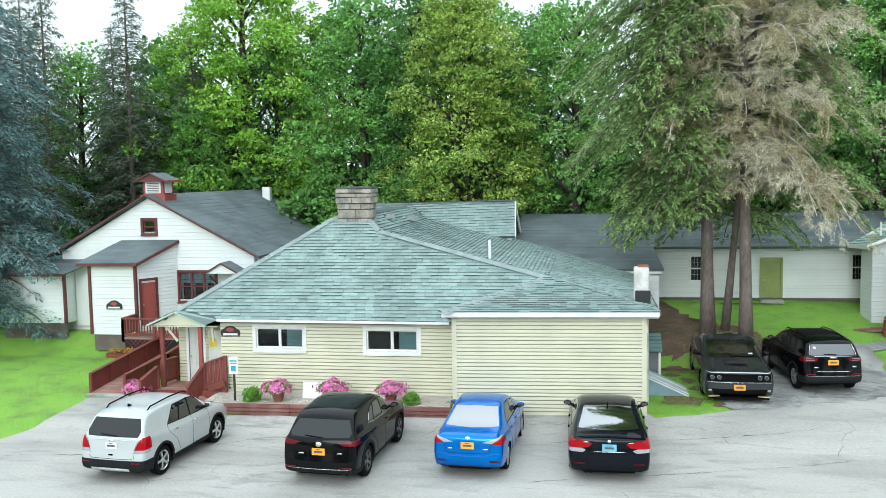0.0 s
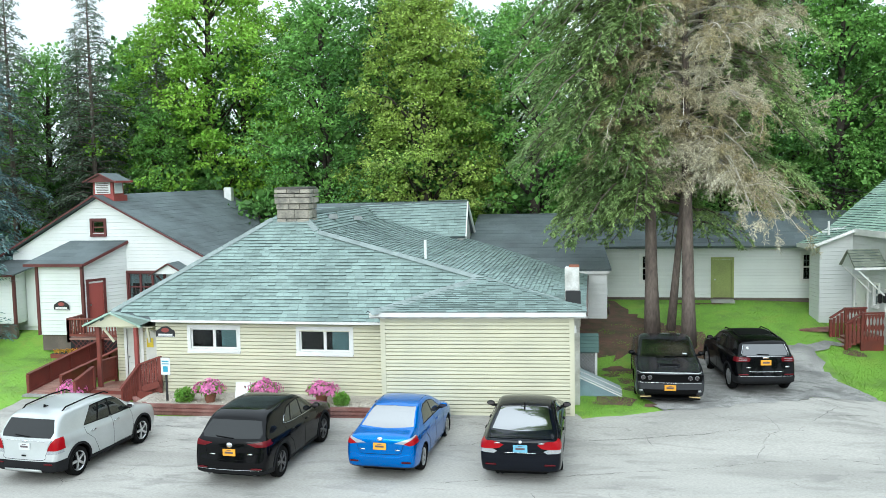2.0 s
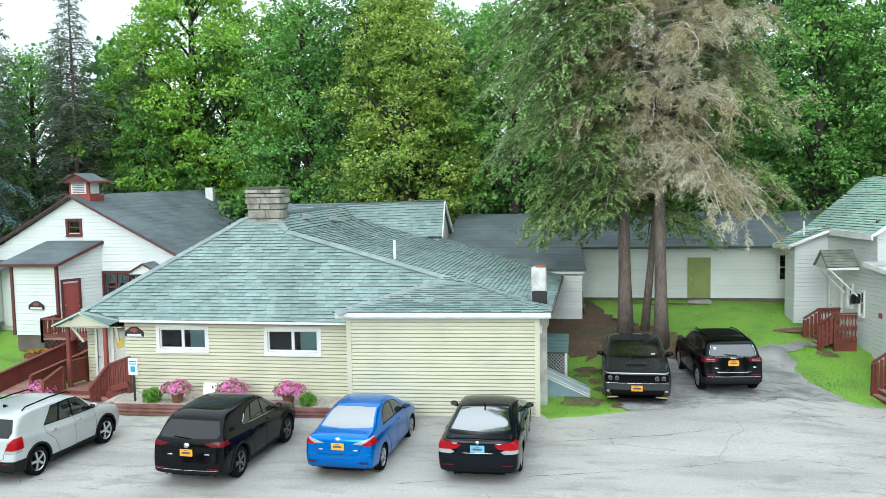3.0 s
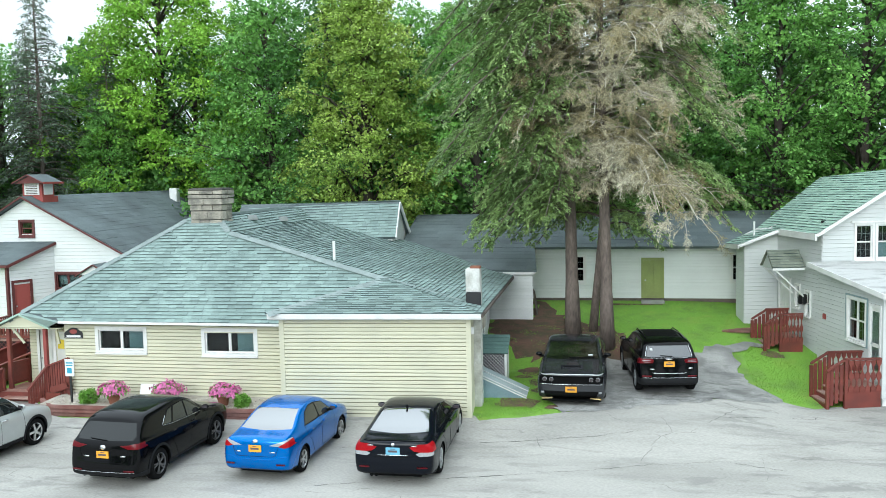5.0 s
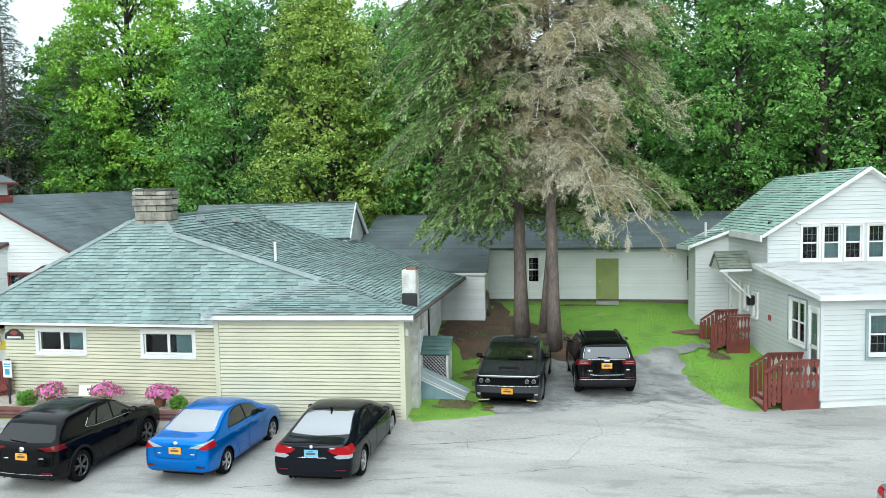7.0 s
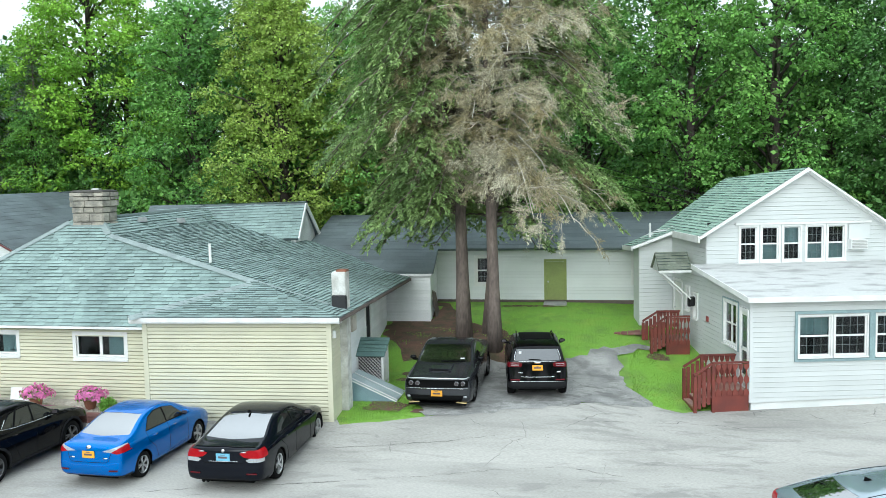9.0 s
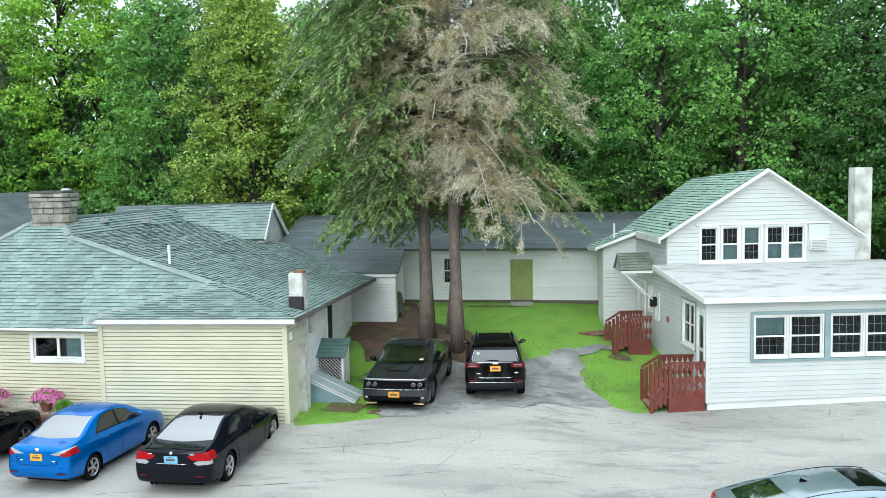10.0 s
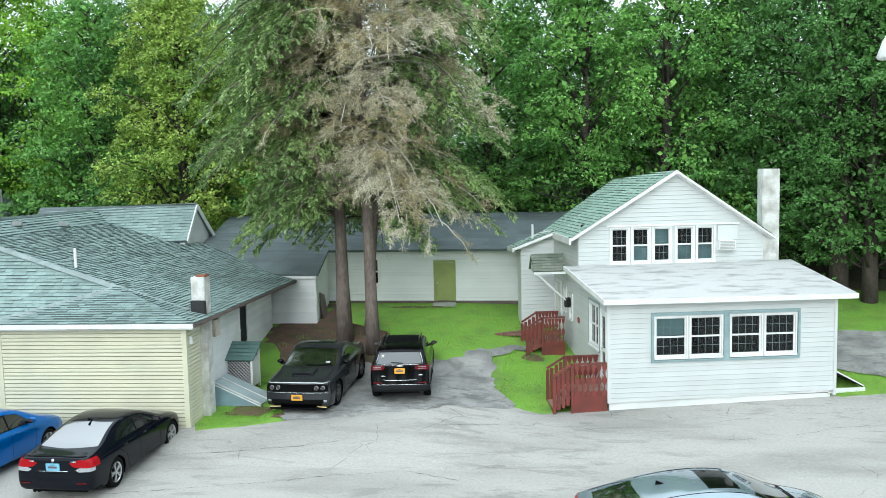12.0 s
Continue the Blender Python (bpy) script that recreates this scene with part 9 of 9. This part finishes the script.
def dead_tree(m, h, seed):
    """The bare grey tree: trunk, limbs that sag, branchlets and fine twigs in bundles."""
    rng = np.random.default_rng(seed)
    t = thing("dead_tree", m, "tall dead conifer with bare grey drooping twigs", "tree")
    bm = bmesh.new()
    ks = np.linspace(0, 1, 9)
    add_tube(bm, [Vector((-0.25 * k, 0.1 * k, h * k)) for k in ks], [0.235 * (1 - 0.8 * k) * (1.2 if k == 0 else 1) for k in ks], 12)
    part("trunk", bm, M["bark"], t, "grey brown fissured trunk", True)
    limbs = bmesh.new()
    pos, way, ln = [], [], []
    n_l, low = 112, 11
    down = np.array([0, 0, 1.0])
    for i in range(n_l + low):
        k = (i + rng.uniform()) / n_l if i < n_l else rng.uniform(0.02, 0.24)
        z = 5.8 + (h - 6.1) * k
        az = i * 2.39996 + rng.uniform(-0.7, 0.7) if i < n_l else rng.uniform(-1.1, 0.8)
        full = 5.4 * math.sin(math.pi * (0.2 + 0.7 * k)) ** 0.75 * (0.55 + 0.45 * abs(math.cos(az))) * (0.7 if math.cos(az) < 0 else 1.0)
        length = full * rng.uniform(0.5, 1.06) * (0.72 if k < 0.2 else 1.0)
        out = np.array([math.cos(az), math.sin(az), 0])
        lat = np.array([-out[1], out[0], 0])
        s = np.linspace(0, 1, 10)
        sag = min(rng.uniform(0.1, 0.6) * (1.25 - 0.6 * k), 0.38 if k < 0.2 else 1.0)
        if i >= n_l:
            length, sag = rng.uniform(2.8, 4.1), rng.uniform(0.6, 0.9)
        sag = min(sag, (z - 4.7) / length)
        kink = np.cumsum(rng.normal(0, 0.028, (10, 2)), 0) * length
        path = np.array([-0.25 * z / h, 0.1 * z / h, z]) + np.outer(s * length, out) + np.outer(0.12 * length * np.sin(2.5 * s) - sag * length * s ** 2.4 + kink[:, 0] * s, down) + np.outer(kink[:, 1] * s, lat)
        add_tube(limbs, [Vector(p) for p in path], list(0.036 * (1 - 0.85 * s) * (length / 4) ** 0.7 + 0.007), 4, cap=False)
        for q in range(6 + int(length * 1.3)):
            u = rng.uniform(0.15, 1.0) ** 0.8
            o = np.array([np.interp(u, s, path[:, c]) for c in range(3)])
            d = out * rng.uniform(0.1, 0.9) + lat * rng.choice((-1, 1)) * rng.uniform(0.4, 1.0) + down * rng.uniform(-0.4, 0.4)
            d /= np.linalg.norm(d)
            bl = rng.uniform(0.5, 1.3) * (0.45 + 0.12 * length)
            v = np.linspace(0, 1, 5)
            side = o + np.outer(v * bl, d) - np.outer(rng.uniform(0.1, 0.7) * bl * v ** 2, down) + rng.normal(0, 0.04, (5, 3)) * v[:, None]
            add_tube(limbs, [Vector(p) for p in side], list(0.014 * (1 - 0.7 * v) + 0.004), 3, cap=False)
            for j in range(7):
                w = rng.uniform(0.25, 1.0)
                o2 = np.array([np.interp(w, v, side[:, c]) for c in range(3)])
                d2 = d * 0.6 + rng.normal(0, 0.5, 3) - down * 0.3
                d2 /= np.linalg.norm(d2)
                tl = rng.uniform(0.2, 0.5)
                f = rng.uniform(0.0, 1.0, 36)
                c = o2 + np.outer(f * tl, d2) - np.outer(0.25 * tl * f ** 2, down)
                pos.append(c + rng.normal(0, 0.022, c.shape))
                way.append(d2 * 0.8 + rng.normal(0, 0.6, c.shape) - down * 0.25)
                ln.append(rng.uniform(0.06, 0.2, len(c)))
    tagged(part("limb_tangle", limbs, M["dead_limb"], t, "bare grey limbs"), kind="stuff")
    pos, way, ln = np.concatenate(pos), np.concatenate(way), np.concatenate(ln)
    tagged(leaf_mesh("twig_haze", pos, way, rng.normal(0, 1, pos.shape), ln, np.full(len(ln), 0.015), M["dead"], t), kind="stuff")
    return t


def at(x, y, rz=0.0, s=1.0, dz=-0.1):
    return Matrix.Translation((x, y, ground_z(x, y) + dz)) @ pose(0, 0, 0, 0, 0, rz) @ Matrix.Scale(s, 4)


def plant_trees():
    big = broadleaf("maple_tree", at(-21.2, 46.6, 0, 1.16), 14.4, 4.5, 0.8, L["maple"], "large bright green maple in full leaf", 1, 185, 330, 0.155)
    broadleaf("linden_tree", at(-7.6, 40.7), 13.4, 3.3, 2.2, L["olive"], "yellow green tree in flower behind the roof", 2, 150, 300, 0.135)
    dark = broadleaf("broadleaf_tree", at(-13.2, 43.2), 14.0, 3.7, 0.5, L["green"], "dense mid green tree at the wood's edge", 3, 110, 230, 0.165)
    deep = broadleaf("broadleaf_tree", at(9.6, 43.5), 14.0, 3.9, 0.8, L["deep"], "deep green tree at the wood's edge", 4, 100, 225, 0.15)
    tall = broadleaf("broadleaf_tree", at(19.6, 41.4), 15.0, 4.0, 2.6, L["deep"], "tall deep green tree with a bare lower trunk", 6, 100, 240, 0.145)
    ash = broadleaf("broadleaf_tree", at(14.4, 41.0), 14.5, 3.4, 1.6, L["green"], "light green tree with a leafy upright crown", 9, 100, 240, 0.155)
    broadleaf("broadleaf_tree", at(26.2, 33.8), 15.0, 5.0, 4.6, L["green"], "spreading tree with leafy boughs over the side drive", 7, 120, 270, 0.155)
    for x, y, k in ((20.7, 37.4, 1.0), (21.6, 36.6, 0.8)):
        copy_thing(tall, at(x, y, 40 * x, k))
    rng = random.Random(8)
    front = [(dark, -2.6, 42.5, 0.93), (dark, 6.5, 43.5, 1.0), (deep, 17.2, 43.0, 1.05), (tall, 23.4, 40.2, 0.95), (tall, 28.4, 41.0, 1.05), (ash, 11.0, 41.2, 0.9),
             (dark, -22.6, 43.5, 0.6), (deep, -4.2, 46.5, 0.92), (dark, -7.0, 47.0, 0.95), (deep, -26.5, 47.0, 0.72), (dark, -31.0, 46.0, 0.85), (tall, 24.6, 37.4, 0.9), (deep, 3.0, 44.0, 0.72), (deep, -10.4, 43.5, 1.02), (deep, 25.5, 44.5, 1.1), (deep, -19.6, 47.5, 0.86), (dark, -24.2, 47.5, 0.74)]
    for src, x, y, s in front:
        copy_thing(src, at(x, y, rng.uniform(0, 360), s))
    far = broadleaf("broadleaf_tree", at(-28.5, 51.0, 40, 0.8), 15.5, 4.5, 0.8, L["deep"], "deep green tree far back in the woods", 14, 75, 72, 0.33)
    for x in range(-35, 42, 6):
        s = 0.72 if x < -20 else 0.72 if -2 < x < 5 else 1.0
        if not -8 < x < -2:
            copy_thing(far, at(x + rng.uniform(-1.2, 1.2), 50 + rng.uniform(-2, 3), rng.uniform(0, 360), s * rng.uniform(0.95, 1.1)))
    for x in range(-44, 54, 7):
        copy_thing(far, at(x + rng.uniform(-1.2, 1.2), 60 + rng.uniform(-2, 2), rng.uniform(0, 360), 0.62 if x < -20 or -3 < x < 6 else 0.9))
    # woods on the other side of the road, seen in the windows and paint of the cars
    for x in range(-40, 54, 8):
        copy_thing(far, at(x + rng.uniform(-2, 2), -38 + rng.uniform(-4, 3), rng.uniform(0, 360), rng.uniform(0.9, 1.15)))
    under = broadleaf("understory_shrub", at(-16, 41.2), 4.2, 2.2, 0.1, L["deep"], "dark green shrubs under the woods", 5, 22, 90, 0.22, "shrub")
    for x in (-30, -26.5, -23, -19.8, -12.8, -9.6, -2.0, 1.4, 4.6, 8, 11.4, 14.6, 18.2, 24.2, 27.6, 31):
        y = 44.6 + rng.uniform(-0.6, 1.5) if x < 16 else 47.5
        copy_thing(under, at(x, y, rng.uniform(0, 360), rng.uniform(0.85, 1.3)))
    # conifers at the side of the white gabled building
    conifer("blue_spruce", at(-26.35, 30.7), 17.5, 0.9, lambda k: 3.5 * (1 - k) ** 0.5 + 0.2, L["spruce"], "tall blue spruce with dense drooping boughs", 11, 230, 470, 0.2, 0.3, 0.12, 0.3)
    conifer("blue_spruce", at(-29.0, 35.0), 19.0, 1.0, lambda k: 4.4 * (1 - k) ** 0.7 + 0.2, L["spruce"], "tall blue spruce with dense drooping boughs", 12, 190, 300, 0.24, 0.3, 0.12, 0.3)
    pine = conifer("pine_tree", at(-25.6, 42.0), 15.5, 2.5, lambda k: 2.7 * (1 - k) ** 0.75 + 0.12, L["pine"], "thin grey green conifer with sparse boughs", 13, 120, 250, 0.22, 0.25, 0.15, 0.17)
    for x, y, s in ((-23.2, 44.5, 0.8), (-27.6, 44.0, 0.85), (-30.0, 41.5, 1.0), (-33, 44, 1.0)):
        copy_thing(pine, at(x, y, rng.uniform(0, 360), s))
    # the stand of three tall trunks on the lawn
    hem = lambda k: 5.2 * math.sin(math.pi * (0.16 + 0.78 * k)) ** 0.7
    conifer("hemlock_tree", at(2.28, 31.6), 15.5, 4.5, hem, L["hemlock"], "tall green hemlock with drooping feathery boughs", 21, 165, 900, 0.145, 0.5, 0.16, 0.25, (-0.2, 0.2), (1.6, 4.6), thin=0.34, flat=0.35)
    conifer("hemlock_tree", at(2.97, 32.25), 18.0, 3.9, lambda k: 4.4 * math.sin(math.pi * (0.26 + 0.68 * k)) ** 0.7, L["hemlock"], "leaning green hemlock behind the dead tree", 22, 150, 760, 0.145, 0.5, 0.16, 0.13, (1.6, 0.2), (-1.0, 3.2), thin=0.36, flat=0.35)
    dead_tree(at(3.48, 30.85), 15.5, 23)


plant_trees()
